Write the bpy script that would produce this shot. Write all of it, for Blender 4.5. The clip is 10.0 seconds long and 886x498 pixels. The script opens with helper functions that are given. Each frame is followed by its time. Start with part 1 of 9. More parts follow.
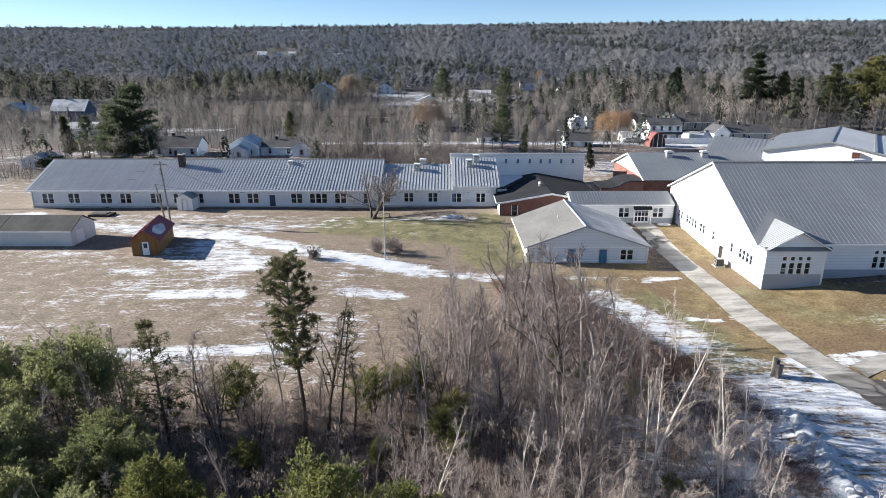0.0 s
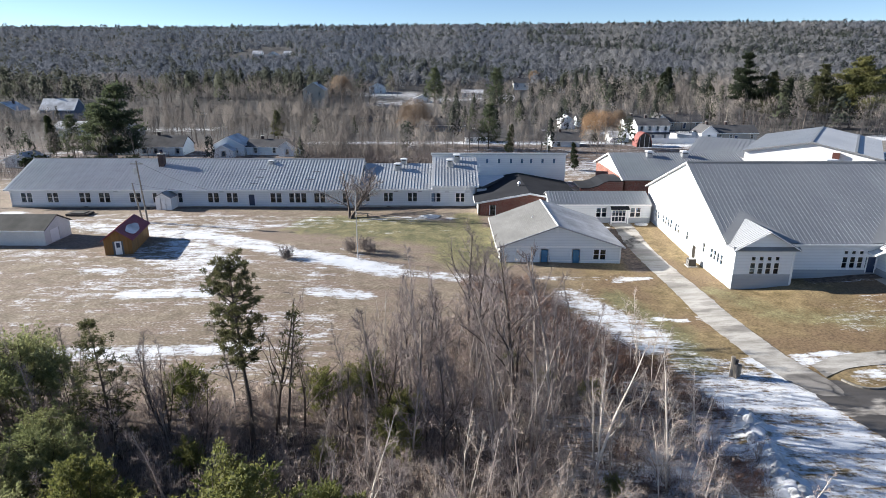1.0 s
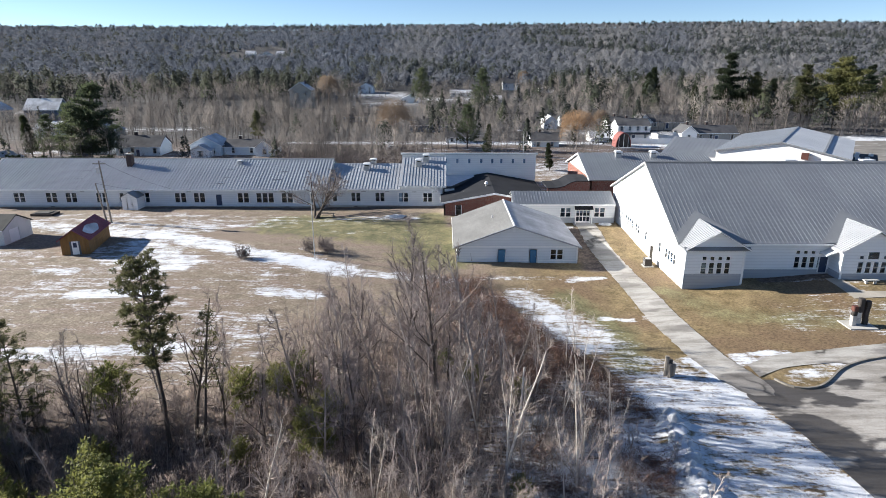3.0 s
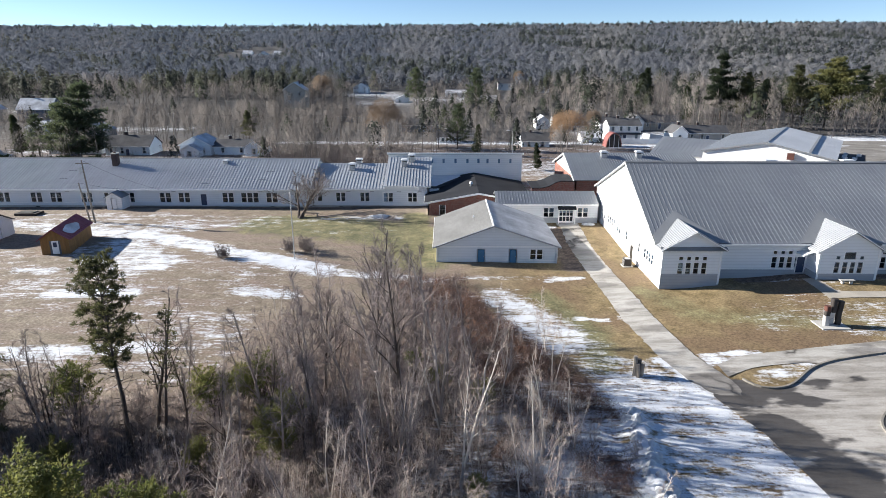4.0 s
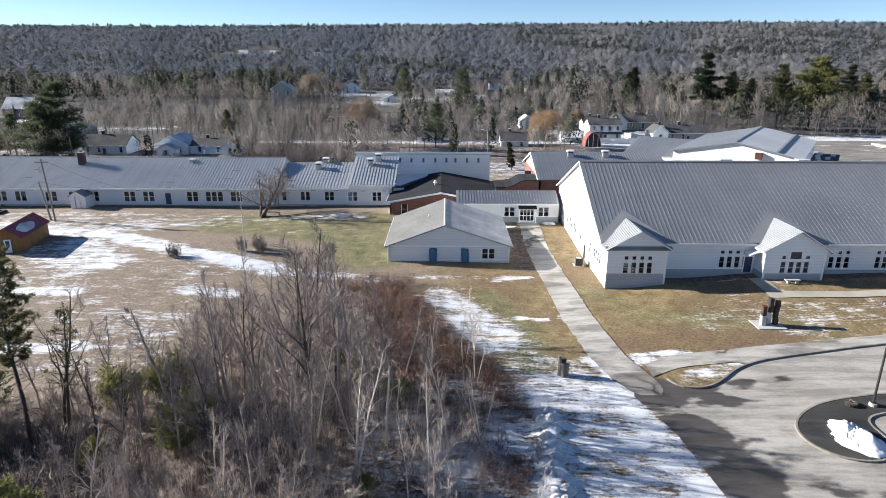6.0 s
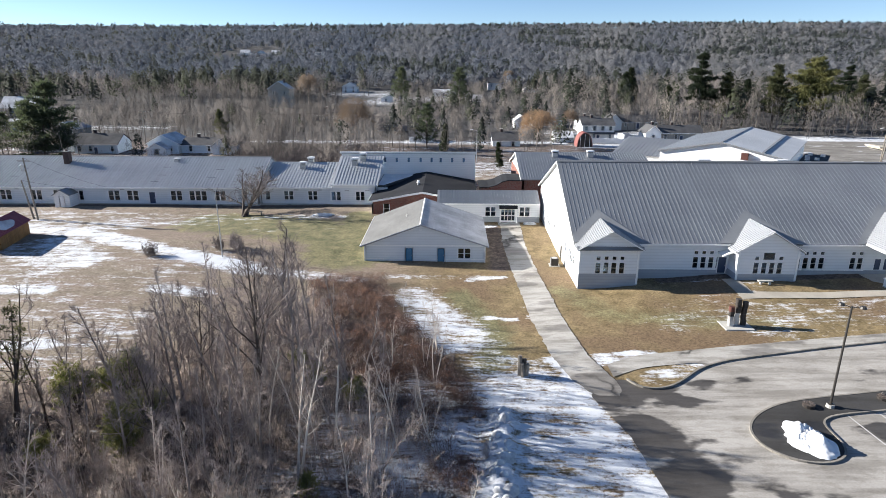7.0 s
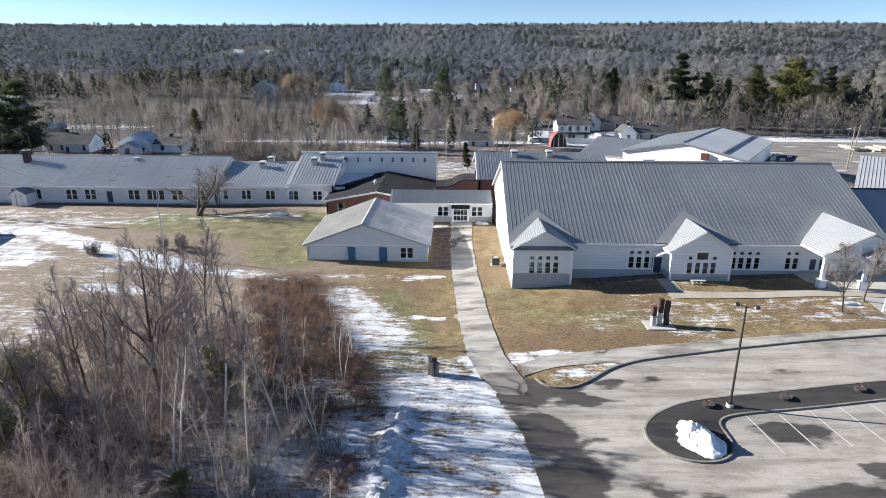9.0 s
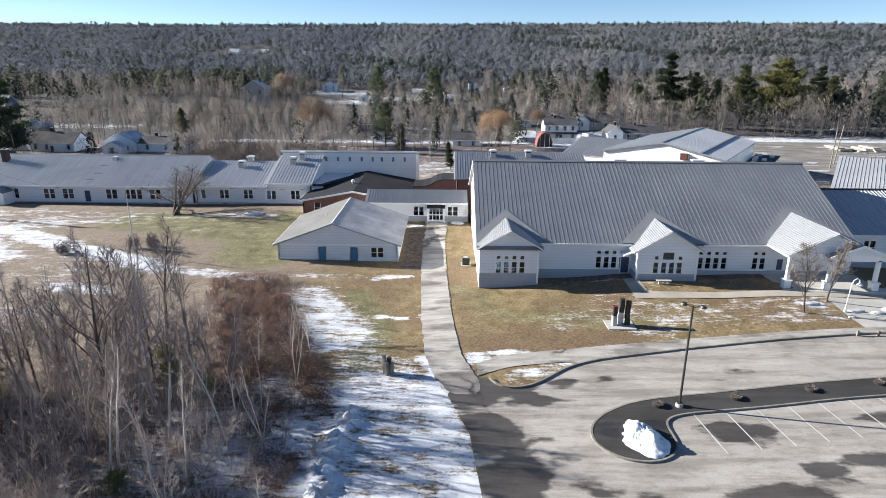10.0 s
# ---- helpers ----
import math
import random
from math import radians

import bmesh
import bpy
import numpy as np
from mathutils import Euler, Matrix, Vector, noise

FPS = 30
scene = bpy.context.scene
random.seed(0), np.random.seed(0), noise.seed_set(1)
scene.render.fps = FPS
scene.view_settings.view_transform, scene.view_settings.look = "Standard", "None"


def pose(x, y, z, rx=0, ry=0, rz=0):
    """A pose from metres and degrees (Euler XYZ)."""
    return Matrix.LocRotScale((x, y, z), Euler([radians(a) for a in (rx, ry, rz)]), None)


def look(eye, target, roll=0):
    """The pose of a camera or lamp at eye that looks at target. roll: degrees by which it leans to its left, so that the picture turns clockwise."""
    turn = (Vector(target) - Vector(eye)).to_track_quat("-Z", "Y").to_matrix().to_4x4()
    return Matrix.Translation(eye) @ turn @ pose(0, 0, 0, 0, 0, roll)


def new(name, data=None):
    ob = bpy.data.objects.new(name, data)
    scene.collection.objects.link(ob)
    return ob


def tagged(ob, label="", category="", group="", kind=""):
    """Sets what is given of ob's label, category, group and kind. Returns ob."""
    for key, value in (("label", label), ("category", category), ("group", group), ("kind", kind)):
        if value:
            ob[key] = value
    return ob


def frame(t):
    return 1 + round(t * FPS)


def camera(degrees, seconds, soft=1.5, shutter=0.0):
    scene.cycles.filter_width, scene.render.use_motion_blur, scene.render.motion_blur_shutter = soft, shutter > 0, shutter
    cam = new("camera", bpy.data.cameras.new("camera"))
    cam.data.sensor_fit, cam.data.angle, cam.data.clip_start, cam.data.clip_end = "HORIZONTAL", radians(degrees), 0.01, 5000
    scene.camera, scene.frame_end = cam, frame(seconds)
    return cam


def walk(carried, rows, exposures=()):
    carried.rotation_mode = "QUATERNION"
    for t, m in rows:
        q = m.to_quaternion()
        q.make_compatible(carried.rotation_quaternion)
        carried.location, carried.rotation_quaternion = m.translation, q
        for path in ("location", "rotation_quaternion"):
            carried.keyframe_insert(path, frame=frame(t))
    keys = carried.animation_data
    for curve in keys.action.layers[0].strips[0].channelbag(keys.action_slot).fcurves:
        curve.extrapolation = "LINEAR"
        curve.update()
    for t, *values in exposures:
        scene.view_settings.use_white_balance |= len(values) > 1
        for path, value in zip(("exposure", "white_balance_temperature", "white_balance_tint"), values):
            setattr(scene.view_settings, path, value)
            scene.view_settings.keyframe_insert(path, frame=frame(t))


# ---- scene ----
cam = camera(72.8, 10.0, soft=0.8)
PATH = [
    (0, (0.656, -0.222, 27.596), (0.64, 1.688, 27.004), -0.1),
    (0.5, (2.537, -0.148, 27.575), (2.523, 1.762, 26.982), -0.1),
    (1, (4.289, -0.155, 27.57), (4.278, 1.756, 26.977), -0.0),
    (1.5, (5.793, -0.117, 27.547), (5.784, 1.793, 26.955), -0.0),
    (2, (7.278, -0.08, 27.527), (7.27, 1.83, 26.935), -0.0),
    (2.5, (8.714, -0.09, 27.523), (8.708, 1.82, 26.931), -0.0),
    (4, (12.908, -0.153, 27.522), (12.905, 1.757, 26.93), 0.1),
    (4.5, (14.396, -0.13, 27.5), (14.393, 1.78, 26.907), 0.1),
    (5, (16.102, -0.096, 27.502), (16.1, 1.814, 26.909), 0.1),
    (5.5, (17.977, -0.06, 27.468), (17.976, 1.85, 26.875), 0.1),
    (6.8, (23.126, 0.047, 27.383), (23.105, 1.957, 26.79), 0.2),
    (7, (23.921, 0.036, 27.377), (23.9, 1.946, 26.784), 0.2),
    (7.5, (25.953, -0.009, 27.396), (25.93, 1.901, 26.804), 0.3),
    (8, (27.978, -0.048, 27.423), (27.957, 1.862, 26.83), 0.3),
    (8.5, (30.053, -0.017, 27.402), (30.031, 1.893, 26.81), 0.3),
    (9, (32.089, 0.029, 27.37), (32.068, 1.939, 26.777), 0.3),
    (9.5, (34.138, 0.053, 27.377), (34.118, 1.963, 26.784), 0.4),
    (10, (36.136, 0.041, 27.394), (36.118, 1.951, 26.8), 0.4),
]
walk(cam, [(t, look(eye, target, roll)) for t, eye, target, roll in PATH], [(0, 1.32, 6450, 10), (10, 1.32, 6450, 10)])

# ---- light ----
SUN_TO = Vector((-0.92, 0.20, 0.365)).normalized()
world = bpy.data.worlds.new("winter_sky")
scene.world = world
world.use_nodes = True
wn = world.node_tree
sky = wn.nodes.new("ShaderNodeTexSky")
sky.sky_type = "NISHITA"
sky.sun_disc = False
sky.sun_elevation = math.asin(SUN_TO.z)
sky.sun_rotation = math.atan2(SUN_TO.x, SUN_TO.y)
sky.air_density, sky.dust_density, sky.ozone_density = 0.6, 0.0, 2.5
wn.links.new(sky.outputs[0], wn.nodes["Background"].inputs[0])
wn.nodes["Background"].inputs[1].default_value = 0.062
sun = new("sun", bpy.data.lights.new("sun", "SUN"))
sun.data.energy, sun.data.angle, sun.data.color = 5.0, radians(0.53), (1.0, 0.95, 0.87)
sun.matrix_world = Matrix.Translation((-80, 60, 90)) @ (-SUN_TO).to_track_quat("-Z", "Y").to_matrix().to_4x4()

# ---- materials ----


def node(nt, kind, **values):
    n = nt.nodes.new(kind)
    for key, value in values.items():
        n.inputs[key].default_value = value
    return n


def material(name):
    m = bpy.data.materials.new(name)
    m.use_nodes = True
    nt = m.node_tree
    return m, nt, nt.nodes["Principled BSDF"]


def noise_at(nt, scale, detail=4.0, stretch=(1, 1, 1), rough=0.55):
    geo = nt.nodes.new("ShaderNodeNewGeometry")
    mapping = nt.nodes.new("ShaderNodeMapping")
    mapping.inputs["Scale"].default_value = stretch
    nt.links.new(geo.outputs["Position"], mapping.inputs["Vector"])
    n = node(nt, "ShaderNodeTexNoise", Scale=scale, Detail=detail, Roughness=rough)
    nt.links.new(mapping.outputs[0], n.inputs["Vector"])
    return n.outputs["Fac"]


def ramp(nt, value, lo, hi, c0=(0, 0, 0, 1), c1=(1, 1, 1, 1)):
    r = nt.nodes.new("ShaderNodeValToRGB")
    r.color_ramp.elements[0].position, r.color_ramp.elements[1].position = lo, hi
    r.color_ramp.elements[0].color, r.color_ramp.elements[1].color = c0, c1
    nt.links.new(value, r.inputs[0])
    return r.outputs[0]


def mix(nt, fac, a, b, blend="MIX"):
    n = nt.nodes.new("ShaderNodeMix")
    n.data_type, n.blend_type = "RGBA", blend
    for socket, value in ((n.inputs[0], fac), (n.inputs[6], a), (n.inputs[7], b)):
        if isinstance(value, (int, float)):
            socket.default_value = value
        elif isinstance(value, tuple):
            socket.default_value = (*value[:3], 1)
        else:
            nt.links.new(value, socket)
    return n.outputs[2]


def bump(nt, bsdf, value, strength, distance=0.05):
    b = node(nt, "ShaderNodeBump", Strength=strength, Distance=distance)
    nt.links.new(value, b.inputs["Height"])
    nt.links.new(b.outputs[0], bsdf.inputs["Normal"])


def surface(name, a, b, big=0.4, fine=9.0, rough=0.8, metal=0.0, relief=0.2, stretch=(1, 1, 1), vary=0.0, island=0.0, grain=0.25):
    """Two tints at a large scale, a fine grain, relief; vary: by object, island: by loose piece."""
    m, nt, bsdf = material(name)
    large = ramp(nt, noise_at(nt, big, 5, stretch), 0.32, 0.68)
    col = mix(nt, large, a, b)
    small = noise_at(nt, fine, 6, stretch)
    col = mix(nt, grain, col, ramp(nt, small, 0.3, 0.7, (0.35, 0.35, 0.35, 1), (1, 1, 1, 1)), "MULTIPLY")
    for amount, kind, out in ((vary, "ShaderNodeObjectInfo", "Random"), (island, "ShaderNodeNewGeometry", "Random Per Island")):
        if amount:
            info = nt.nodes.new(kind)
            col = mix(nt, amount, col, ramp(nt, info.outputs[out], 0, 1, (0.3, 0.3, 0.3, 1), (1, 1, 1, 1)), "MULTIPLY")
    nt.links.new(col, bsdf.inputs["Base Color"])
    bsdf.inputs["Roughness"].default_value, bsdf.inputs["Metallic"].default_value = rough, metal
    bump(nt, bsdf, small, relief)
    return m


def siding(name, a, b, board=0.2):
    """Painted clapboards: a saw-tooth relief in z, faint weathering."""
    m, nt, bsdf = material(name)
    col = mix(nt, ramp(nt, noise_at(nt, 0.35, 5, (1, 1, 2.5)), 0.3, 0.7), a, b)
    geo = nt.nodes.new("ShaderNodeNewGeometry")
    sep = nt.nodes.new("ShaderNodeSeparateXYZ")
    nt.links.new(geo.outputs["Position"], sep.inputs[0])
    saw = nt.nodes.new("ShaderNodeMath")
    saw.operation = "PINGPONG"
    nt.links.new(sep.outputs["Z"], saw.inputs[0])
    saw.inputs[1].default_value = board
    col = mix(nt, 0.22, col, ramp(nt, saw.outputs[0], 0.0, 0.06, (0.45, 0.45, 0.45, 1), (1, 1, 1, 1)), "MULTIPLY")
    nt.links.new(col, bsdf.inputs["Base Color"])
    bsdf.inputs["Roughness"].default_value = 0.6
    bump(nt, bsdf, saw.outputs[0], 0.5, 0.1)
    return m


def masonry(name, a, b, mortar):
    m, nt, bsdf = material(name)
    geo = nt.nodes.new("ShaderNodeNewGeometry")
    sep = nt.nodes.new("ShaderNodeSeparateXYZ")
    nt.links.new(geo.outputs["Position"], sep.inputs[0])
    add = nt.nodes.new("ShaderNodeMath")
    nt.links.new(sep.outputs["X"], add.inputs[0])
    nt.links.new(sep.outputs["Y"], add.inputs[1])
    com = nt.nodes.new("ShaderNodeCombineXYZ")
    nt.links.new(add.outputs[0], com.inputs[0])
    nt.links.new(sep.outputs["Z"], com.inputs[1])
    br = nt.nodes.new("ShaderNodeTexBrick")
    br.inputs["Color1"].default_value, br.inputs["Color2"].default_value = (*a, 1), (*b, 1)
    br.inputs["Mortar"].default_value = (*mortar, 1)
    br.inputs["Scale"].default_value = 1.0
    br.inputs["Brick Width"].default_value, br.inputs["Row Height"].default_value = 0.22, 0.075
    br.inputs["Mortar Size"].default_value = 0.008
    nt.links.new(com.outputs[0], br.inputs["Vector"])
    col = mix(nt, 0.4, br.outputs["Color"], ramp(nt, noise_at(nt, 0.8), 0.3, 0.7, (0.45, 0.45, 0.45, 1)), "MULTIPLY")
    nt.links.new(col, bsdf.inputs["Base Color"])
    bsdf.inputs["Roughness"].default_value = 0.85
    bump(nt, bsdf, br.outputs["Fac"], -0.3, 0.02)
    return m


def glass(name):
    m, nt, bsdf = material(name)
    bsdf.inputs["Base Color"].default_value = (0.42, 0.56, 0.70, 1)
    bsdf.inputs["Roughness"].default_value = 0.03
    bsdf.inputs["Transmission Weight"].default_value = 1.0
    bsdf.inputs["IOR"].default_value = 1.45
    bsdf.inputs["Specular IOR Level"].default_value = 0.3
    return m


M = {
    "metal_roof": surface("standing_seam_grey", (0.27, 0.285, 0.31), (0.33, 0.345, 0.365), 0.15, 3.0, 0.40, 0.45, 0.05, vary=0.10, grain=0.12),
    "gable_metal": surface("pale_gable_roof", (0.38, 0.395, 0.415), (0.45, 0.46, 0.475), 0.2, 3.0, 0.45, 0.1, 0.03, grain=0.1),
    "gym_roof": surface("pale_east_slope", (0.44, 0.46, 0.49), (0.52, 0.54, 0.57), 0.12, 3.0, 0.6, 0.1, 0.03, grain=0.15),
    "valley": surface("valley_flashing_grey", (0.25, 0.26, 0.272), (0.30, 0.31, 0.32), 0.3, 5.0, 0.5, 0.15, 0.03, grain=0.1),
    "flashing": surface("flashing_grey", (0.22, 0.23, 0.245), (0.28, 0.29, 0.30), 0.3, 5.0, 0.45, 0.25, 0.05, grain=0.12),
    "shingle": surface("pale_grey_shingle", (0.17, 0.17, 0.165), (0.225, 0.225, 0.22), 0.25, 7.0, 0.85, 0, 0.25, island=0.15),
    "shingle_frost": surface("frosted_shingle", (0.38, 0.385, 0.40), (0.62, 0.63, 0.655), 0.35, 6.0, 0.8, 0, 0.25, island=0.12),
    "dark_shingle": surface("charcoal_membrane", (0.022, 0.024, 0.029), (0.034, 0.036, 0.042), 0.25, 6.0, 0.97, 0, 0.15),
    "flat_dark": surface("black_flat_roof", (0.05, 0.052, 0.058), (0.085, 0.088, 0.095), 0.2, 4.0, 0.8, 0, 0.1),
    "white_siding": siding("white_siding", (0.78, 0.79, 0.79), (0.83, 0.83, 0.825)),
    "pale_siding": siding("pale_grey_siding", (0.73, 0.755, 0.785), (0.78, 0.80, 0.825)),
    "wing_siding": siding("light_grey_siding", (0.68, 0.70, 0.725), (0.74, 0.755, 0.775)),
    "mid_siding": siding("mid_grey_siding", (0.33, 0.355, 0.395), (0.38, 0.405, 0.44)),
    "annex_siding": siding("blue_grey_siding", (0.66, 0.695, 0.73), (0.72, 0.75, 0.775)),
    "trim": surface("white_trim", (0.82, 0.83, 0.83), (0.88, 0.88, 0.88), 0.8, 12, 0.5, 0, 0.03, grain=0.08),
    "brick": masonry("red_brick", (0.27, 0.085, 0.055), (0.20, 0.06, 0.042), (0.28, 0.24, 0.21)),
    "glass": glass("window_glass"),
    "blue_door": surface("blue_door_paint", (0.05, 0.17, 0.30), (0.06, 0.20, 0.34), 1.0, 14, 0.45, 0, 0.04, grain=0.1),
    "navy": surface("navy_door_paint", (0.02, 0.04, 0.09), (0.03, 0.05, 0.11), 1.0, 14, 0.45, 0, 0.04, grain=0.1),
    "concrete": surface("concrete", (0.42, 0.41, 0.38), (0.52, 0.51, 0.48), 0.5, 8, 0.85, 0, 0.1),
    "path": surface("worn_path_concrete", (0.36, 0.33, 0.28), (0.46, 0.42, 0.36), 0.5, 8, 0.85, 0, 0.1),
    "kerb": surface("kerb_stone", (0.20, 0.185, 0.16), (0.31, 0.285, 0.25), 0.5, 8, 0.85, 0, 0.15, island=0.3),
    "steel": surface("galvanised_steel", (0.42, 0.43, 0.44), (0.52, 0.53, 0.54), 1.0, 9, 0.4, 0.6, 0.05),
    "dark_metal": surface("bronze_metal", (0.035, 0.032, 0.03), (0.055, 0.05, 0.045), 1.0, 9, 0.5, 0.3, 0.05),
    "white_metal": surface("white_enamel", (0.74, 0.74, 0.74), (0.80, 0.80, 0.80), 1.0, 9, 0.4, 0, 0.03, grain=0.06),
    "blind": surface("pale_pane_backing", (0.42, 0.52, 0.60), (0.50, 0.60, 0.68), 1.0, 9, 0.8, 0, 0.02, grain=0.1),
    "snow": surface("snow", (0.68, 0.71, 0.76), (0.80, 0.82, 0.85), 0.6, 4.0, 0.7, 0, 0.5, grain=0.1),
    "old_snow": surface("dirty_old_snow", (0.40, 0.41, 0.43), (0.74, 0.76, 0.79), 1.3, 5.0, 0.8, 0, 0.7, grain=0.35),
    "pole_wood": surface("grey_pole_wood", (0.20, 0.17, 0.14), (0.30, 0.27, 0.23), 0.6, 10, 0.9, 0, 0.3, (3, 3, 0.4)),
    "shed_red": surface("red_metal_roof", (0.22, 0.03, 0.05), (0.28, 0.06, 0.08), 0.6, 5, 0.5, 0.1, 0.05, vary=0.2, grain=0.15),
    "shed_wood": surface("stained_brown_boards", (0.26, 0.13, 0.04), (0.33, 0.18, 0.06), 1.0, 9, 0.8, 0, 0.25, (4, 4, 0.5), vary=0.35),
    "garage_white": surface("white_painted_boards", (0.66, 0.66, 0.64), (0.76, 0.76, 0.74), 0.5, 7, 0.7, 0, 0.12),
    "garage_roof": surface("worn_asphalt_shingle", (0.07, 0.071, 0.068), (0.115, 0.114, 0.108), 0.35, 6, 0.9, 0, 0.2),
    "stone_dark": surface("dark_stone", (0.022, 0.019, 0.018), (0.055, 0.045, 0.04), 1.2, 6, 0.7, 0, 0.5),
    "stone_light": surface("pale_stone", (0.42, 0.40, 0.38), (0.60, 0.58, 0.55), 1.2, 6, 0.7, 0, 0.4),
    "rust": surface("rust_red_steel", (0.085, 0.03, 0.024), (0.13, 0.05, 0.037), 1.2, 6, 0.7, 0.2, 0.2),
    "chimney": surface("dark_chimney_brick", (0.05, 0.035, 0.035), (0.09, 0.06, 0.055), 0.9, 8, 0.9, 0, 0.3),
    "wall_house_blue": siding("pale_blue_siding", (0.66, 0.73, 0.78), (0.71, 0.77, 0.81)),
    "wall_house_white": siding("house_white_siding", (0.78, 0.79, 0.79), (0.83, 0.83, 0.825)),
    "wall_house_tan": siding("house_tan_siding", (0.34, 0.31, 0.27), (0.42, 0.38, 0.33)),
    "wall_house_dark": siding("house_dark_siding", (0.08, 0.11, 0.16), (0.11, 0.14, 0.20)),
    "roof_house": surface("house_shingle", (0.07, 0.07, 0.075), (0.12, 0.12, 0.125), 0.4, 5, 0.9, 0, 0.2),
    "roof_snow": surface("snowy_shingle", (0.30, 0.31, 0.33), (0.72, 0.74, 0.78), 0.25, 3, 0.8, 0, 0.2),
    # room dimness put into the colour, darker than real floors
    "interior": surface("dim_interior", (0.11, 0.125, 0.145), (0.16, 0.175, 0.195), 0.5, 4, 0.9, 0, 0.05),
    "car_white": surface("white_car_paint", (0.75, 0.75, 0.76), (0.8, 0.8, 0.8), 1, 5, 0.25, 0, 0.0, grain=0.03),
    "road_paint": surface("worn_white_paint", (0.55, 0.54, 0.52), (0.70, 0.69, 0.67), 0.6, 9, 0.8, 0, 0.05, grain=0.5),
    "wing_roof": surface("pale_seamed_roof", (0.46, 0.475, 0.495), (0.54, 0.555, 0.57), 0.15, 3.0, 0.42, 0.35, 0.05, vary=0.12, grain=0.12),
    "tyre": surface("black_rubber", (0.02, 0.02, 0.02), (0.035, 0.035, 0.035), 2, 12, 0.9, 0, 0.1),
    "lumber": surface("fresh_lumber", (0.50, 0.44, 0.36), (0.62, 0.56, 0.47), 0.9, 8, 0.8, 0, 0.1, vary=0.3),
}

for key in ("dark_shingle", "flat_dark", "garage_roof", "roof_house"):
    M[key].node_tree.nodes["Principled BSDF"].inputs["Specular IOR Level"].default_value = 0.15

# ---- geometry helpers ----


class Geo:
    """Collects vertices and faces for one mesh."""

    def __init__(self):
        self.v, self.f = [], []

    def face(self, *pts):
        n = len(self.v)
        self.v += [tuple(p) for p in pts]
        self.f.append(tuple(range(n, n + len(pts))))
        return self

    def box(self, x0, y0, z0, x1, y1, z1):
        n = len(self.v)
        self.v += [(x0, y0, z0), (x1, y0, z0), (x1, y1, z0), (x0, y1, z0), (x0, y0, z1), (x1, y0, z1), (x1, y1, z1), (x0, y1, z1)]
        self.f += [tuple(n + k for k in q) for q in ((3, 2, 1, 0), (4, 5, 6, 7), (0, 1, 5, 4), (1, 2, 6, 5), (2, 3, 7, 6), (3, 0, 4, 7))]
        return self

    def prism(self, poly, shift):
        """A closed polygon swept by the vector shift."""
        n, k = len(self.v), len(poly)
        s = Vector(shift)
        flat = [Vector(p) for p in poly]
        if sum((p.cross(q) for p, q in zip(flat, flat[1:] + flat[:1])), Vector()).dot(s) < 0:
            poly = poly[::-1]
        self.v += [tuple(p) for p in poly] + [tuple(Vector(p) + s) for p in poly]
        self.f += [tuple(range(n + k - 1, n - 1, -1)), tuple(range(n + k, n + 2 * k))]
        self.f += [(n + i, n + (i + 1) % k, n + k + (i + 1) % k, n + k + i) for i in range(k)]
        return self

    def rod(self, p, q, r0, r1, sides=6, caps=True):
        p, q = Vector(p), Vector(q)
        d = (q - p).normalized()
        a = d.orthogonal().normalized()
        b = d.cross(a)
        n = len(self.v)
        for c, r in ((p, r0), (q, r1)):
            for i in range(sides):
                t = 2 * math.pi * i / sides
                self.v.append(tuple(c + (a * math.cos(t) + b * math.sin(t)) * r))
        self.f += [(n + i, n + (i + 1) % sides, n + sides + (i + 1) % sides, n + sides + i) for i in range(sides)]
        if caps:
            self.f += [tuple(range(n + sides - 1, n - 1, -1)), tuple(range(n + sides, n + 2 * sides))]
        return self

    def tube(self, pts, radii, sides=8):
        pts, n = [Vector(p) for p in pts], len(self.v)
        side = (pts[-1] - pts[0]).orthogonal().normalized()
        for k, (p, r) in enumerate(zip(pts, radii)):
            d = (pts[min(k + 1, len(pts) - 1)] - pts[max(k - 1, 0)]).normalized()
            a = (side - d * side.dot(d)).normalized()
            b = d.cross(a)
            self.v += [tuple(p + (a * math.cos(6.2832 * i / sides) + b * math.sin(6.2832 * i / sides)) * r) for i in range(sides)]
        for k in range(len(pts) - 1):
            m = n + k * sides
            self.f += [(m + i, m + (i + 1) % sides, m + sides + (i + 1) % sides, m + sides + i) for i in range(sides)]
        return self

    def weld(self):
        """Joins vertices that lie in one place."""
        seen, to = {}, []
        for p in self.v:
            to.append(seen.setdefault(tuple(round(c, 4) for c in p), len(seen)))
        self.v, self.f = list(seen), [tuple(to[k] for k in f) for f in self.f]
        return self

    def mesh(self, name, mat):
        me = bpy.data.meshes.new(name)
        me.from_pydata(self.v, [], self.f)
        me.materials.append(mat)
        me.update()
        return me


def thing(name, at, label, category, group="", kind=""):
    """The Empty at a thing's base."""
    ob = new(name)
    ob.location = at
    ob.empty_display_size = 0.3
    return tagged(ob, label, category, group, kind)


def part(name, geo, mat, parent, label="", smooth=False):
    """One mesh, given in world coordinates, under a thing or a part."""
    me = geo.mesh(name, mat) if isinstance(geo, Geo) else geo
    ob = new(name, me)
    ob.parent = parent
    up, m = parent, Matrix.Identity(4)
    while up is not None:
        m = up.matrix_basis @ m if up.parent is None else up.matrix_parent_inverse @ up.matrix_basis @ m
        up = up.parent
    ob.matrix_parent_inverse = m.inverted()
    if smooth:
        for p in me.polygons:
            p.use_smooth = True
    return tagged(ob, label)


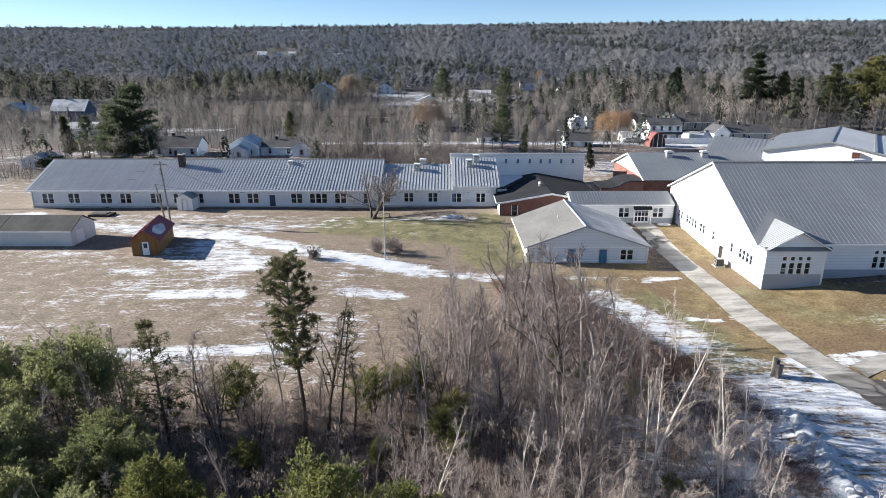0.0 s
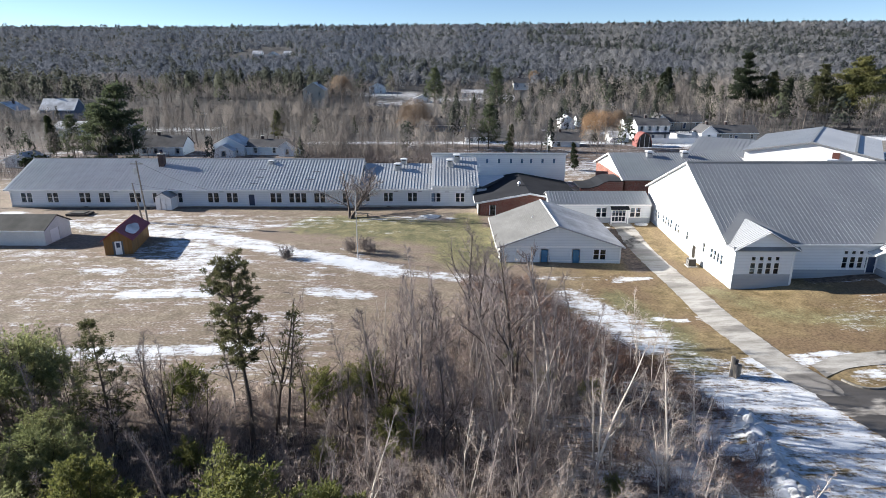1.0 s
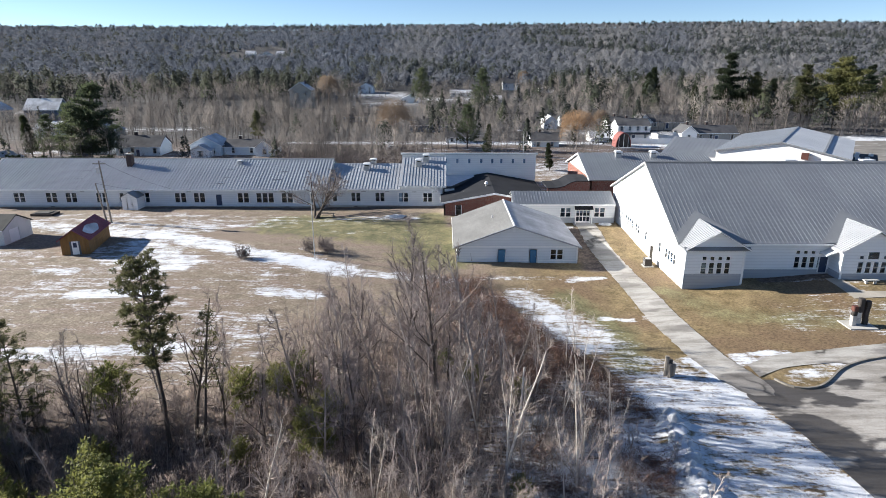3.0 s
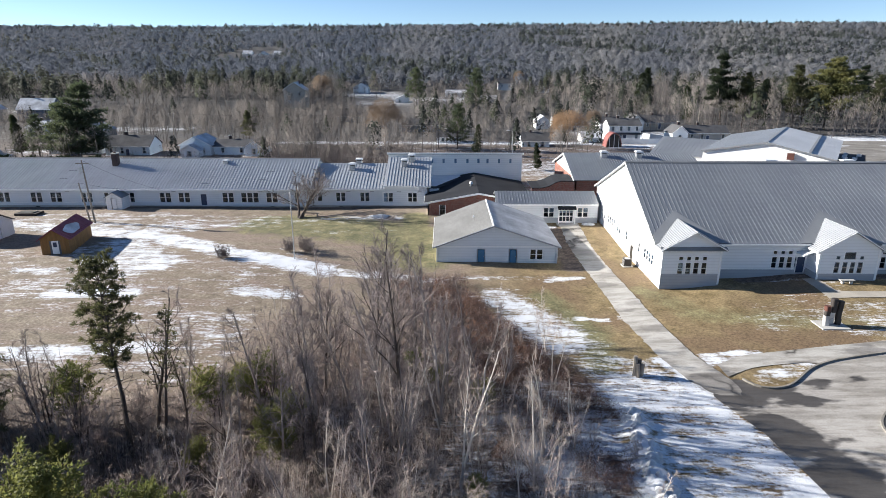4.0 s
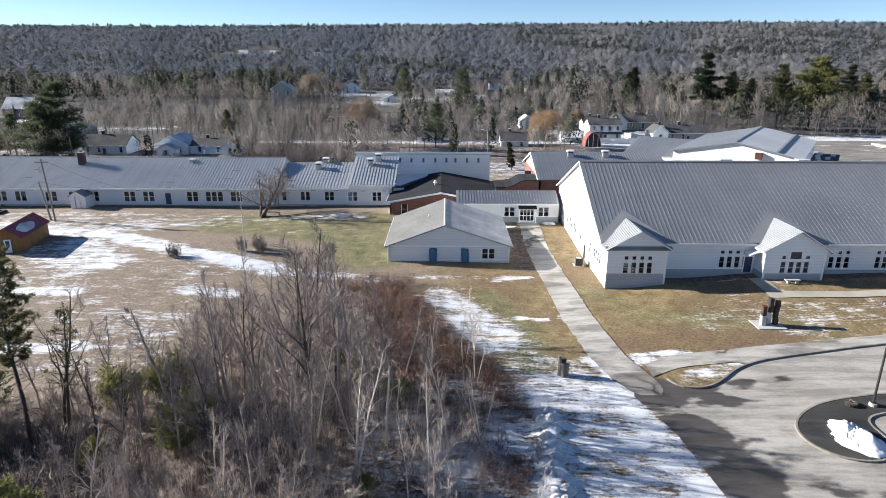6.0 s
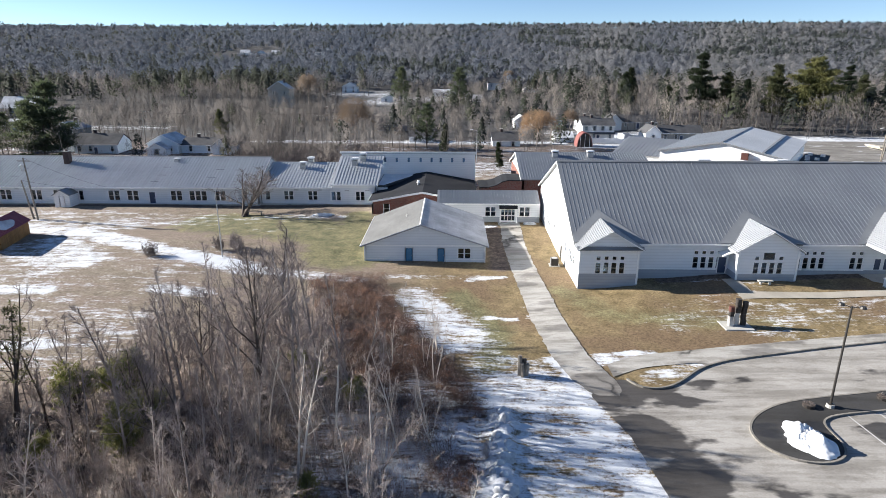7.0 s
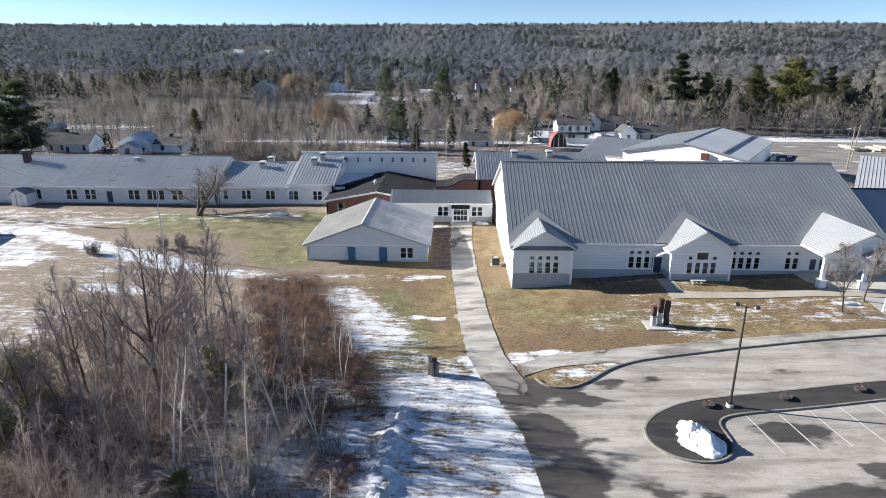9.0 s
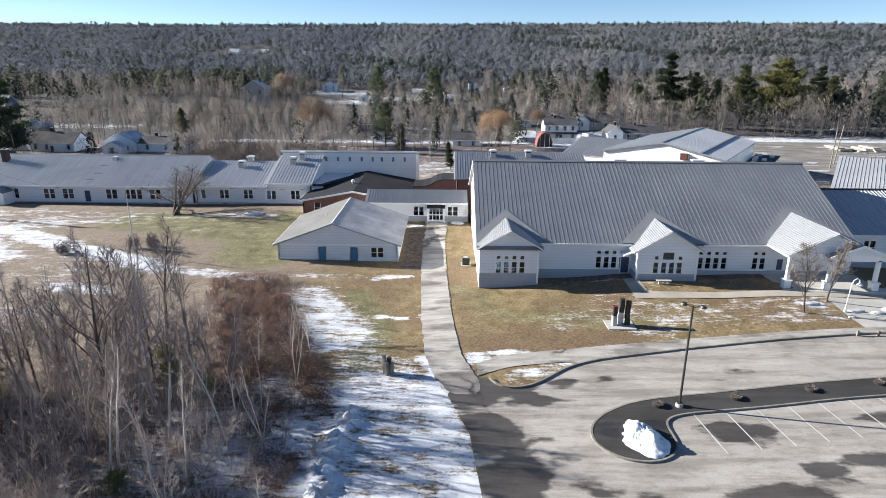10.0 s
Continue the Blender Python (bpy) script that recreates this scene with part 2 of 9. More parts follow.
def piece(name, me, m, parent, label=""):
    """A shared mesh at the world pose m under a thing or a part."""
    ob = part(name, me, None, parent, label)
    ob.matrix_basis = m
    return ob


def single(name, geo, mat, label, category, group="", kind="", at=(0, 0, 0), smooth=False):
    me = geo.mesh(name, mat)
    ob = new(name, me)
    ob.location = at
    if smooth:
        for p in me.polygons:
            p.use_smooth = True
    return tagged(ob, label, category, group, kind)


# ---- the lie of the land ----
LEVELS = [(38, 40, 0), (47, 44, 0), (53, 38, 0.1), (56, 44, 0.3), (75, 47, 0.6), (82, 58, 1.0), (30, 49, 0.1), (29, 63, -0.4),
          (40.4, 70.5, 0.3), (36, 78, 0.25), (29, 80.5, 0.2), (12, 78.7, 0.3), (54, 58.5, 0.5), (49, 69, 1.0), (60, 70, 1.7), (77, 69, 1.8),
          (34, 101, 1.1), (-37, 111, 1.3), (-78, 111, 1.1), (-45, 83, 1.0), (-19, 83, 1.2), (8, 110, 1.4), (9, 90, 1.0)]
FAR_Y = [-400, 0, 130, 150, 180, 220, 260, 340, 400, 500, 740, 1000, 1400, 1700, 4500]
FAR_Z = [0, 0.3, 1.4, 1.8, 2.6, 2.2, 3.0, 6.0, 9.5, 16.0, 34.0, 57.0, 97.0, 104.0, 40.0]


def ground(x, y):
    x, y = np.asarray(x, float), np.asarray(y, float)
    far = np.interp(y, FAR_Y, FAR_Z) + 0.0
    far = far + np.clip((y - 500) / 600, 0, 1) * (3 * np.sin(x / 310.0 + 1.2) + 2.5 * np.sin(x / 130.0 + y / 90.0) + 3 * np.sin(y / 110.0 + x / 400.0)) * np.clip((1500 - y) / 500, 0.25, 1) + np.clip((y - 700) / 700, 0, 1) * np.clip(x / 1000, -0.2, 1) * 9
    top, low = np.zeros_like(x) + 0.0, np.zeros_like(x) + 0.0
    for px, py, pz in LEVELS:
        w = 1.0 / ((x - px) ** 2 + (y - py) ** 2 + 16.0) ** 1.5
        top, low = top + w * pz, low + w
    near = top / low
    k = np.clip((y - 118) / 40, 0, 1)
    k = np.maximum(k, np.clip((np.abs(x - 5) - 90) / 60, 0, 1))
    k = k * k * (3 - 2 * k)
    return near * (1 - k) + far * k


def gz(x, y):
    return float(ground(x, y))


def along(pts, n):
    """n points evenly along a polyline, rounded by a spline."""
    pts = np.array(pts, float)
    t = np.r_[0, np.cumsum(np.hypot(*np.diff(pts[:, :2], axis=0).T))]
    u = np.linspace(0, t[-1], n)
    out = np.stack([np.interp(u, t, pts[:, k]) for k in range(pts.shape[1])], 1)
    for _ in range(max(2, n // 40)):
        out[1:-1] = (out[:-2] + 2 * out[1:-1] + out[2:]) / 4
    return out


def to_line(x, y, pts):
    """Distance from points to a polyline."""
    best = np.full(np.shape(x), 1e9)
    for (ax, ay), (bx, by) in zip(pts, pts[1:]):
        dx, dy = bx - ax, by - ay
        t = np.clip(((x - ax) * dx + (y - ay) * dy) / (dx * dx + dy * dy + 1e-9), 0, 1)
        best = np.minimum(best, np.hypot(x - ax - t * dx, y - ay - t * dy))
    return best


EDGE_WOOD = [(24.6, 20), (25.2, 33), (26.4, 37.7), (26.6, 42), (24.6, 49), (20.5, 58), (17.2, 66), (15.5, 72)]
LOT_EDGE = [(39.5, -60), (39, 20), (38.5, 33), (37.9, 40), (36.1, 45.8), (38.2, 47.6)]
KERB_LINE = [(40.0, 48.4), (40.4, 47.0), (41.6, 46.7), (43.2, 46.9), (45.0, 48.3), (47.1, 50.3), (49.6, 51.5), (52.9, 52.3), (60, 53.9), (70, 55.6), (81.5, 57.1), (140, 64)]
WALK_LINE = [(38.4, 50.9), (42.1, 53.0), (47.9, 53.9), (60.2, 56.0), (83.6, 58.8), (140, 65.6)]


def wood_mask(x, y):
    """1 inside the thicket in front of the school."""
    e = np.array(EDGE_WOOD)
    right = np.interp(y, e[:, 1], e[:, 0])
    top = np.interp(x, [-60, -25, -5, 2, 8, 14, 16], [43, 43, 46, 56, 66, 72, 73])
    return np.clip((right - x) / 3 + 0.5, 0, 1) * np.clip((top - y) / 4 + 0.5, 0, 1) * np.clip((y - 8) / 6, 0, 1)


# snow: strokes of x0, y0, x1, y1, half width, amount
SNOW_TRACK = [(-90, 101, -76, 105, 4, .9), (-76, 104, -55, 96.8, 2.6, .9), (-55, 96.8, -35, 92.5, 2.6, .95), (-35, 92.5, -18, 83, 2.4, 1), (-18, 83, -3, 76.3, 2.2, 1.05),
              (-3, 76.3, 12, 73.4, 1.5, .9), (12, 74.5, 30, 75.2, 0.9, .8), (-36, 87, -27, 78, 4.2, .92), (-41, 84, -33, 78, 3, .85), (-13, 73, -8, 68, 2.4, .66)]
SNOW_FIELD = [(-44, 75, -39, 75.2, 1.0, .8), (-32, 73.5, -28, 73.5, .8, .75), (-34, 67, -25, 67, 1.6, .85), (-12, 68.4, -6, 67.2, 1.7, .74), (-15, 70, -10, 69.5, 1.2, .6), (-23, 61.5, -20, 61.5, .8, .6),
              (-34, 51.5, -16, 53.5, 1.5, .8), (-54, 67, -50, 67, .9, .6), (-50, 63, -46, 63, .8, .55), (-54, 71, -47, 71, 2.0, .42), (-60, 60, -20, 58, 6, .32), (-20, 72, -12, 74, 2.5, .6)]
SNOW_EAST = [(30, 36, 31, 44, 7.5, .90), (33, 45, 28, 47.5, 2.5, .7), (22.8, 62, 25, 57, 4.2, .88), (25.5, 57, 28, 51, 3.6, .76), (20, 68, 22.5, 63, 3.2, .86), (37.3, 32, 35, 46, 2.2, .95), (28.2, 63.2, 31.5, 62.3, .5, .95),
             (38.4, 51.5, 44, 53.6, .75, .85), (44, 53.3, 60, 56.2, .3, .7), (60, 56.2, 84, 59.0, .3, .6), (42.5, 48.8, 49, 52.2, 1.3, .82), (38.2, 52.6, 43, 53.7, 0.6, .9), (49, 61, 60, 65, 4.2, .68), (58, 60, 77, 64.0, 4.6, .705), (47, 58.5, 56, 59.5, 1.6, .66), (50, 71.5, 58, 71.7, .7, .72)]
SNOW_SPOTS = [(-12, 101, 4, 104, 2.8, .60), (0, 104, 3, 104, 1.0, .66), (-8, 95, 4, 97, 2.0, .52), (-60, 103, -18, 101, 5.0, .60), (-50, 98, -30, 96, 3.0, .7), (26.5, 74, 31, 75, .7, .8), (55, 71, 66, 71.5, .8, .55), (76, 64, 78.5, 63.6, .5, .95),
              (60, 70, 63, 70, .4, .7), (-70, 108, -60, 109, 1.5, .5), (33.5, 64, 34.4, 52, .45, .7), (34, 52, 35.5, 48, .8, .9), (32.4, 68, 33, 62, .3, .6), (28, 97, 31, 98, 1.0, .7)]


SNOW_FAR = [(70, 190, 110, 198, 7, .75), (80, 215, 106, 212, 4, .8), (125, 212, 185, 208, 9, .8), (-125, 160, -95, 185, 9, .6), (-40, 196, 60, 199, 3, .8), (-25, 340, 30, 372, 14, .7), (-300, 292, -30, 288, 5, .9),
            (55, 140, 110, 146, 8, .55), (30, 150, 60, 160, 9, .65), (-60, 392, -20, 384, 8, .7), (-130, 232, -90, 240, 6, .7), (60, 230, 100, 226, 5, .7)]


def strokes(x, y, rows):
    out = np.zeros_like(x)
    for ax, ay, bx, by, w, amount in rows:
        d = to_line(x, y, [(ax, ay), (bx, by)])
        out = np.maximum(out, amount * np.clip(1.42 - d / w * 0.7, 0, 1) ** 0.7)
    return out


def build_ground():
    def steps(lo, hi, d, far_lo, far_hi, grow):
        mid = list(np.arange(lo, hi + 1e-6, d))
        up, dn, s = [mid[-1]], [mid[0]], d
        while up[-1] < far_hi:
            s = min(s * grow, 60)
            up.append(up[-1] + s)
        s = d
        while dn[-1] > far_lo:
            s = min(s * grow, 60)
            dn.append(dn[-1] - s)
        return np.array(dn[:0:-1] + mid + up[1:])
    xs = steps(-92, 92, 0.6, -3200, 3200, 1.12)
    ys = steps(22, 118, 0.6, -500, 4400, 1.10)
    gx, gy = np.meshgrid(xs, ys)
    x, y = gx.ravel(), gy.ravel()
    z = ground(x, y)
    wood = wood_mask(x, y)
    near = (np.abs(x) < 95) & (y > 15) & (y < 125)
    # ploughed bank along the edge of the open snow
    bank = np.exp(-(to_line(x, y, [(26.9, 30), (27.8, 37), (28.6, 42.5)]) / 0.9) ** 2)
    rough_z = np.array([noise.noise((a * 0.9, b * 0.9, 0)) if n else 0 for a, b, n in zip(x, y, near)])
    z = z + near * rough_z * (0.05 + 0.25 * wood) + bank * (0.5 + 0.5 * rough_z)
    snow = np.zeros_like(x)
    for rows, k in ((SNOW_TRACK, 0.77), (SNOW_FIELD, 0.94), (SNOW_EAST, 0.81), (SNOW_SPOTS, 0.95)):
        snow = np.maximum(snow, k * strokes(x, y, rows))
    snow = np.maximum(snow, bank * 0.9)
    # a thin cover in the field, with open ground near the school
    field = np.clip((-x + 2) / 10, 0, 1) * np.clip((92 - y) / 8, 0, 1) * (1 - wood)
    snow = np.maximum(snow, field * (0.535 + 0.05 * np.sin(x / 7.0) * np.sin(y / 5.0)))
    snow = np.maximum(snow, wood * np.interp(x, [7, 14, 19], [0.42, 0.62, 0.76]) * np.interp(y, [42, 50], [1.0, 0.7]))
    snow = np.maximum(snow, strokes(x, y, SNOW_FAR))
    snow = np.maximum(snow, np.where(y < 190, 0.55, 0.46) * (y > 125) * (y < 420))
    in_lot = (x > 0.5 + np.interp(y, [p[1] for p in LOT_EDGE], [p[0] for p in LOT_EDGE])) & (y < 47)
    snow = np.where(in_lot, 0, snow)
    green = np.exp(-(to_line(x, y, [(-16, 99), (-4, 97), (8, 92), (9, 84)]) / 7.5) ** 2)
    green = np.maximum(green, 0.9 * np.exp(-(to_line(x, y, [(8, 104), (8, 82)]) / 3.0) ** 2))
    green = np.maximum(green, 0.65 * np.exp(-(to_line(x, y, [(25, 69), (29, 60), (28, 51)]) / 3.0) ** 2))
    green = np.maximum(green, 0.5 * np.exp(-(to_line(x, y, [(38, 70), (42, 62), (58, 60)]) / 4.0) ** 2))
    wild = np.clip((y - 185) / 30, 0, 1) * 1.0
    yard = np.maximum((x > 55) & (x < 135) & (y > 128) & (y < 168), (x > 98) & (x < 215) & (y > 138) & (y < 216)) * 1.0
    litter_shade = np.maximum(wood, np.clip((y - 135) / 20, 0, 1) * 0.75 * (1 - yard))
    snow = np.maximum(snow, yard * 0.58)
    # the annex's cast shade, with dead leaves, put into the ground beside it
    annex_shade = np.exp(-(to_line(x, y, [(31, 79), (31, 97)]) / 2.2) ** 2)
    litter_shade = np.maximum(litter_shade, 0.8 * annex_shade)
    # wall shade, with some mulch, put into dark strips along two fronts
    litter_shade = np.maximum(litter_shade, 0.95 * np.exp(-(to_line(x, y, [(51, 72.3), (78, 72.4)]) / 1.1) ** 2))
    litter_shade = np.maximum(litter_shade, 0.95 * np.exp(-(to_line(x, y, [(-84, 110.6), (8, 110.6)]) / 0.8) ** 2))
    lawn = np.clip((x - 14) / 10, 0, 1) * np.clip((120 - y) / 10, 0, 1)
    nx, ny = len(xs), len(ys)
    idx = np.arange(nx * ny).reshape(ny, nx)
    faces = np.stack([idx[:-1, :-1], idx[:-1, 1:], idx[1:, 1:], idx[1:, :-1]], -1).reshape(-1, 4)
    me = bpy.data.meshes.new("ground")
    me.from_pydata(np.stack([x, y, z], 1).tolist(), [], faces.tolist())
    for name, values in (("snow", snow), ("green", green), ("litter_shade", litter_shade), ("lawn", lawn), ("wild", wild)):
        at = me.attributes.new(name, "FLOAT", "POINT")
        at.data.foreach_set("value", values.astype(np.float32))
    for p in me.polygons:
        p.use_smooth = True
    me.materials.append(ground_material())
    ob = new("ground", me)
    return tagged(ob, "dry winter grass with thawing snow patches, dead leaves and shade painted along walls", "ground", kind="structure")


def ground_material():
    m, nt, bsdf = material("winter_ground")

    def attr(name):
        n = nt.nodes.new("ShaderNodeAttribute")
        n.attribute_name = name
        return n.outputs["Fac"]

    def add(a, b, k):
        n = nt.nodes.new("ShaderNodeMath")
        n.operation = "MULTIPLY_ADD"
        nt.links.new(b, n.inputs[0])
        n.inputs[1].default_value = k
        nt.links.new(a, n.inputs[2])
        return n.outputs[0]
    broad, mid_n, fine = noise_at(nt, 0.10, 5), noise_at(nt, 0.55, 6), noise_at(nt, 3.6, 8, (1, 1, 1), 0.72)
    rows = noise_at(nt, 0.5, 5, (0.22, 1.6, 1))
    straw = mix(nt, ramp(nt, mid_n, 0.35, 0.65), (0.19, 0.15, 0.105), (0.32, 0.265, 0.195))
    straw = mix(nt, ramp(nt, rows, 0.4, 0.62), straw, (0.27, 0.205, 0.16))
    gold = mix(nt, ramp(nt, mid_n, 0.35, 0.65), (0.17, 0.125, 0.055), (0.32, 0.24, 0.125))
    gold = mix(nt, ramp(nt, broad, 0.45, 0.62), gold, (0.20, 0.135, 0.075))
    straw = mix(nt, attr("lawn"), straw, gold)
    grass = mix(nt, ramp(nt, mid_n, 0.35, 0.65), (0.125, 0.125, 0.055), (0.27, 0.24, 0.12))
    leafs = mix(nt, ramp(nt, noise_at(nt, 1.6, 6), 0.35, 0.65), (0.075, 0.055, 0.045), (0.21, 0.158, 0.128))
    col = mix(nt, ramp(nt, add(attr("green"), mid_n, 0.8), 0.75, 1.0), straw, grass)
    # dead-leaf colour, also laid where wall shade is painted
    col = mix(nt, ramp(nt, add(attr("litter_shade"), mid_n, 0.3), 0.45, 0.8), col, leafs)
    col = mix(nt, 0.85, col, ramp(nt, fine, 0.36, 0.62, (0.38, 0.36, 0.34, 1), (1.15, 1.15, 1.15, 1)), "MULTIPLY")
    # far wood floor: dark dead leaves with twig shade put into the colour
    floor_far_shade = mix(nt, ramp(nt, mid_n, 0.35, 0.65), (0.040, 0.039, 0.040), (0.085, 0.080, 0.077))
    col = mix(nt, attr("wild"), col, floor_far_shade)
    streak = noise_at(nt, 2.2, 6, (0.3, 1.3, 1), 0.7)
    s = add(attr("snow"), rows, 0.55)
    s = add(s, mid_n, 0.4)
    s = add(s, streak, 0.75)
    s = add(s, fine, 0.5)
    half_s = nt.nodes.new("ShaderNodeMath")
    half_s.operation = "MULTIPLY"
    half_s.inputs[1].default_value = 0.5
    nt.links.new(s, half_s.inputs[0])
    cover = ramp(nt, half_s.outputs[0], 0.845, 0.93)
    white = mix(nt, ramp(nt, mid_n, 0.3, 0.7), (0.54, 0.57, 0.62), (0.70, 0.72, 0.755))
    col = mix(nt, cover, col, white)
    nt.links.new(col, bsdf.inputs["Base Color"])
    bsdf.inputs["Roughness"].default_value = 0.9
    bump(nt, bsdf, fine, 0.5, 0.12)
    return m


build_ground()


# damp stretches of the asphalt
WET = [(37.6, 47, 39.4, 40, 1.7, 1.5), (39.0, 41, 41.4, 31, 1.9, 1.4), (38, 47, 46, 47.5, 1.2, .7), (62, 36.2, 80, 38, .7, .9), (55, 33.5, 80, 33.5, 1.0, .9), (45, 34, 52, 33.2, .8, .8), (58.2, 40.5, 60.5, 39.5, 1.2, .7), (46, 48, 50, 49, 1.0, .6), (43.5, 45.5, 52, 46.6, .9, .72), (52, 47.5, 66, 49.6, .7, .62), (41, 44, 45, 37, 1.0, .66), (56.5, 40.2, 59, 38.4, 1.0, .7), (66, 41, 72, 42, .8, .6), (44.5, 33.5, 50, 35.0, .7, .6)]


def strip(name, left, right, mat, lift, label, category, n_across=6, kind="structure", skirt=0.0):
    """A surface between two lines of equal count, draped on the ground."""
    g = Geo()
    left, right = np.array(left), np.array(right)
    k = np.linspace(0, 1, n_across)[None, :, None]
    p = left[:, None, :] * (1 - k) + right[:, None, :] * k
    z = ground(p[..., 0], p[..., 1]) + lift
    n, c = p.shape[:2]
    g.v = np.stack([p[..., 0], p[..., 1], z], -1).reshape(-1, 3).tolist()
    g.f = [(i * c + j, i * c + j + 1, (i + 1) * c + j + 1, (i + 1) * c + j) for i in range(n - 1) for j in range(c - 1)]
    ob = single(name, g, mat, label, category, kind=kind, smooth=True)
    wet = ob.data.attributes.new("wet", "FLOAT", "POINT")
    px, py = p[..., 0].ravel(), p[..., 1].ravel()
    wet.data.foreach_set("value", strokes(px, py, WET).astype(np.float32))
    return ob


def asphalt_material(name, dry, worn, wet, wet_at):
    m, nt, bsdf = material(name)
    a, b, c = noise_at(nt, 0.16, 5), noise_at(nt, 0.22, 5, (0.6, 1.4, 1), 0.56), noise_at(nt, 7, 6)
    col = mix(nt, ramp(nt, a, 0.35, 0.65), dry, worn)
    wetness = nt.nodes.new("ShaderNodeAttribute")
    wetness.attribute_name = "wet"
    total = nt.nodes.new("ShaderNodeMath")
    total.operation = "MULTIPLY_ADD"
    nt.links.new(wetness.outputs["Fac"], total.inputs[0])
    total.inputs[1].default_value = 0.22
    nt.links.new(b, total.inputs[2])
    damp = ramp(nt, total.outputs[0], wet_at, wet_at + 0.06, (0, 0, 0, 1), (0.92, 0.92, 0.92, 1))
    blot = noise_at(nt, 0.9, 8, (0.7, 1.3, 1), 0.74)
    col = mix(nt, 0.8, col, ramp(nt, blot, 0.36, 0.50, (0.78, 0.76, 0.73, 1), (1.05, 1.05, 1.05, 1)), "MULTIPLY")
    drift = noise_at(nt, 0.30, 7, (0.35, 2.4, 1), 0.66)
    col = mix(nt, 0.9, col, ramp(nt, drift, 0.40, 0.56, (0.66, 0.65, 0.63, 1), (1.05, 1.05, 1.05, 1)), "MULTIPLY")
    soaked = mix(nt, 1.0, col, tuple(w / d for w, d in zip(wet, dry)), "MULTIPLY") if wet[0] < 0.3 else wet
    col = mix(nt, damp, col, soaked)
    vor = nt.nodes.new("ShaderNodeTexVoronoi")
    vor.feature = "DISTANCE_TO_EDGE"
    geo = nt.nodes.new("ShaderNodeNewGeometry")
    wob = nt.nodes.new("ShaderNodeMixRGB")
    wob.inputs[0].default_value = 0.75
    tex = node(nt, "ShaderNodeTexNoise", Scale=0.5, Detail=4.0)
    nt.links.new(geo.outputs["Position"], tex.inputs["Vector"])
    nt.links.new(geo.outputs["Position"], wob.inputs[1])
    nt.links.new(tex.outputs["Color"], wob.inputs[2])
    nt.links.new(wob.outputs[0], vor.inputs["Vector"])
    vor.inputs["Scale"].default_value = 0.11
    gate = ramp(nt, noise_at(nt, 0.06, 3), 0.46, 0.50)
    crack = mix(nt, 1.0, ramp(nt, vor.outputs["Distance"], 0.0, 0.010, (1, 1, 1, 1), (0, 0, 0, 1)), gate, "MULTIPLY")
    col = mix(nt, crack, col, (0.05, 0.045, 0.04))
    col = mix(nt, 0.3, col, ramp(nt, c, 0.3, 0.7, (0.4, 0.4, 0.4, 1)), "MULTIPLY")
    nt.links.new(col, bsdf.inputs["Base Color"])
    nt.links.new(ramp(nt, damp, 0, 1, (0.9, 0.9, 0.9, 1), (0.45, 0.45, 0.45, 1)), bsdf.inputs["Roughness"])
    bump(nt, bsdf, c, 0.15, 0.02)
    return m


M["asphalt"] = asphalt_material("salt_bleached_asphalt", (0.32, 0.30, 0.275), (0.42, 0.398, 0.368), (0.055, 0.049, 0.044), 0.65)
M["walk"] = asphalt_material("grey_path", (0.38, 0.365, 0.335), (0.48, 0.46, 0.43), (0.22, 0.205, 0.185), 0.545)
M["gravel"] = asphalt_material("yard_gravel", (0.185, 0.172, 0.155), (0.27, 0.255, 0.235), (0.62, 0.63, 0.66), 0.58)
M["black_top"] = asphalt_material("new_blacktop", (0.035, 0.034, 0.034), (0.05, 0.048, 0.047), (0.028, 0.027, 0.027), 0.6)

ys = np.r_[np.linspace(-60, 20, 20), np.linspace(21, 46.4, 60)]
edge = np.array(LOT_EDGE)
k_line = along(KERB_LINE, 160)
strip("parking_lot", [(np.interp(y, edge[:, 1], edge[:, 0]), y) for y in ys], [(140, y) for y in ys], M["asphalt"], 0.06,
      "sunlit salt-bleached asphalt car park with damp patches", "car park", 120)
xs = np.linspace(38.0, 140, 150)
kx = k_line[np.argsort(k_line[:, 0])]
strip("road", [(x, 46.4) for x in xs], [(x, max(46.45, np.interp(x, kx[:, 0], kx[:, 1]))) for x in xs], M["asphalt"], 0.06, "drive along the kerb in front of the school", "road", 12)
w_line = along(WALK_LINE, 160)
xs = np.r_[np.linspace(38.9, 60, 60), np.linspace(61, 140, 60)]
wy = np.interp(xs, w_line[:, 0], w_line[:, 1])
ky = np.interp(xs, kx[:, 0], kx[:, 1])
strip("pavement", [(x, max(b + 0.14, a - np.interp(x, [47, 55], [2.3, 5.0]))) for x, a, b in zip(xs, wy, ky)], list(zip(xs, wy)), M["walk"], 0.05, "grey asphalt pavement between lawn and kerb", "pavement", 5)
mid = along([(34.3, 101.2), (33.9, 90), (34.2, 76), (34.9, 62), (35.7, 53), (37.2, 47.5), (37.8, 45.7)], 160)
half = np.interp(mid[:, 1], [45.7, 46.4, 48, 50, 56, 101], [0.9, 1.5, 1.9, 1.9, 1.75, 1.7])
fray = np.array([[noise.noise((y * 0.9, s, 0)) * 0.22 + noise.noise((y * 3.1, s, 5)) * 0.1 for s in (0, 9)] for y in mid[:, 1]])
strip("footpath", mid - np.stack([half + fray[:, 0], 0 * half], 1), mid + np.stack([half + fray[:, 1], 0 * half], 1), M["walk"], 0.068, "patched grey footpath to the link entrance", "footpath", 5)
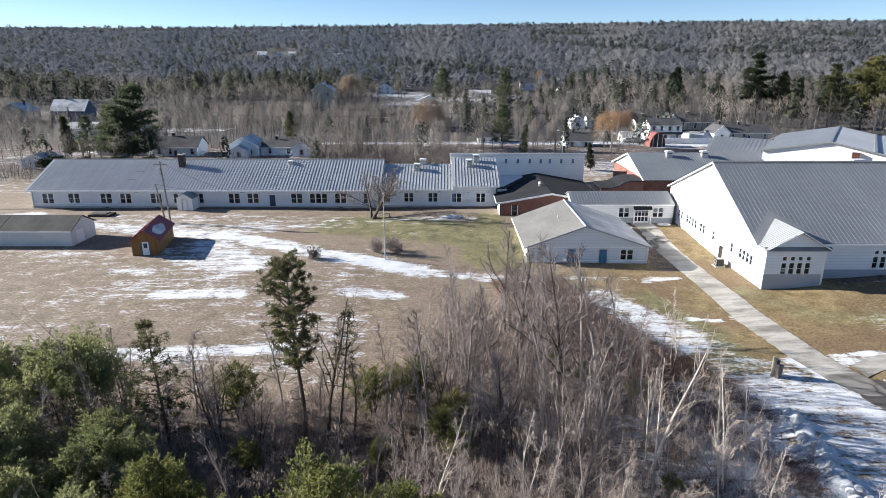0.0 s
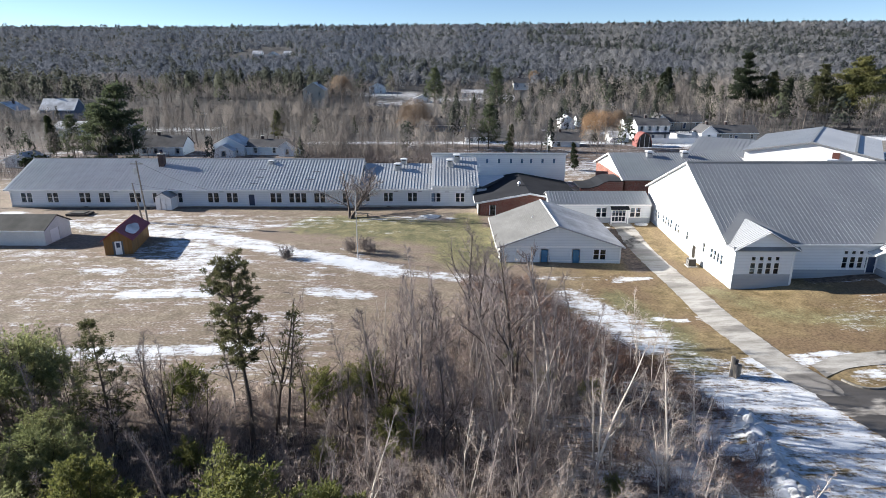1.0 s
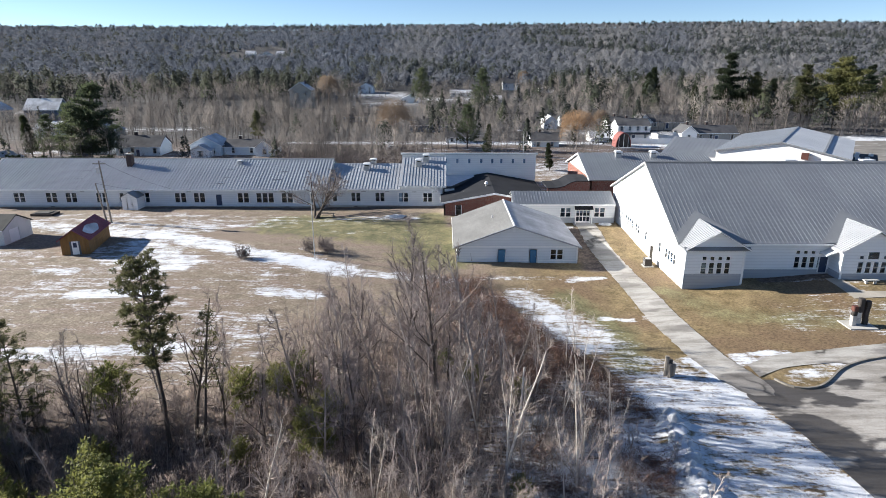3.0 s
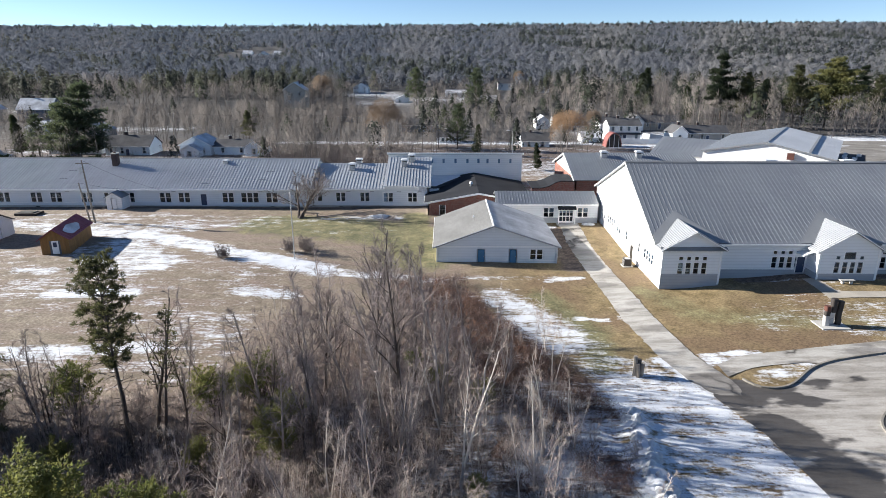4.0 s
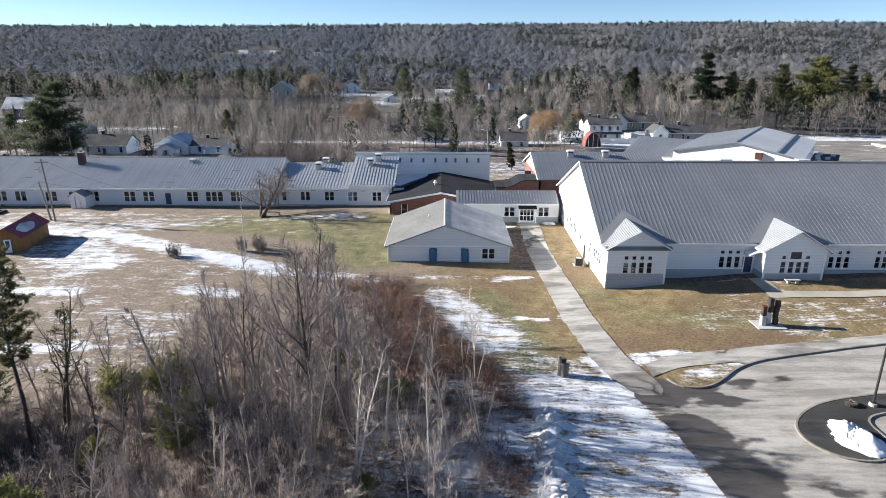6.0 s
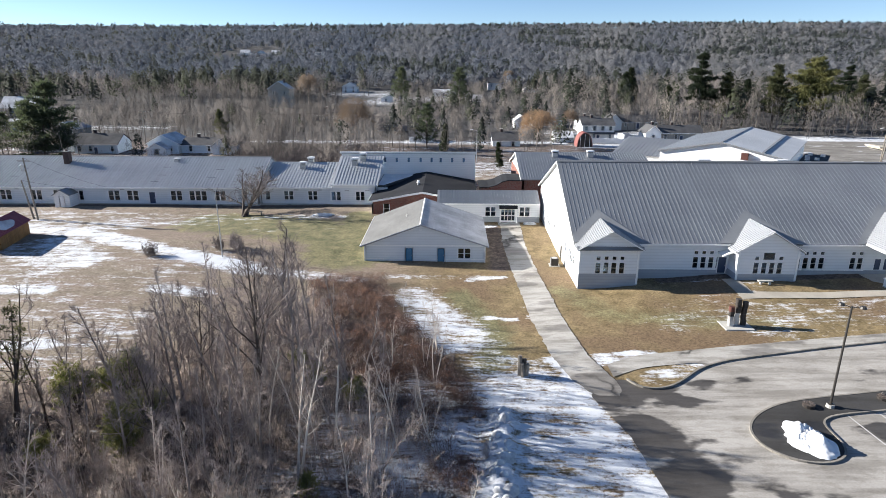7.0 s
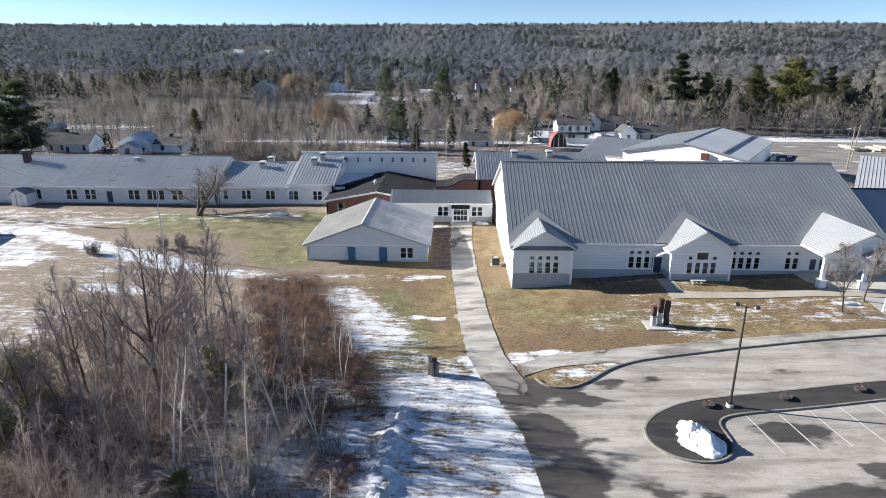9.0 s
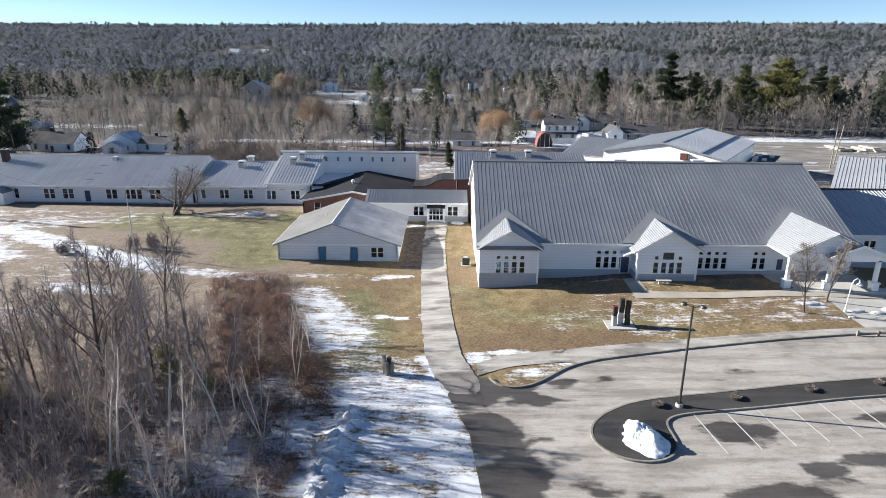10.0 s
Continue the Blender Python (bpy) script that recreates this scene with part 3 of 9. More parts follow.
strip("entrance_path", [(58.0, y) for y in (67.05, 68.5, 69.7, 71.2)], [(59.9, y) for y in (67.05, 68.5, 69.7, 71.2)], M["path"], 0.065, "pale concrete path from the side door", "path", 3)
mid = np.array([(58.0, 66.2), (60.6, 66.2), (64, 66.25), (68, 66.3), (72, 66.4), (76, 66.5), (80, 66.6), (90, 66.8)])
off = np.stack([-np.gradient(mid[:, 1]), np.gradient(mid[:, 0])], 1)
off = off / np.linalg.norm(off, axis=1)[:, None]
strip("entrance_path", mid + off * 0.85, mid - off * 0.85, M["path"], 0.06, "pale concrete path along the lawn to the entrance", "path", 4)
ys = np.linspace(137, 205, 30)
strip("gravel_yard", [(100 + max(0, y - 165) * 0.5, y) for y in ys], [(230, y) for y in ys], M["gravel"], 0.12, "pale gravel yard with snow behind the gymnasium", "yard", 30)
xs = np.linspace(80, 100, 24)
strip("forecourt", [(x, np.interp(x, w_line[:, 0], w_line[:, 1])) for x in xs], [(x, 69.5) for x in xs], M["concrete"], 0.04, "pale concrete forecourt with snow remnants", "forecourt", 10)


def kerb(name, pts, w, h, lift, parent=None, label="weathered granite kerb edging the asphalt"):
    """A raised kerb swept along a line, in stones with open joints."""
    p = np.array(pts)
    d = np.gradient(p, axis=0)
    d = d / np.linalg.norm(d, axis=1)[:, None]
    n = np.stack([-d[:, 1], d[:, 0]], 1) * w / 2
    g = Geo()
    z = ground(p[:, 0], p[:, 1]) + lift
    for i in range(len(p) - 1):
        a, b = p[i] + d[i] * 0.01, p[i + 1] - d[i] * 0.01
        lo = [(*(a - n[i]), z[i] - 0.3), (*(b - n[i + 1]), z[i + 1] - 0.3), (*(b + n[i + 1]), z[i + 1] - 0.3), (*(a + n[i]), z[i] - 0.3)]
        hi = [(q[0], q[1], q[2] + 0.3 + h) for q in lo]
        k = len(g.v)
        g.v += lo + hi
        g.f += [tuple(k + e for e in q) for q in ((4, 5, 6, 7), (0, 1, 5, 4), (1, 2, 6, 5), (2, 3, 7, 6), (3, 0, 4, 7))]
    return single(name, g, M["kerb"], label, "kerb", kind="structure")


kerb("kerb", k_line[:110], 0.18, 0.15, 0.06)
isl = along([(140, 54.5), (75.5, 48.4), (62, 46.4), (55.7, 45.3), (52.0, 44.6), (50.0, 43.7), (47.9, 42.0), (47.0, 40.2), (47.3, 38.2), (48.6, 36.9), (50.4, 36.4), (52.2, 36.8), (53.5, 38.0), (53.6, 40.0),
             (53.0, 41.6), (53.6, 42.3), (56.0, 42.8), (62, 43.7), (73, 45.3), (140, 52)], 330)
g = Geo()
c_pts = isl[:, :2]
half_n = len(c_pts) // 2
for i in range(half_n - 1):
    a, b, c, d = c_pts[i], c_pts[i + 1], c_pts[-2 - i], c_pts[-1 - i]
    g.face(*[(q[0], q[1], gz(q[0], q[1]) + 0.17) for q in (a, b, c, d)][::-1])
single("traffic_island", g, M["black_top"], "raised dark blacktop traffic island inside a pale kerb", "traffic island", kind="structure")
kerb("island_kerb", c_pts, 0.16, 0.14, 0.06, label="pale kerb round the dark traffic island")

# ---- building helpers ----


def wall_cells(axis, u0, u1, z0, z1, at, thick, holes):
    """A wall of some thickness in the plane axis = at, with holes (u0, u1, z0, z1) cut right through."""
    g = Geo()
    us = sorted({u0, u1, *[min(max(h[k], u0), u1) for h in holes for k in (0, 1)]})
    zs = sorted({z0, z1, *[min(max(h[k], z0), z1) for h in holes for k in (2, 3)]})

    def P(u, z, deep):
        return (u, at + deep, z) if axis == "y" else (at + deep, u, z)

    def solid(i, j):
        if not (0 <= i < len(us) - 1 and 0 <= j < len(zs) - 1):
            return False
        u, z = (us[i] + us[i + 1]) / 2, (zs[j] + zs[j + 1]) / 2
        return not any(h[0] < u < h[1] and h[2] < z < h[3] for h in holes)
    for i in range(len(us) - 1):
        for j in range(len(zs) - 1):
            if not solid(i, j):
                continue
            a, b, c, d = us[i], us[i + 1], zs[j], zs[j + 1]
            g.face(P(a, c, 0), P(b, c, 0), P(b, d, 0), P(a, d, 0))
            g.face(P(a, c, thick), P(a, d, thick), P(b, d, thick), P(b, c, thick))
            for ok, e in ((solid(i - 1, j), (a, c, a, d)), (solid(i + 1, j), (b, d, b, c)), (solid(i, j - 1), (b, c, a, c)), (solid(i, j + 1), (a, d, b, d))):
                if not ok:
                    g.face(P(e[0], e[1], 0), P(e[2], e[3], 0), P(e[2], e[3], thick), P(e[0], e[1], thick))
    return g


def wall(parent, axis, u0, u1, at, bands, holes=(), thick=0.25, name="wall"):
    """bands: (z0, z1, material) from below."""
    for z0, z1, mat in bands:
        part(name, wall_cells(axis, u0, u1, z0, z1, at, thick, holes), mat, parent)


WINDOW_MESH = {}


def window(parent, x, y, z, w, h, turn=0.0, lights=1, rail=True, name="window", frame_mat="trim"):
    """A sash window: white casing and bars, one pane to each light. x, y, z: the middle of its foot; it faces -y before the turn."""
    key = (round(w, 2), round(h, 2), lights, rail, frame_mat)
    if key not in WINDOW_MESH:
        t, s = 0.19, min(0.12, w / lights * 0.11)
        holes = []
        for i in range(lights):
            u, v = -w / 2 + w * i / lights + s, -w / 2 + w * (i + 1) / lights - s
            holes += [(u, v, 0.0, h * 0.5 - 0.02), (u, v, h * 0.5 + 0.02, h)] if rail else [(u, v, 0.0, h)]
        g = wall_cells("y", -w / 2 - t, w / 2 + t, -t, h + t, -0.05, 0.13, holes).weld()
        pw = w / lights / 2 - 0.05
        p = Geo().box(-pw, 0.02, 0.02, pw, 0.035, h - 0.02)
        WINDOW_MESH[key] = (g.mesh("window_frame", M[frame_mat]), p.mesh("pane", M["glass"]))
    fm, pm = WINDOW_MESH[key]
    m = pose(x, y, z, 0, 0, turn)
    ob = piece(name, fm, m, parent)
    for i in range(lights):
        u = -w / 2 + w * (i + 0.5) / lights
        piece("pane", pm, m @ pose(u, 0, 0), ob).visible_shadow = False
    return ob


def door(parent, x, y, z, w, h, mat, turn=0.0, label=""):
    m = pose(x, y, z, 0, 0, turn)
    f = Geo().box(-w / 2 - 0.09, -0.05, 0, -w / 2, 0.1, h + 0.09).box(w / 2, -0.05, 0, w / 2 + 0.09, 0.1, h + 0.09).box(-w / 2, -0.05, h, w / 2, 0.1, h + 0.09)
    ob = piece("door", Geo().box(-w / 2, 0.0, 0, w / 2, 0.06, h).mesh("door", mat), m, parent, label)
    piece("door_frame", f.mesh("door_frame", M["trim"]), m, ob)
    hd = Geo().box(w / 2 - 0.16, -0.06, h * 0.46, w / 2 - 0.06, 0.0, h * 0.50)
    piece("door_handle", hd.mesh("door_handle", M["steel"]), m, ob)
    return ob


def slope(parent, a, b, c, d, mat, pitch=0.6, thick=0.16, rib=0.085, panel="roof_panel", name="roof", slab_mat=None):
    """A rectangular roof slope, eave a-b and ridge d-c, as a slab with standing-seam panels on it."""
    a, b, c, d = (Vector(p) for p in (a, b, c, d))
    u = (b - a).normalized()
    w = (d - a).normalized()
    n = u.cross(w).normalized()
    roof = part(name, Geo().prism([a, b, c, d], -n * thick), slab_mat or M["flashing"], parent)
    if pitch:
        count = max(1, round((b - a).length / pitch))
        pw, L = (b - a).length / count, (d - a).length
        g = Geo().box(0.0, 0, 0.004, pw - 0.03, L, 0.02).box(pw - 0.05, 0, 0.004, pw, L, rib)
        me = g.mesh(panel, mat)
        base = Matrix((u, w, n)).transposed().to_4x4()
        for i in range(count):
            piece(panel, me, Matrix.Translation(a + u * (pw * i)) @ base, roof)
    return roof


def plane_slope(parent, a, b, c, d, mat, thick=0.18, name="roof"):
    a, b, c, d = (Vector(p) for p in (a, b, c, d))
    n = (b - a).cross(d - a).normalized()
    return part(name, Geo().prism([a, b, c, d], -n * thick), mat, parent)


def gable_x(parent, x, y0, y1, yr, z0, z1, zr, mat, thick=0.25):
    """The triangle of an end wall in the plane x, over eaves z0 (at y0) and z1 (at y1)."""
    return part("gable_wall", Geo().prism([(x, y0, z0), (x, yr, zr), (x, y1, z1)], (thick, 0, 0)), mat, parent)


def gable_y(parent, y, x0, x1, xr, z0, zr, mat, thick=0.25):
    return part("gable_wall", Geo().prism([(x0, y, z0), (x1, y, z0), (xr, y, zr)], (0, thick, 0)), mat, parent)


def fascia(parent, p, q, h=0.28, t=0.07, mat=None, name="fascia"):
    """A board along an eave or rake, hanging h below the line p-q."""
    p, q = Vector(p), Vector(q)
    side = (q - p).cross(Vector((0, 0, 1))).normalized() * t
    dn = Vector((0, 0, -h))
    return part(name, Geo().prism([p, q, q + dn, p + dn], side), mat or M["trim"], parent)


def gutter(parent, p, q):
    p, q = Vector(p), Vector(q)
    return part("gutter", Geo().rod(p, q, 0.07, 0.07, 6), M["white_metal"], parent)


def roof_vent(at, tall=0.9, label="galvanised roof ventilator on the grey metal roof"):
    x, y, z = at
    ob = thing("roof_ventilator", (x, y, z), label, "roof vent", "roof ventilators")
    w = 0.36 + 0.14 * tall
    part("base_box", Geo().box(x - w, y - w, z - 0.6, x + w, y + w, z + tall * 0.62), M["steel"], ob)
    part("neck", Geo().box(x - w * 0.8, y - w * 0.8, z + tall * 0.62, x + w * 0.8, y + w * 0.8, z + tall * 0.8), M["stone_dark"], ob, "dark louvred throat")
    h0, h1, e = z + tall * 0.78, z + tall, w + 0.16
    g = Geo()
    g.prism([(x - e, y - e, h0), (x + e, y - e, h0), (x + e, y - e, h1 - 0.08), (x + e * 0.7, y - e, h1), (x - e * 0.7, y - e, h1), (x - e, y - e, h1 - 0.08)], (0, 2 * e, 0))
    part("hood", g, M["white_metal"], ob)
    return ob


# ---- the long classroom wing ----
def classroom_wing():
    w = thing("classroom_wing", (-45, 111.8, 1.2), "long low light-grey clapboard school wing with grey metal roof", "school wing")
    zb, ze, zt = 0.6, 4.62, 1.95
    pairs = [(-75.8, 2), (-70.8, 2), (-64.65, 2), (-60.9, 2), (-55.05, 2), (-40.1, 2), (-36.5, 2), (-28.15, 2), (-24.0, 3), (-19.8, 2)]
    wins = [(x, 1.15 * n, n) for x, n in pairs] + [(-51.25, 1.0, 1), (-46.4, 1.0, 1), (-15.0, 1.0, 1)]
    holes = [(x - a / 2, x + a / 2, 2.05, 3.85) for x, a, n in wins] + [(-33.35, -32.25, 1.45, 3.6)]
    wall(w, "y", -78.8, -12.4, 111.8, [(zb, zt, M["wing_siding"]), (zt, 4.75, M["wing_siding"])], holes)
    for x, a, n in wins:
        window(w, x, 111.86, 2.05, a, 1.8, 0, n)
    door(w, -32.8, 111.9, 1.45, 1.1, 2.15, M["navy"], label="dark navy steel door")
    # sill boards between the windows
    stops = sorted(h[:2] for h in holes)
    edges = [-78.8] + [v for s in stops for v in s] + [-12.4]
    for a, b in zip(edges[::2], edges[1::2]):
        part("sill_board", Geo().box(a + 0.1, 111.74, 1.88, b - 0.1, 111.8, 1.98), M["trim"], w)
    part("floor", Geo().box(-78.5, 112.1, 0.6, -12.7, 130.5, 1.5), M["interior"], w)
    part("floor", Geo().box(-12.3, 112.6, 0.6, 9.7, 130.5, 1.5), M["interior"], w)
    part("foundation", Geo().box(-78.9, 111.7, 0.2, -12.3, 112.0, 1.42), M["concrete"], w)
    wall(w, "x", 111.8, 130.6, -78.8, [(zb, 4.7, M["wing_siding"])])
    wall(w, "x", 111.8, 130.6, -12.65, [(zb, 4.7, M["wing_siding"])])
    wall(w, "y", -78.8, -12.4, 130.6, [(zb, 4.7, M["wing_siding"])])
    gable_x(w, -78.8, 111.8, 130.8, 121.3, 4.7, 4.7, 8.75, M["wing_siding"])
    gable_x(w, -12.65, 111.8, 130.8, 121.3, 4.7, 4.7, 8.75, M["white_siding"])
    slope(w, (-79.5, 111.1, ze), (-12.2, 111.1, ze), (-12.2, 121.3, 8.95), (-79.5, 121.3, 8.95), M["wing_roof"], 0.6, 0.16, 0.095)
    plane_slope(w, (-12.2, 131.5, ze), (-79.5, 131.5, ze), (-79.5, 121.32, 8.95), (-12.2, 121.32, 8.95), M["flashing"])
    fascia(w, (-79.5, 111.08, ze + 0.02), (-12.2, 111.08, ze + 0.02), 0.24)
    part("ridge_cap", Geo().prism([(-79.5, 121.05, 8.93), (-79.5, 121.3, 9.1), (-79.5, 121.55, 8.93)], (67.3, 0, 0)), M["flashing"], w)
    part("corner_board", Geo().box(-78.87, 111.73, 1.4, -78.65, 111.8, 4.6), M["trim"], w)
    # lower middle stretch
    wb = [(-10.8, 1.0, 1), (-6.8, 1.9, 2), (-2.2, 1.9, 2)]
    wc = [(2.3, 1.9, 2), (6.9, 1.8, 2)]
    wall(w, "y", -12.4, 1.7, 112.3, [(zb, 4.8, M["wing_siding"])], [(x - a / 2, x + a / 2, 2.2, 3.85) for x, a, n in wb])
    wall(w, "y", 1.7, 10.0, 112.0, [(zb, 4.6, M["wing_siding"]), (4.6, 5.45, M["white_siding"])], [(x - a / 2, x + a / 2, 2.2, 3.85) for x, a, n in wc])
    for x, a, n in wb:
        window(w, x, 112.36, 2.2, a, 1.65, 0, n)
    for x, a, n in wc:
        window(w, x, 112.06, 2.2, a, 1.65, 0, n)
    part("foundation", Geo().box(-12.3, 112.2, 0.3, 1.6, 112.5, 1.45), M["concrete"], w)
    part("foundation", Geo().box(1.6, 111.9, 0.3, 10.1, 112.2, 1.45), M["concrete"], w)
    slope(w, (-12.2, 111.6, ze + 0.05), (1.7, 111.6, ze + 0.05), (1.7, 122.1, 7.9), (-12.2, 122.1, 7.9), M["wing_roof"], 0.6, 0.16, 0.095)
    plane_slope(w, (1.7, 131.2, ze), (-12.2, 131.2, ze), (-12.2, 122.12, 7.9), (1.7, 122.12, 7.9), M["flashing"])
    fascia(w, (-12.2, 111.58, ze + 0.07), (1.7, 111.58, ze + 0.07), 0.24)
    slope(w, (1.5, 111.4, 5.35), (10.4, 111.4, 5.35), (10.4, 123.4, 8.95), (1.5, 123.4, 8.95), M["wing_roof"], 0.6, 0.16, 0.095)
    plane_slope(w, (10.4, 131.2, 5.35), (1.5, 131.2, 5.35), (1.5, 123.42, 8.95), (10.4, 123.42, 8.95), M["flashing"])
    fascia(w, (1.5, 111.38, 5.37), (10.4, 111.38, 5.37), 0.3)
    wall(w, "x", 112.0, 131.0, 9.75, [(zb, 5.4, M["white_siding"])])
    wall(w, "x", 112.3, 131.0, 1.7, [(zb, 5.4, M["white_siding"])])
    gable_x(w, 9.75, 112.0, 131.0, 123.4, 5.35, 5.35, 8.8, M["white_siding"])
    gable_x(w, 1.72, 112.0, 131.0, 123.4, 5.35, 5.35, 8.8, M["white_siding"])
    part("downpipe", Geo().rod((-12.0, 112.15, 1.4), (-12.0, 112.15, 4.5), 0.06, 0.06, 8), M["dark_metal"], w)
    for x, y in ((-5.3, 112.3), (-0.8, 112.3), (4.4, 112.0), (8.3, 112.0), (-22.0, 111.8), (-38.4, 111.8), (-58.6, 111.8)):
        part("wall_vent", Geo().box(x - 0.4, y - 0.05, 4.05, x + 0.4, y, 4.2), M["steel"], w)
    for x, y in ((-6.8, 112.2), (-2.2, 112.2), (5.2, 111.9), (-19.8, 111.7), (-28.2, 111.7), (-36.5, 111.7), (-55.0, 111.7), (-64.6, 111.7)):
        part("foundation_vent", Geo().box(x - 0.35, y - 0.04, 1.12, x + 0.35, y, 1.28), M["dark_metal"], w)
    # lapped seams and snow guards across the panels
    for x, y in ((-32.0, 117.6), (-32.0, 115.0), (-32.6, 113.0), (-21.2, 116.9), (-22.0, 114.3), (-60.0, 117.0), (-60.4, 114.4)):
        z = ze + (y - 111.1) * 0.4245
        part("snow_guard", Geo().box(x - 0.8, y - 0.025, z, x + 0.8, y + 0.025, z + 0.105), M["flashing"], w)
    # small entry hut
    h = thing("entry_hut", (-47.5, 109.6, 1.2), "small white clapboard entry hut against the wing", "porch")
    wall(h, "y", -49.9, -47.0, 109.0, [(0.7, 3.7, M["white_siding"])], [(-48.9, -48.0, 1.3, 3.3)])
    wall(h, "x", 109.25, 111.7, -49.9, [(0.7, 3.7, M["white_siding"])])
    wall(h, "x", 109.25, 111.7, -47.25, [(0.7, 3.7, M["white_siding"])])
    gable_y(h, 109.0, -49.9, -47.0, -48.45, 3.7, 4.5, M["white_siding"])
    plane_slope(h, (-50.15, 111.7, 3.55), (-50.15, 108.7, 3.55), (-48.45, 108.7, 4.6), (-48.45, 111.7, 4.6), M["flashing"], 0.1)
    plane_slope(h, (-46.75, 108.7, 3.55), (-46.75, 111.7, 3.55), (-48.45, 111.7, 4.6), (-48.45, 108.7, 4.6), M["flashing"], 0.1)
    door(h, -48.45, 109.05, 1.3, 0.9, 2.0, M["trim"])
    c = thing("chimney", (-52.3, 119.2, 8.0), "dark brick chimney rising through the metal roof", "chimney")
    part("shaft", Geo().box(-52.9, 118.5, 6.6, -51.85, 119.6, 10.2), M["chimney"], c)
    part("cap", Geo().box(-53.0, 118.4, 10.2, -51.75, 119.7, 10.35), M["concrete"], c)
    part("flue", Geo().rod((-52.35, 119.05, 10.35), (-52.35, 119.05, 10.6), 0.25, 0.25, 10), M["chimney"], c)
    return w


classroom_wing()


# ---- middle buildings ----
def hall_block():
    """The flat white block with a row of small high windows behind the wing."""
    b = thing("white_block", (15, 125.5, 1.4), "tall white flat-roofed block with a row of small high windows", "school block")
    xs = [10.3, 12.7, 15.2, 17.7, 20.0, 21.9, 24.3, 26.7]
    holes = [(x + 0.05 - 0.25, x + 0.05 + 0.35, 7.4, 8.35) for x in xs]
    wall(b, "y", 1.3, 29.2, 125.5, [(0.8, 9.3, M["white_siding"])], holes)
    wall(b, "x", 125.75, 138, 1.3, [(0.8, 6.9, M["white_siding"])])
    wall(b, "x", 125.75, 138, 28.95, [(0.8, 6.9, M["white_siding"])])
    wall(b, "y", 1.3, 29.2, 138, [(0.8, 6.95, M["white_siding"])])
    for x in xs:
        window(b, x + 0.1, 125.56, 7.4, 0.6, 0.95, 0, 1, False)
    part("roof", Geo().prism([(1.1, 125.3, 9.32), (1.1, 138.3, 7.2), (1.1, 138.3, 7.0), (1.1, 125.3, 9.12)], (28.3, 0, 0)), M["steel"], b)
    part("coping", Geo().box(1.0, 125.2, 9.3, 29.5, 125.42, 9.62), M["white_metal"], b)
    for x in (1.3, 28.95):
        part("side_wall", Geo().prism([(x, 125.75, 6.9), (x, 137.9, 6.9), (x, 137.9, 7.0), (x, 125.75, 9.05)], (0.25, 0, 0)), M["white_siding"], b)
    # backing sheets added so the dark panes read pale blue
    for x in xs:
        part("blind", Geo().box(x - 0.2, 125.72, 7.42, x + 0.4, 125.74, 8.3), M["blind"], b, "pale blue backing sheet added behind the pane")
    low = thing("low_roof_block", (13, 118, 1.4), "low block with a snow-covered flat roof between the wings", "school block")
    wall(low, "y", 10.1, 12.0, 113.2, [(0.8, 4.5, M["white_siding"])])
    part("roof", Geo().prism([(10.06, 113.2, 4.5), (11.6, 113.2, 4.5), (14.2, 118.5, 4.5), (17.6, 125.35, 4.5), (10.06, 125.35, 4.5)], (0, 0, 0.4)), M["flat_dark"], low)
    part("snow_cover", Geo().prism([(10.2, 113.4, 4.9), (11.3, 113.4, 4.9), (13.7, 118.6, 4.9), (17.1, 125.3, 4.9), (10.2, 125.3, 4.9)], (0, 0, 0.08)), M["snow"], low, "snow lying in the shade")
    return b


hall_block()


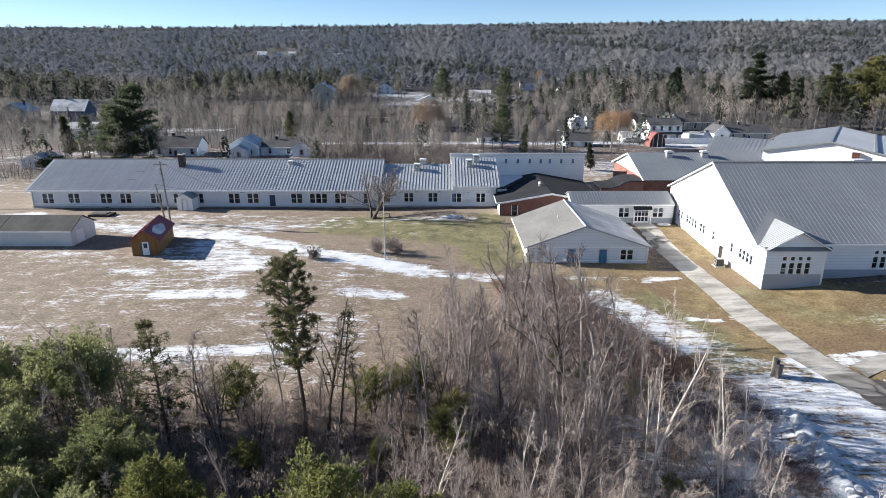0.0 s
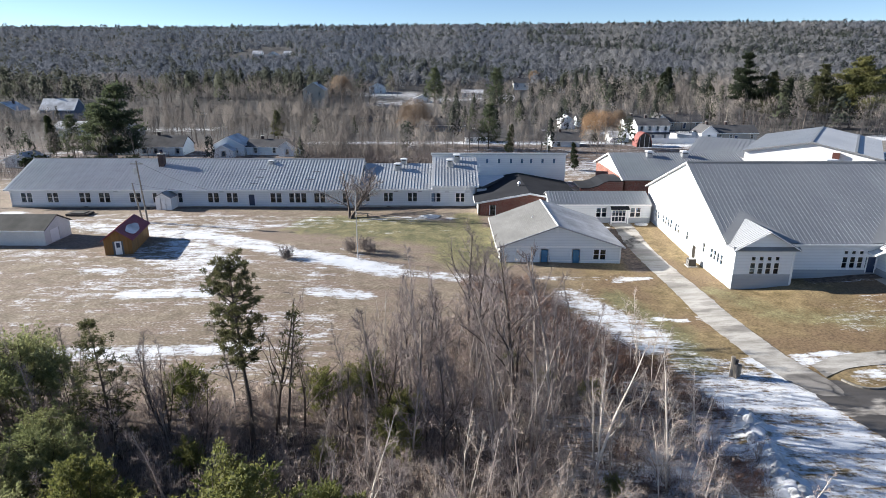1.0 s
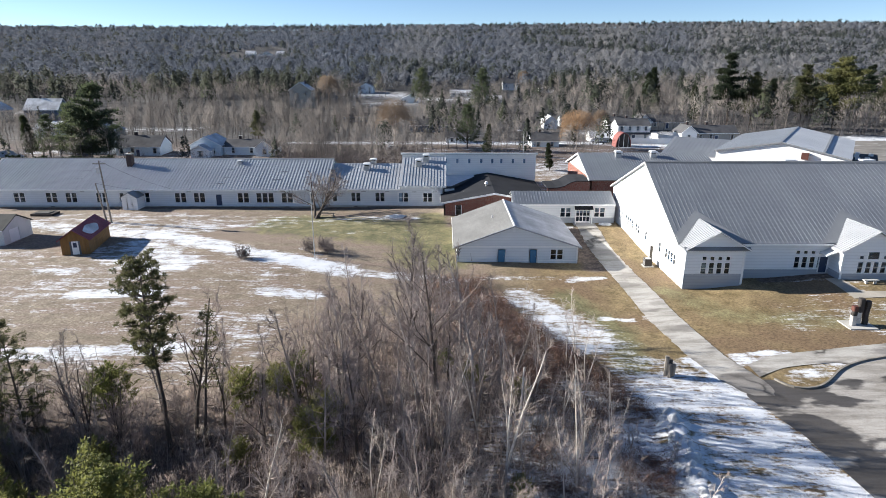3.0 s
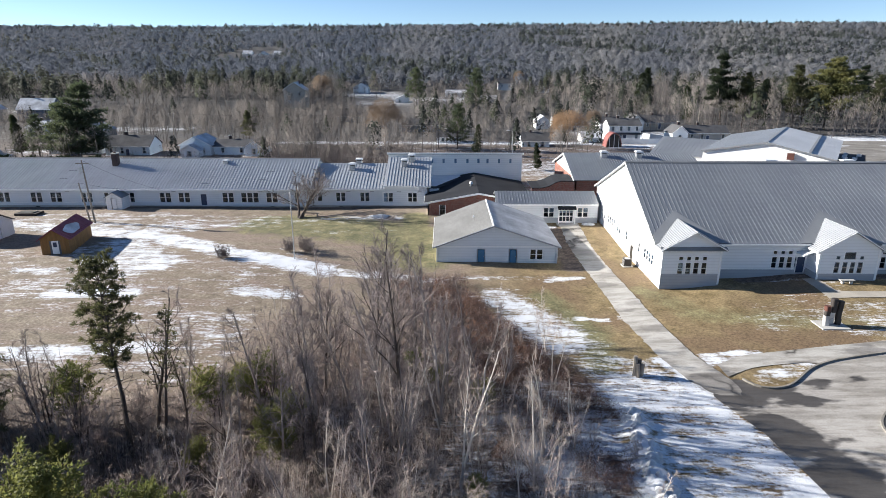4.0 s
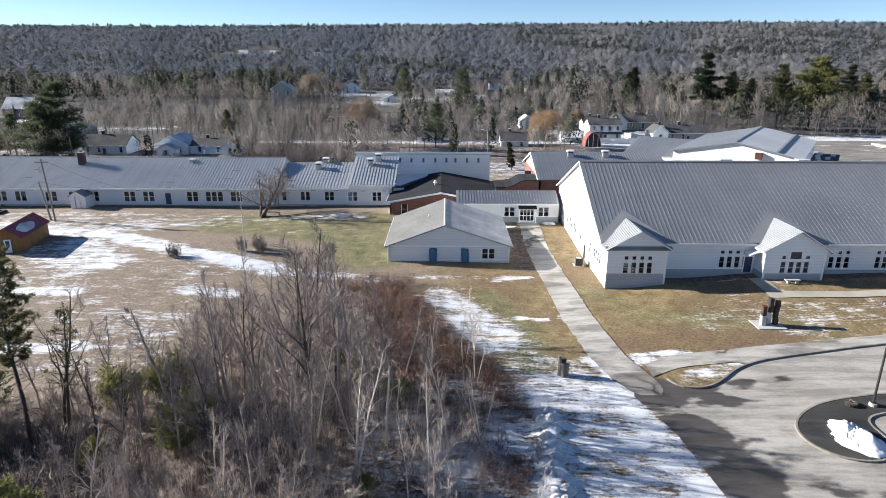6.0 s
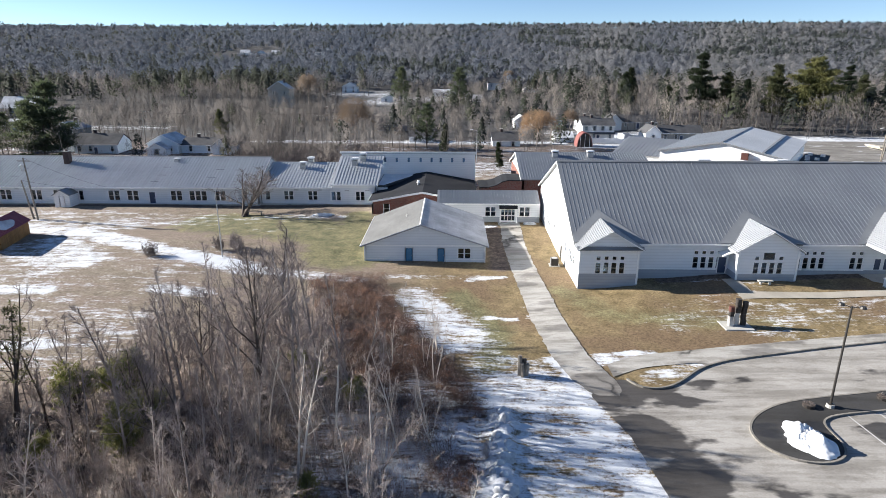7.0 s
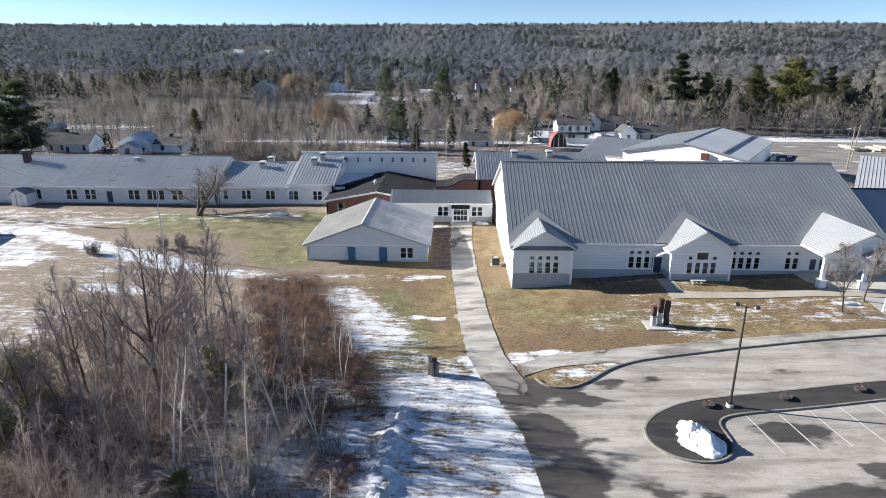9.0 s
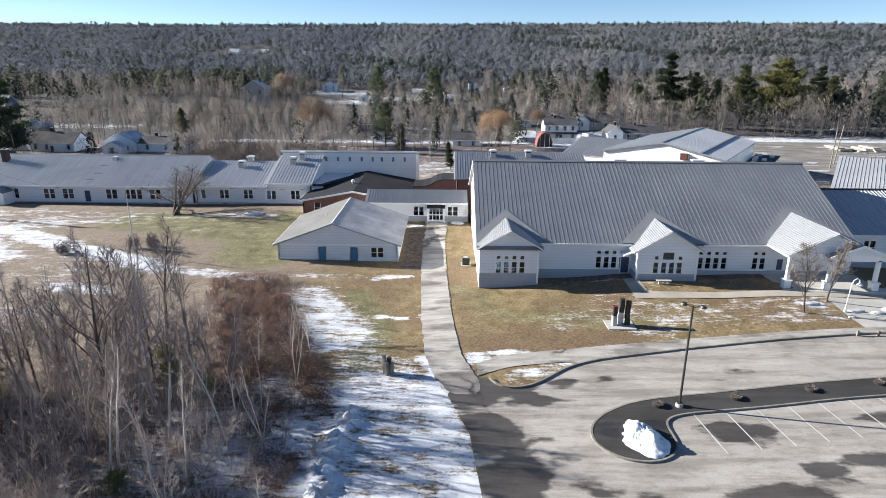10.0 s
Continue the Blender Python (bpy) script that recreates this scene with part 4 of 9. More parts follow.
def brick_hall():
    """Dark low gable roof over brick, ridge along y."""
    b = thing("brick_hall", (19.7, 104.5, 1.0), "red brick hall with a low charcoal gable roof", "school hall")
    x0, x1, xr, y0, y1, ze, zr = 10.0, 28.5, 19.1, 104.9, 125.0, 3.75, 5.5
    wall(b, "y", x0, x1, y0, [(0.2, ze, M["brick"])], [(12.0, 13.2, 1.4, 3.2)])
    window(b, 12.6, y0 + 0.06, 1.4, 1.2, 1.8)
    wall(b, "x", y0, y1, x0, [(0.2, ze, M["white_siding"])])
    wall(b, "x", y0, y1, x1 - 0.25, [(0.2, ze, M["brick"])])
    gable_y(b, y0, x0, x1, xr, ze, zr - 0.15, M["brick"])
    gable_y(b, y1 - 0.3, x0, x1, xr, ze, zr - 0.15, M["brick"])
    part("roof", Geo().prism([(x0 - 0.6, y0 - 0.5, ze - 0.02), (x0 - 0.6, y1 + 0.3, ze - 0.02), (xr, y1 + 0.3, zr), (xr, y0 - 0.5, zr)][::-1], (0, 0, -0.18)), M["dark_shingle"], b)
    part("roof", Geo().prism([(x1 + 0.6, y0 - 0.5, ze - 0.02), (x1 + 0.6, y1 + 0.3, ze - 0.02), (xr + 0.01, y1 + 0.3, zr), (xr + 0.01, y0 - 0.5, zr)], (0, 0, -0.18)), M["dark_shingle"], b)
    fascia(b, (x0 - 0.6, y0 - 0.55, ze), (xr, y0 - 0.55, zr + 0.02), 0.32)
    fascia(b, (xr, y0 - 0.55, zr + 0.02), (x1 + 0.6, y0 - 0.55, ze), 0.32)
    fascia(b, (x0 - 0.65, y1 + 0.3, ze), (x0 - 0.65, y0 - 0.5, ze), 0.26)
    v = thing("roof_turbine", (17.6, 110, 5.2), "small round galvanised turbine vent on the dark roof", "roof vent")
    part("collar", Geo().rod((18.0, 112, 4.9), (18.0, 112, 5.75), 0.22, 0.22, 10), M["steel"], v)
    part("head", Geo().rod((18.0, 112, 5.75), (18.0, 112, 6.15), 0.36, 0.2, 12), M["white_metal"], v)
    # brick passage with a swept parapet towards the gabled block
    c = thing("brick_passage", (33.5, 111, 1.0), "red brick passage with a dark swept parapet", "passage")
    line = [(29.4, 5.0), (31.2, 5.05), (32.6, 5.4), (33.8, 6.1), (34.8, 6.35), (37.4, 6.35)]
    part("wall", Geo().prism([(29.4, 111.0, 0.4), (37.4, 111.0, 0.4)] + [(x, 111.0, z) for x, z in line[::-1]], (0, 0.3, 0)), M["brick"], c)
    g = Geo()
    for (xa, za), (xb, zb) in zip(line, line[1:]):
        g.prism([(xa, 110.8, za), (xb, 110.8, zb), (xb, 110.8, zb + 0.14), (xa, 110.8, za + 0.14)], (0, 7.0, 0))
    part("roof", g, M["dark_shingle"], c)
    return b


brick_hall()


def annex():
    a = thing("annex", (20.5, 80.3, 0.3), "small blue-grey clapboard annex with a pale shingle gable roof", "annex")
    x0, x1, xr, y0, y1, ze, zr, zb = 11.9, 29.0, 19.9, 81.2, 97.4, 2.75, 5.85, -0.4
    holes = [(17.75, 18.7, 0.25, 2.25), (22.25, 23.2, 0.25, 2.25), (25.1, 27.0, 0.8, 2.25)]
    wall(a, "y", x0, x1, y0, [(zb, 0.95, M["annex_siding"]), (0.95, 2.55, M["annex_siding"]), (2.55, ze, M["trim"])], holes)
    gable_y(a, y0 + 0.02, x0, x1, xr, ze, zr - 0.12, M["annex_siding"])
    gable_y(a, y1 - 0.3, x0, x1, xr, ze, zr - 0.12, M["annex_siding"])
    # west wall white instead of blue-grey: sunlight put into its siding
    wall(a, "x", y0, y1, x0, [(zb, ze, M["white_siding"])], [(y, y + 1.4, 0.9, 2.2) for y in (83, 87, 91, 94.5)])
    for y in (83, 87, 91, 94.5):
        window(a, x0 + 0.06, y + 0.7, 0.9, 1.4, 1.3, -90, 2)
    wall(a, "x", y0, y1, x1 - 0.25, [(zb, ze, M["annex_siding"])])
    wall(a, "y", x0, x1, y1 - 0.25, [(zb, ze, M["annex_siding"])])
    for x in (18.22, 22.72):
        door(a, x, y0 + 0.05, 0.25, 0.95, 2.0, M["blue_door"], label="bright blue steel door")
    window(a, 26.05, y0 + 0.06, 0.8, 1.9, 1.45, 0, 2)
    edges = [x0, 17.6, 18.85, 22.1, 23.35, x1]
    for u, v in zip(edges[::2], edges[1::2]):
        part("belt_board", Geo().box(u, y0 - 0.05, 0.62, v, y0, 0.74), M["trim"], a)
    for x in (x0 - 0.05, x1 - 0.15):
        part("corner_board", Geo().box(x, y0 - 0.06, 0.0, x + 0.2, y0, ze), M["trim"], a)
    k = (zr - ze) / (xr - x0 + 0.5)
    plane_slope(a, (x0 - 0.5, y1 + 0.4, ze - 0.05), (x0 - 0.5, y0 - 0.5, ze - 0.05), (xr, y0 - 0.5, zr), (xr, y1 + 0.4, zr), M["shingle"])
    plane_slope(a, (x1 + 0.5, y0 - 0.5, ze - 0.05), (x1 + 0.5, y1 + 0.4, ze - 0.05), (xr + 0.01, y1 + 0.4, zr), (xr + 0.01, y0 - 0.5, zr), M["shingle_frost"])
    # courses of shingles as thin overlapping strips
    rng = random.Random(3)
    for side in (-1, 1):
        xe, run = (x0 - 0.5, xr - x0 + 0.5) if side < 0 else (x1 + 0.5, x1 + 0.5 - xr)
        g = Geo()
        for i in range(34):
            t0, t1 = i / 34, (i + 1.05) / 34
            zlo, zhi = ze - 0.05 + (zr - ze + 0.05) * t0, ze - 0.05 + (zr - ze + 0.05) * min(t1, 1)
            xa, xb = (xe - side * run * t0, xe - side * run * min(t1, 1))
            y = y0 - 0.5
            while y < y1 + 0.4:
                y2 = min(y + rng.uniform(0.8, 1.4), y1 + 0.4)
                h = rng.uniform(0.022, 0.034)
                q = [(xa, y, zlo + h), (xa, y2, zlo + h), (xb, y2, zhi + 0.008), (xb, y, zhi + 0.008)]
                e = [(xa, y, zlo), (xa, y2, zlo)]
                n = len(g.v)
                g.v += q + e
                g.f += [(n, n + 1, n + 2, n + 3) if side > 0 else (n + 3, n + 2, n + 1, n), (n + 4, n + 5, n + 1, n)]
                y = y2
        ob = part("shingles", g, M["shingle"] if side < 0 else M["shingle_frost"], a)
        ob["kind"] = "stuff"
    part("ridge_cap", Geo().prism([(xr - 0.2, y0 - 0.52, zr - 0.02), (xr + 0.2, y0 - 0.52, zr - 0.02), (xr, y0 - 0.52, zr + 0.09)], (0, 17.1, 0)), M["shingle_frost"], a)
    fascia(a, (x0 - 0.5, y0 - 0.55, ze), (xr, y0 - 0.55, zr + 0.05), 0.15, 0.07, M["mid_siding"])
    fascia(a, (xr, y0 - 0.55, zr + 0.05), (x1 + 0.5, y0 - 0.55, ze), 0.15, 0.07, M["mid_siding"])
    fascia(a, (x0 - 0.54, y1 + 0.4, ze - 0.02), (x0 - 0.54, y0 - 0.5, ze - 0.02), 0.2)
    part("gable_vent", Geo().box(19.7, y0 - 0.06, 4.8, 20.1, y0 - 0.02, 5.5), M["pale_siding"], a)
    v = thing("vent_pipe", (19.2, 88, 5.6), "short white plumbing vent on the shingle roof", "vent pipe")
    part("pipe", Geo().rod((17.4, 89, 4.4), (17.4, 89, 5.3), 0.07, 0.07, 8), M["white_metal"], v)
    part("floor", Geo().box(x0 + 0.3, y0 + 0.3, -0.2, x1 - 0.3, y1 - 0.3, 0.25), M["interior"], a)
    return a


annex()


def link():
    k = thing("link_corridor", (31, 100.6, 1.0), "low two-tone grey link corridor with a metal roof", "link corridor")
    holes = [(30.0, 31.9, 2.15, 3.7), (35.85, 37.7, 2.15, 3.7), (32.75, 35.15, 1.15, 3.35)]
    wall(k, "y", 22.0, 39.4, 100.6, [(0.2, 2.1, M["mid_siding"]), (2.1, 4.5, M["pale_siding"])], holes)
    wall(k, "y", 22.0, 39.4, 107.6, [(0.2, 4.5, M["pale_siding"])])
    wall(k, "x", 100.6, 107.6, 22.0, [(0.2, 4.5, M["pale_siding"])])
    gable_x(k, 22.0, 100.6, 107.6, 104.1, 4.5, 4.5, 5.7, M["white_siding"])
    window(k, 30.95, 100.66, 2.15, 1.9, 1.55, 0, 2)
    window(k, 36.8, 100.66, 2.15, 1.9, 1.55, 0, 2)
    part("belt_board", Geo().box(22, 100.54, 2.04, 32.6, 100.6, 2.16), M["trim"], k)
    part("belt_board", Geo().box(35.3, 100.54, 2.04, 39.3, 100.6, 2.16), M["trim"], k)
    # glazed double door in a shallow white porch
    d = part("entrance_door", Geo().box(32.62, 100.45, 1.15, 32.8, 100.75, 3.5).box(35.1, 100.45, 1.15, 35.28, 100.75, 3.5).box(32.8, 100.45, 3.3, 35.1, 100.75, 3.5)
             .box(33.9, 100.5, 1.15, 34.0, 100.7, 3.3).box(32.8, 100.5, 1.15, 33.9, 100.7, 1.4).box(34.0, 100.5, 1.15, 35.1, 100.7, 1.4)
             .box(32.8, 100.5, 2.2, 33.9, 100.7, 2.35).box(34.0, 100.5, 2.2, 35.1, 100.7, 2.35).box(33.3, 100.52, 1.4, 33.4, 100.68, 3.3).box(34.5, 100.52, 1.4, 34.6, 100.68, 3.3), M["trim"], k, "white glazed double entrance door")
    for x in (33.35, 34.55):
        for z0, z1 in ((1.42, 2.2), (2.36, 3.28)):
            part("pane", Geo().box(x - 0.52, 100.58, z0, x + 0.52, 100.6, z1), M["glass"], d).visible_shadow = False
    part("canopy", Geo().prism([(32.4, 99.7, 3.75), (35.5, 99.7, 3.75), (35.5, 100.58, 4.3), (32.4, 100.58, 4.3)], (0, 0, -0.16)), M["dark_shingle"], k)
    for x in (32.55, 35.35):
        part("canopy_post", Geo().box(x - 0.08, 99.75, 1.0, x + 0.08, 99.91, 3.65), M["trim"], k)
    slope(k, (21.8, 100.0, 4.45), (39.3, 100.0, 4.45), (39.3, 104.1, 5.95), (21.8, 104.1, 5.95), M["metal_roof"], 0.5)
    plane_slope(k, (39.3, 108.2, 4.45), (21.8, 108.2, 4.45), (21.8, 104.12, 5.95), (39.3, 104.12, 5.95), M["flashing"])
    fascia(k, (21.8, 99.98, 4.47), (39.3, 99.98, 4.47), 0.26)
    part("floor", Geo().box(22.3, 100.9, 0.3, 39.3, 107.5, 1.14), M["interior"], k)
    st = thing("entrance_step", (34, 99.5, 1.0), "concrete doorstep before the glazed entrance", "step")
    part("slab", Geo().box(32.2, 98.9, 0.6, 35.7, 100.5, 1.16), M["concrete"], st)
    return k


link()


def gabled_brick_block():
    b = thing("gabled_brick_block", (49, 111, 1.0), "brick block with white gable and grey metal roof", "school block")
    x0, x1, y0, y1, yr, ze, zr = 37.6, 63, 111.6, 133, 122.4, 6.7, 10.1
    wall(b, "y", x0, x1, y0, [(0.2, ze, M["brick"])])
    wall(b, "x", y0, y1, x0, [(0.2, ze, M["brick"])])
    wall(b, "x", y0, y1, x1 - 0.25, [(0.2, ze, M["brick"])])
    wall(b, "y", x0, x1, y1, [(0.2, ze, M["brick"])])
    gable_x(b, x0, y0, y1 + 0.2, yr, ze, ze, zr - 0.1, M["white_siding"])
    gable_x(b, x1 - 0.25, y0, y1 + 0.2, yr, ze, ze, zr - 0.1, M["white_siding"])
    slope(b, (x0 - 0.4, y0 - 0.7, ze - 0.1), (x1, y0 - 0.7, ze - 0.1), (x1, yr, zr), (x0 - 0.4, yr, zr), M["metal_roof"], 0.5)
    plane_slope(b, (x1, y1 + 0.7, ze - 0.1), (x0 - 0.4, y1 + 0.7, ze - 0.1), (x0 - 0.4, yr + 0.02, zr), (x1, yr + 0.02, zr), M["flashing"])
    fascia(b, (x0 - 0.45, yr, zr + 0.02), (x0 - 0.45, y0 - 0.7, ze - 0.08), 0.3)
    fascia(b, (x0 - 0.45, y1 + 0.7, ze - 0.08), (x0 - 0.45, yr, zr + 0.02), 0.3)
    return b


gabled_brick_block()
for x in (44.9, 51.9):
    roof_vent((x, 120.6, 9.4), 1.35, "boxy white ventilator on the grey metal roof")
for at in ((-5.4, 119.5, 7.1), (5.0, 119.6, 7.9), (6.4, 121.6, 8.6)):
    roof_vent(at, 1.3)
roof_vent((-30.8, 119.8, 8.3), 0.6, "small white roof vent near the ridge")
roof_vent((-4.4, 122.3, 7.7), 1.2)


def ridge_vent(x, y, z):
    v = thing("ridge_vent", (x, y, z), "low pale box vent behind the roof ridge", "roof vent", "ridge vents")
    part("curb", Geo().box(x - 0.8, y - 0.45, z - 0.7, x + 0.8, y + 0.45, z + 0.18), M["steel"], v)
    part("cap", Geo().box(x - 0.92, y - 0.55, z + 0.18, x + 0.92, y + 0.55, z + 0.3), M["white_metal"], v)


ridge_vent(61.4, 89.3, 13.55)
ridge_vent(72.9, 89.3, 13.55)

# ---- the large front building ----
FY, FZ, RY, RZ = 72.6, 5.7, 88.3, 13.6


def on_roof(x, y, lift=0.0):
    return Vector((x, y, FZ + (y - FY) * (RZ - FZ) / (RY - FY) + lift))


def front_gable(b, xc, hw, y_front, ze, zr, over=0.5, front_mat="pale_siding"):
    """A cross gable on the front slope: two seamed slopes that run back into the main roof, and flashing in the valleys."""
    yv = FY + (zr - FZ) * (RY - FY) / (RZ - FZ)
    ye = FY + (ze - FZ) * (RY - FY) / (RZ - FZ)
    hwo = hw + over
    zeo = ze - over * (zr - ze) / hw * 0.9
    apex, back = Vector((xc, y_front - over, zr)), Vector((xc, yv, zr))
    for s in (-1, 1):
        e0, e1 = Vector((xc + s * hwo, y_front - over, zeo)), Vector((xc + s * hwo, FY - 0.1, zeo))
        poly = [e0, e1, Vector((xc + s * hw * 0.98, ye, ze)), back, apex]
        n = (apex - e0).cross(e1 - e0).normalized() * -s
        n = n if n.z > 0 else -n
        r = part("gable_roof", Geo().prism(poly if s < 0 else poly[::-1], n * 0.1), M["gable_metal"], b)
        w = (apex - e0).normalized()
        L = (apex - e0).length
        for i in range(int((yv - y_front + over) / 0.42) + 1):
            y = y_front - over + 0.1 + i * 0.42
            # a seam from the eave, or from the valley, up to the ridge
            t0 = 0.0 if y < ye else (y - ye) / (yv - ye)
            if t0 < 0.95:
                p = Vector((xc + s * hwo, y, zeo)) + w * L * t0 + n * 0.1
                q = Vector((xc, y, zr)) + n * 0.1
                part("seam", Geo().prism([p, p + Vector((0, 0.05, 0)), q + Vector((0, 0.05, 0)), q], n * 0.05), M["gable_metal"], r)
        fascia(b, e0 + Vector((0, -0.03, 0.08)), apex + Vector((0, -0.03, 0.08)), 0.12, 0.06) if s < 0 else fascia(b, apex + Vector((0, -0.03, 0.08)), e0 + Vector((0, -0.03, 0.08)), 0.12, 0.06)
        fascia(b, e1 + Vector((s * 0.03, 0, 0.06)), e0 + Vector((s * 0.03, 0, 0.06)), 0.2, 0.06)
    # flat flashing in the valleys, ending at the gable wall
    yo, half = yv + 1.5, hw + 1.6
    left = max(xc - half, 39.72)
    tri = [on_roof(left, FY + 0.05, 0.08), on_roof(xc + half, FY + 0.05, 0.08), on_roof(xc, yo, 0.08)]
    if left > xc - half:
        tri.append(on_roof(left, FY + 0.05 + (yo - FY - 0.05) * (left - xc + half) / half, 0.08))
    part("valley_flashing", Geo().prism(tri, (0, 0, 0.05)), M["valley"], b)
    gable_y(b, y_front, xc - hw, xc + hw, xc, ze, zr - 0.1, M[front_mat])


def main_building():
    b = thing("main_building", (63, 73.2, 1.0), "large pale-sided school building with a grey standing-seam roof and front gables", "school building")
    x0, x1, y0, yb = 40.0, 87.4, 73.2, 104.6
    low, mid_m, top = M["mid_siding"], M["pale_siding"], M["white_siding"]

    def four(x, n=4, step=0.98, w=0.78):
        return [(x + i * step, w) for i in range(n)]
    # front wall
    wins = four(55.35) + four(68.3, 4, 1.0) + four(75.25, 2, 0.95)
    wins = [(x, w) for x, w in wins]
    holes = [(x - w / 2, x + w / 2, 2.35, 3.8) for x, w in wins] + [(x - 0.3, x + 0.3, 4.2, 4.6) for x, w in wins] + [(58.95, 59.35, 1.9, 2.0)]
    wall(b, "y", 47.2, x1, y0, [(0.2, 2.2, low), (2.2, 5.6, mid_m)], holes)
    for x, w in wins:
        window(b, x, y0 + 0.06, 2.35, w, 1.45, 0, 1)
        window(b, x, y0 + 0.06, 4.2, 0.6, 0.4, 0, 1, False)
    part("band_board", Geo().box(47.3, y0 - 0.04, 2.14, 59.4, y0, 2.26), M["trim"], b)
    part("band_board", Geo().box(67.4, y0 - 0.04, 2.14, 76.8, y0, 2.26), M["trim"], b)
    # corner box
    bw = four(42.35, 4, 0.98, 0.76)
    bh = [(x - w / 2, x + w / 2, 2.4, 3.8) for x, w in bw] + [(x - 0.3, x + 0.3, 4.15, 4.6) for x, w in bw]
    wall(b, "y", x0, 47.3, 70.7, [(-0.6, 2.35, low), (2.35, 4.5, mid_m), (4.5, 5.75, M["pale_siding"])], bh)
    for x, w in bw:
        window(b, x, 70.76, 2.4, w, 1.4, 0, 1)
        window(b, x, 70.76, 4.15, 0.6, 0.45, 0, 1, False)
    wall(b, "x", 70.95, y0, 47.05, [(-0.3, 2.35, low), (2.35, 5.7, mid_m)])
    part("corner_board", Geo().box(47.12, 70.64, 1.0, 47.36, 70.7, 5.6), M["trim"], b)
    # west wall, white throughout: its sunlit brightness is put into the siding
    ww = [(99.6, 1), (98.3, 1)] + [(95.9 - 1.15 * i, 1) for i in range(4)] + [(90.4, 1), (89.3, 1), (85.75, 1), (79.75, 1)] + [(77.2 - 1.0 * i, 1) for i in range(4)]
    wh = [(y - 0.4, y + 0.4, 2.45, 3.7) for y, n in ww] + [(82.3, 83.3, 0.2, 2.3)]
    wall(b, "x", 70.95, yb, x0, [(-0.6, 2.35, top), (2.35, 5.7, top)], wh)
    for y, n in ww:
        window(b, x0 + 0.06, y, 2.45, 0.8, 1.25, -90, 1)
    door(b, x0 + 0.05, 82.8, 0.2, 1.0, 2.1, M["dark_metal"], -90, "dark steel side door")
    part("gable_wall", Geo().prism([(x0, FY + 0.6, 5.7), (x0, RY, RZ - 0.2), (x0, yb, 6.95), (x0, yb, 5.7)], (0.25, 0, 0)), top, b)
    part("gable_wall", Geo().prism([(x1 - 0.25, FY + 0.6, 5.7), (x1 - 0.25, RY, RZ - 0.2), (x1 - 0.25, yb, 6.95), (x1 - 0.25, yb, 5.7)], (0.25, 0, 0)), mid_m, b)
    wall(b, "x", y0 + 0.25, yb, x1 - 0.25, [(0.0, 5.7, mid_m)])
    wall(b, "y", x0 + 0.25, x1 - 0.25, yb, [(0.0, 6.95, mid_m)])
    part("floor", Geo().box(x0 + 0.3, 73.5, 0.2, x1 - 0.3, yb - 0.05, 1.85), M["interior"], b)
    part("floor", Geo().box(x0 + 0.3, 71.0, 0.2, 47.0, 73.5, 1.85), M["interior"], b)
    # roof
    slope(b, (x0 - 0.35, FY, FZ), (x1 + 0.3, FY, FZ), (x1 + 0.3, RY, RZ), (x0 - 0.35, RY, RZ), M["metal_roof"], 0.56, 0.2, 0.048)
    plane_slope(b, (x1 + 0.3, yb + 0.6, 6.75), (x0 - 0.35, yb + 0.6, 6.75), (x0 - 0.35, RY + 0.02, RZ), (x1 + 0.3, RY + 0.02, RZ), M["flashing"], 0.2)
    part("ridge_cap", Geo().prism([(x0 - 0.4, RY - 0.3, RZ - 0.02), (x0 - 0.4, RY, RZ + 0.16), (x0 - 0.4, RY + 0.3, RZ - 0.02)], (x1 - x0 + 0.75, 0, 0)), M["flashing"], b)
    fascia(b, (x0 - 0.4, RY, RZ + 0.02), (x0 - 0.4, FY, FZ + 0.02), 0.2, 0.05)
    fascia(b, (x0 - 0.4, yb + 0.6, 6.77), (x0 - 0.4, RY, RZ + 0.02), 0.2, 0.05)
    fascia(b, (47.4, FY - 0.02, FZ + 0.02), (59.2, FY - 0.02, FZ + 0.02), 0.22)
    fascia(b, (68.2, FY - 0.02, FZ + 0.02), (76.2, FY - 0.02, FZ + 0.02), 0.22)
    front_gable(b, 43.7, 3.6, 70.7, 5.75, 7.85)
    part("pent_roof", Geo().prism([(39.6, 70.2, 5.58), (47.8, 70.2, 5.58), (47.8, 70.7, 5.9), (39.6, 70.7, 5.9)], (0, 0, -0.1)), M["flashing"], b)
    front_gable(b, 63.2, 3.75, 70.8, 5.6, 7.9)
    gx = [61.85, 62.85, 63.8, 64.75]
    gh = [(x - 0.38, x + 0.38, 2.5, 3.9) for x in gx] + [(61.55, 62.15, 4.3, 4.7), (62.5, 64.1, 4.3, 5.2), (64.5, 65.1, 4.3, 4.7)]
    wall(b, "y", 59.5, 66.95, 70.8, [(0.4, 2.4, low), (2.4, 5.6, mid_m)], gh)
    for x in gx:
        window(b, x, 70.86, 2.5, 0.76, 1.4, 0, 1)
    window(b, 61.85, 70.86, 4.3, 0.6, 0.4, 0, 1, False)
    window(b, 63.3, 70.86, 4.3, 1.6, 0.9, 0, 1, False)
    window(b, 64.8, 70.86, 4.3, 0.6, 0.4, 0, 1, False)
    wall(b, "x", 71.05, y0, 59.5, [(0.4, 2.4, low), (2.4, 5.6, mid_m)])
    wall(b, "x", 71.05, y0, 66.7, [(0.4, 2.4, low), (2.4, 5.6, mid_m)])
    part("corner_board", Geo().box(59.46, 70.74, 1.6, 59.7, 70.8, 5.5), M["trim"], b)
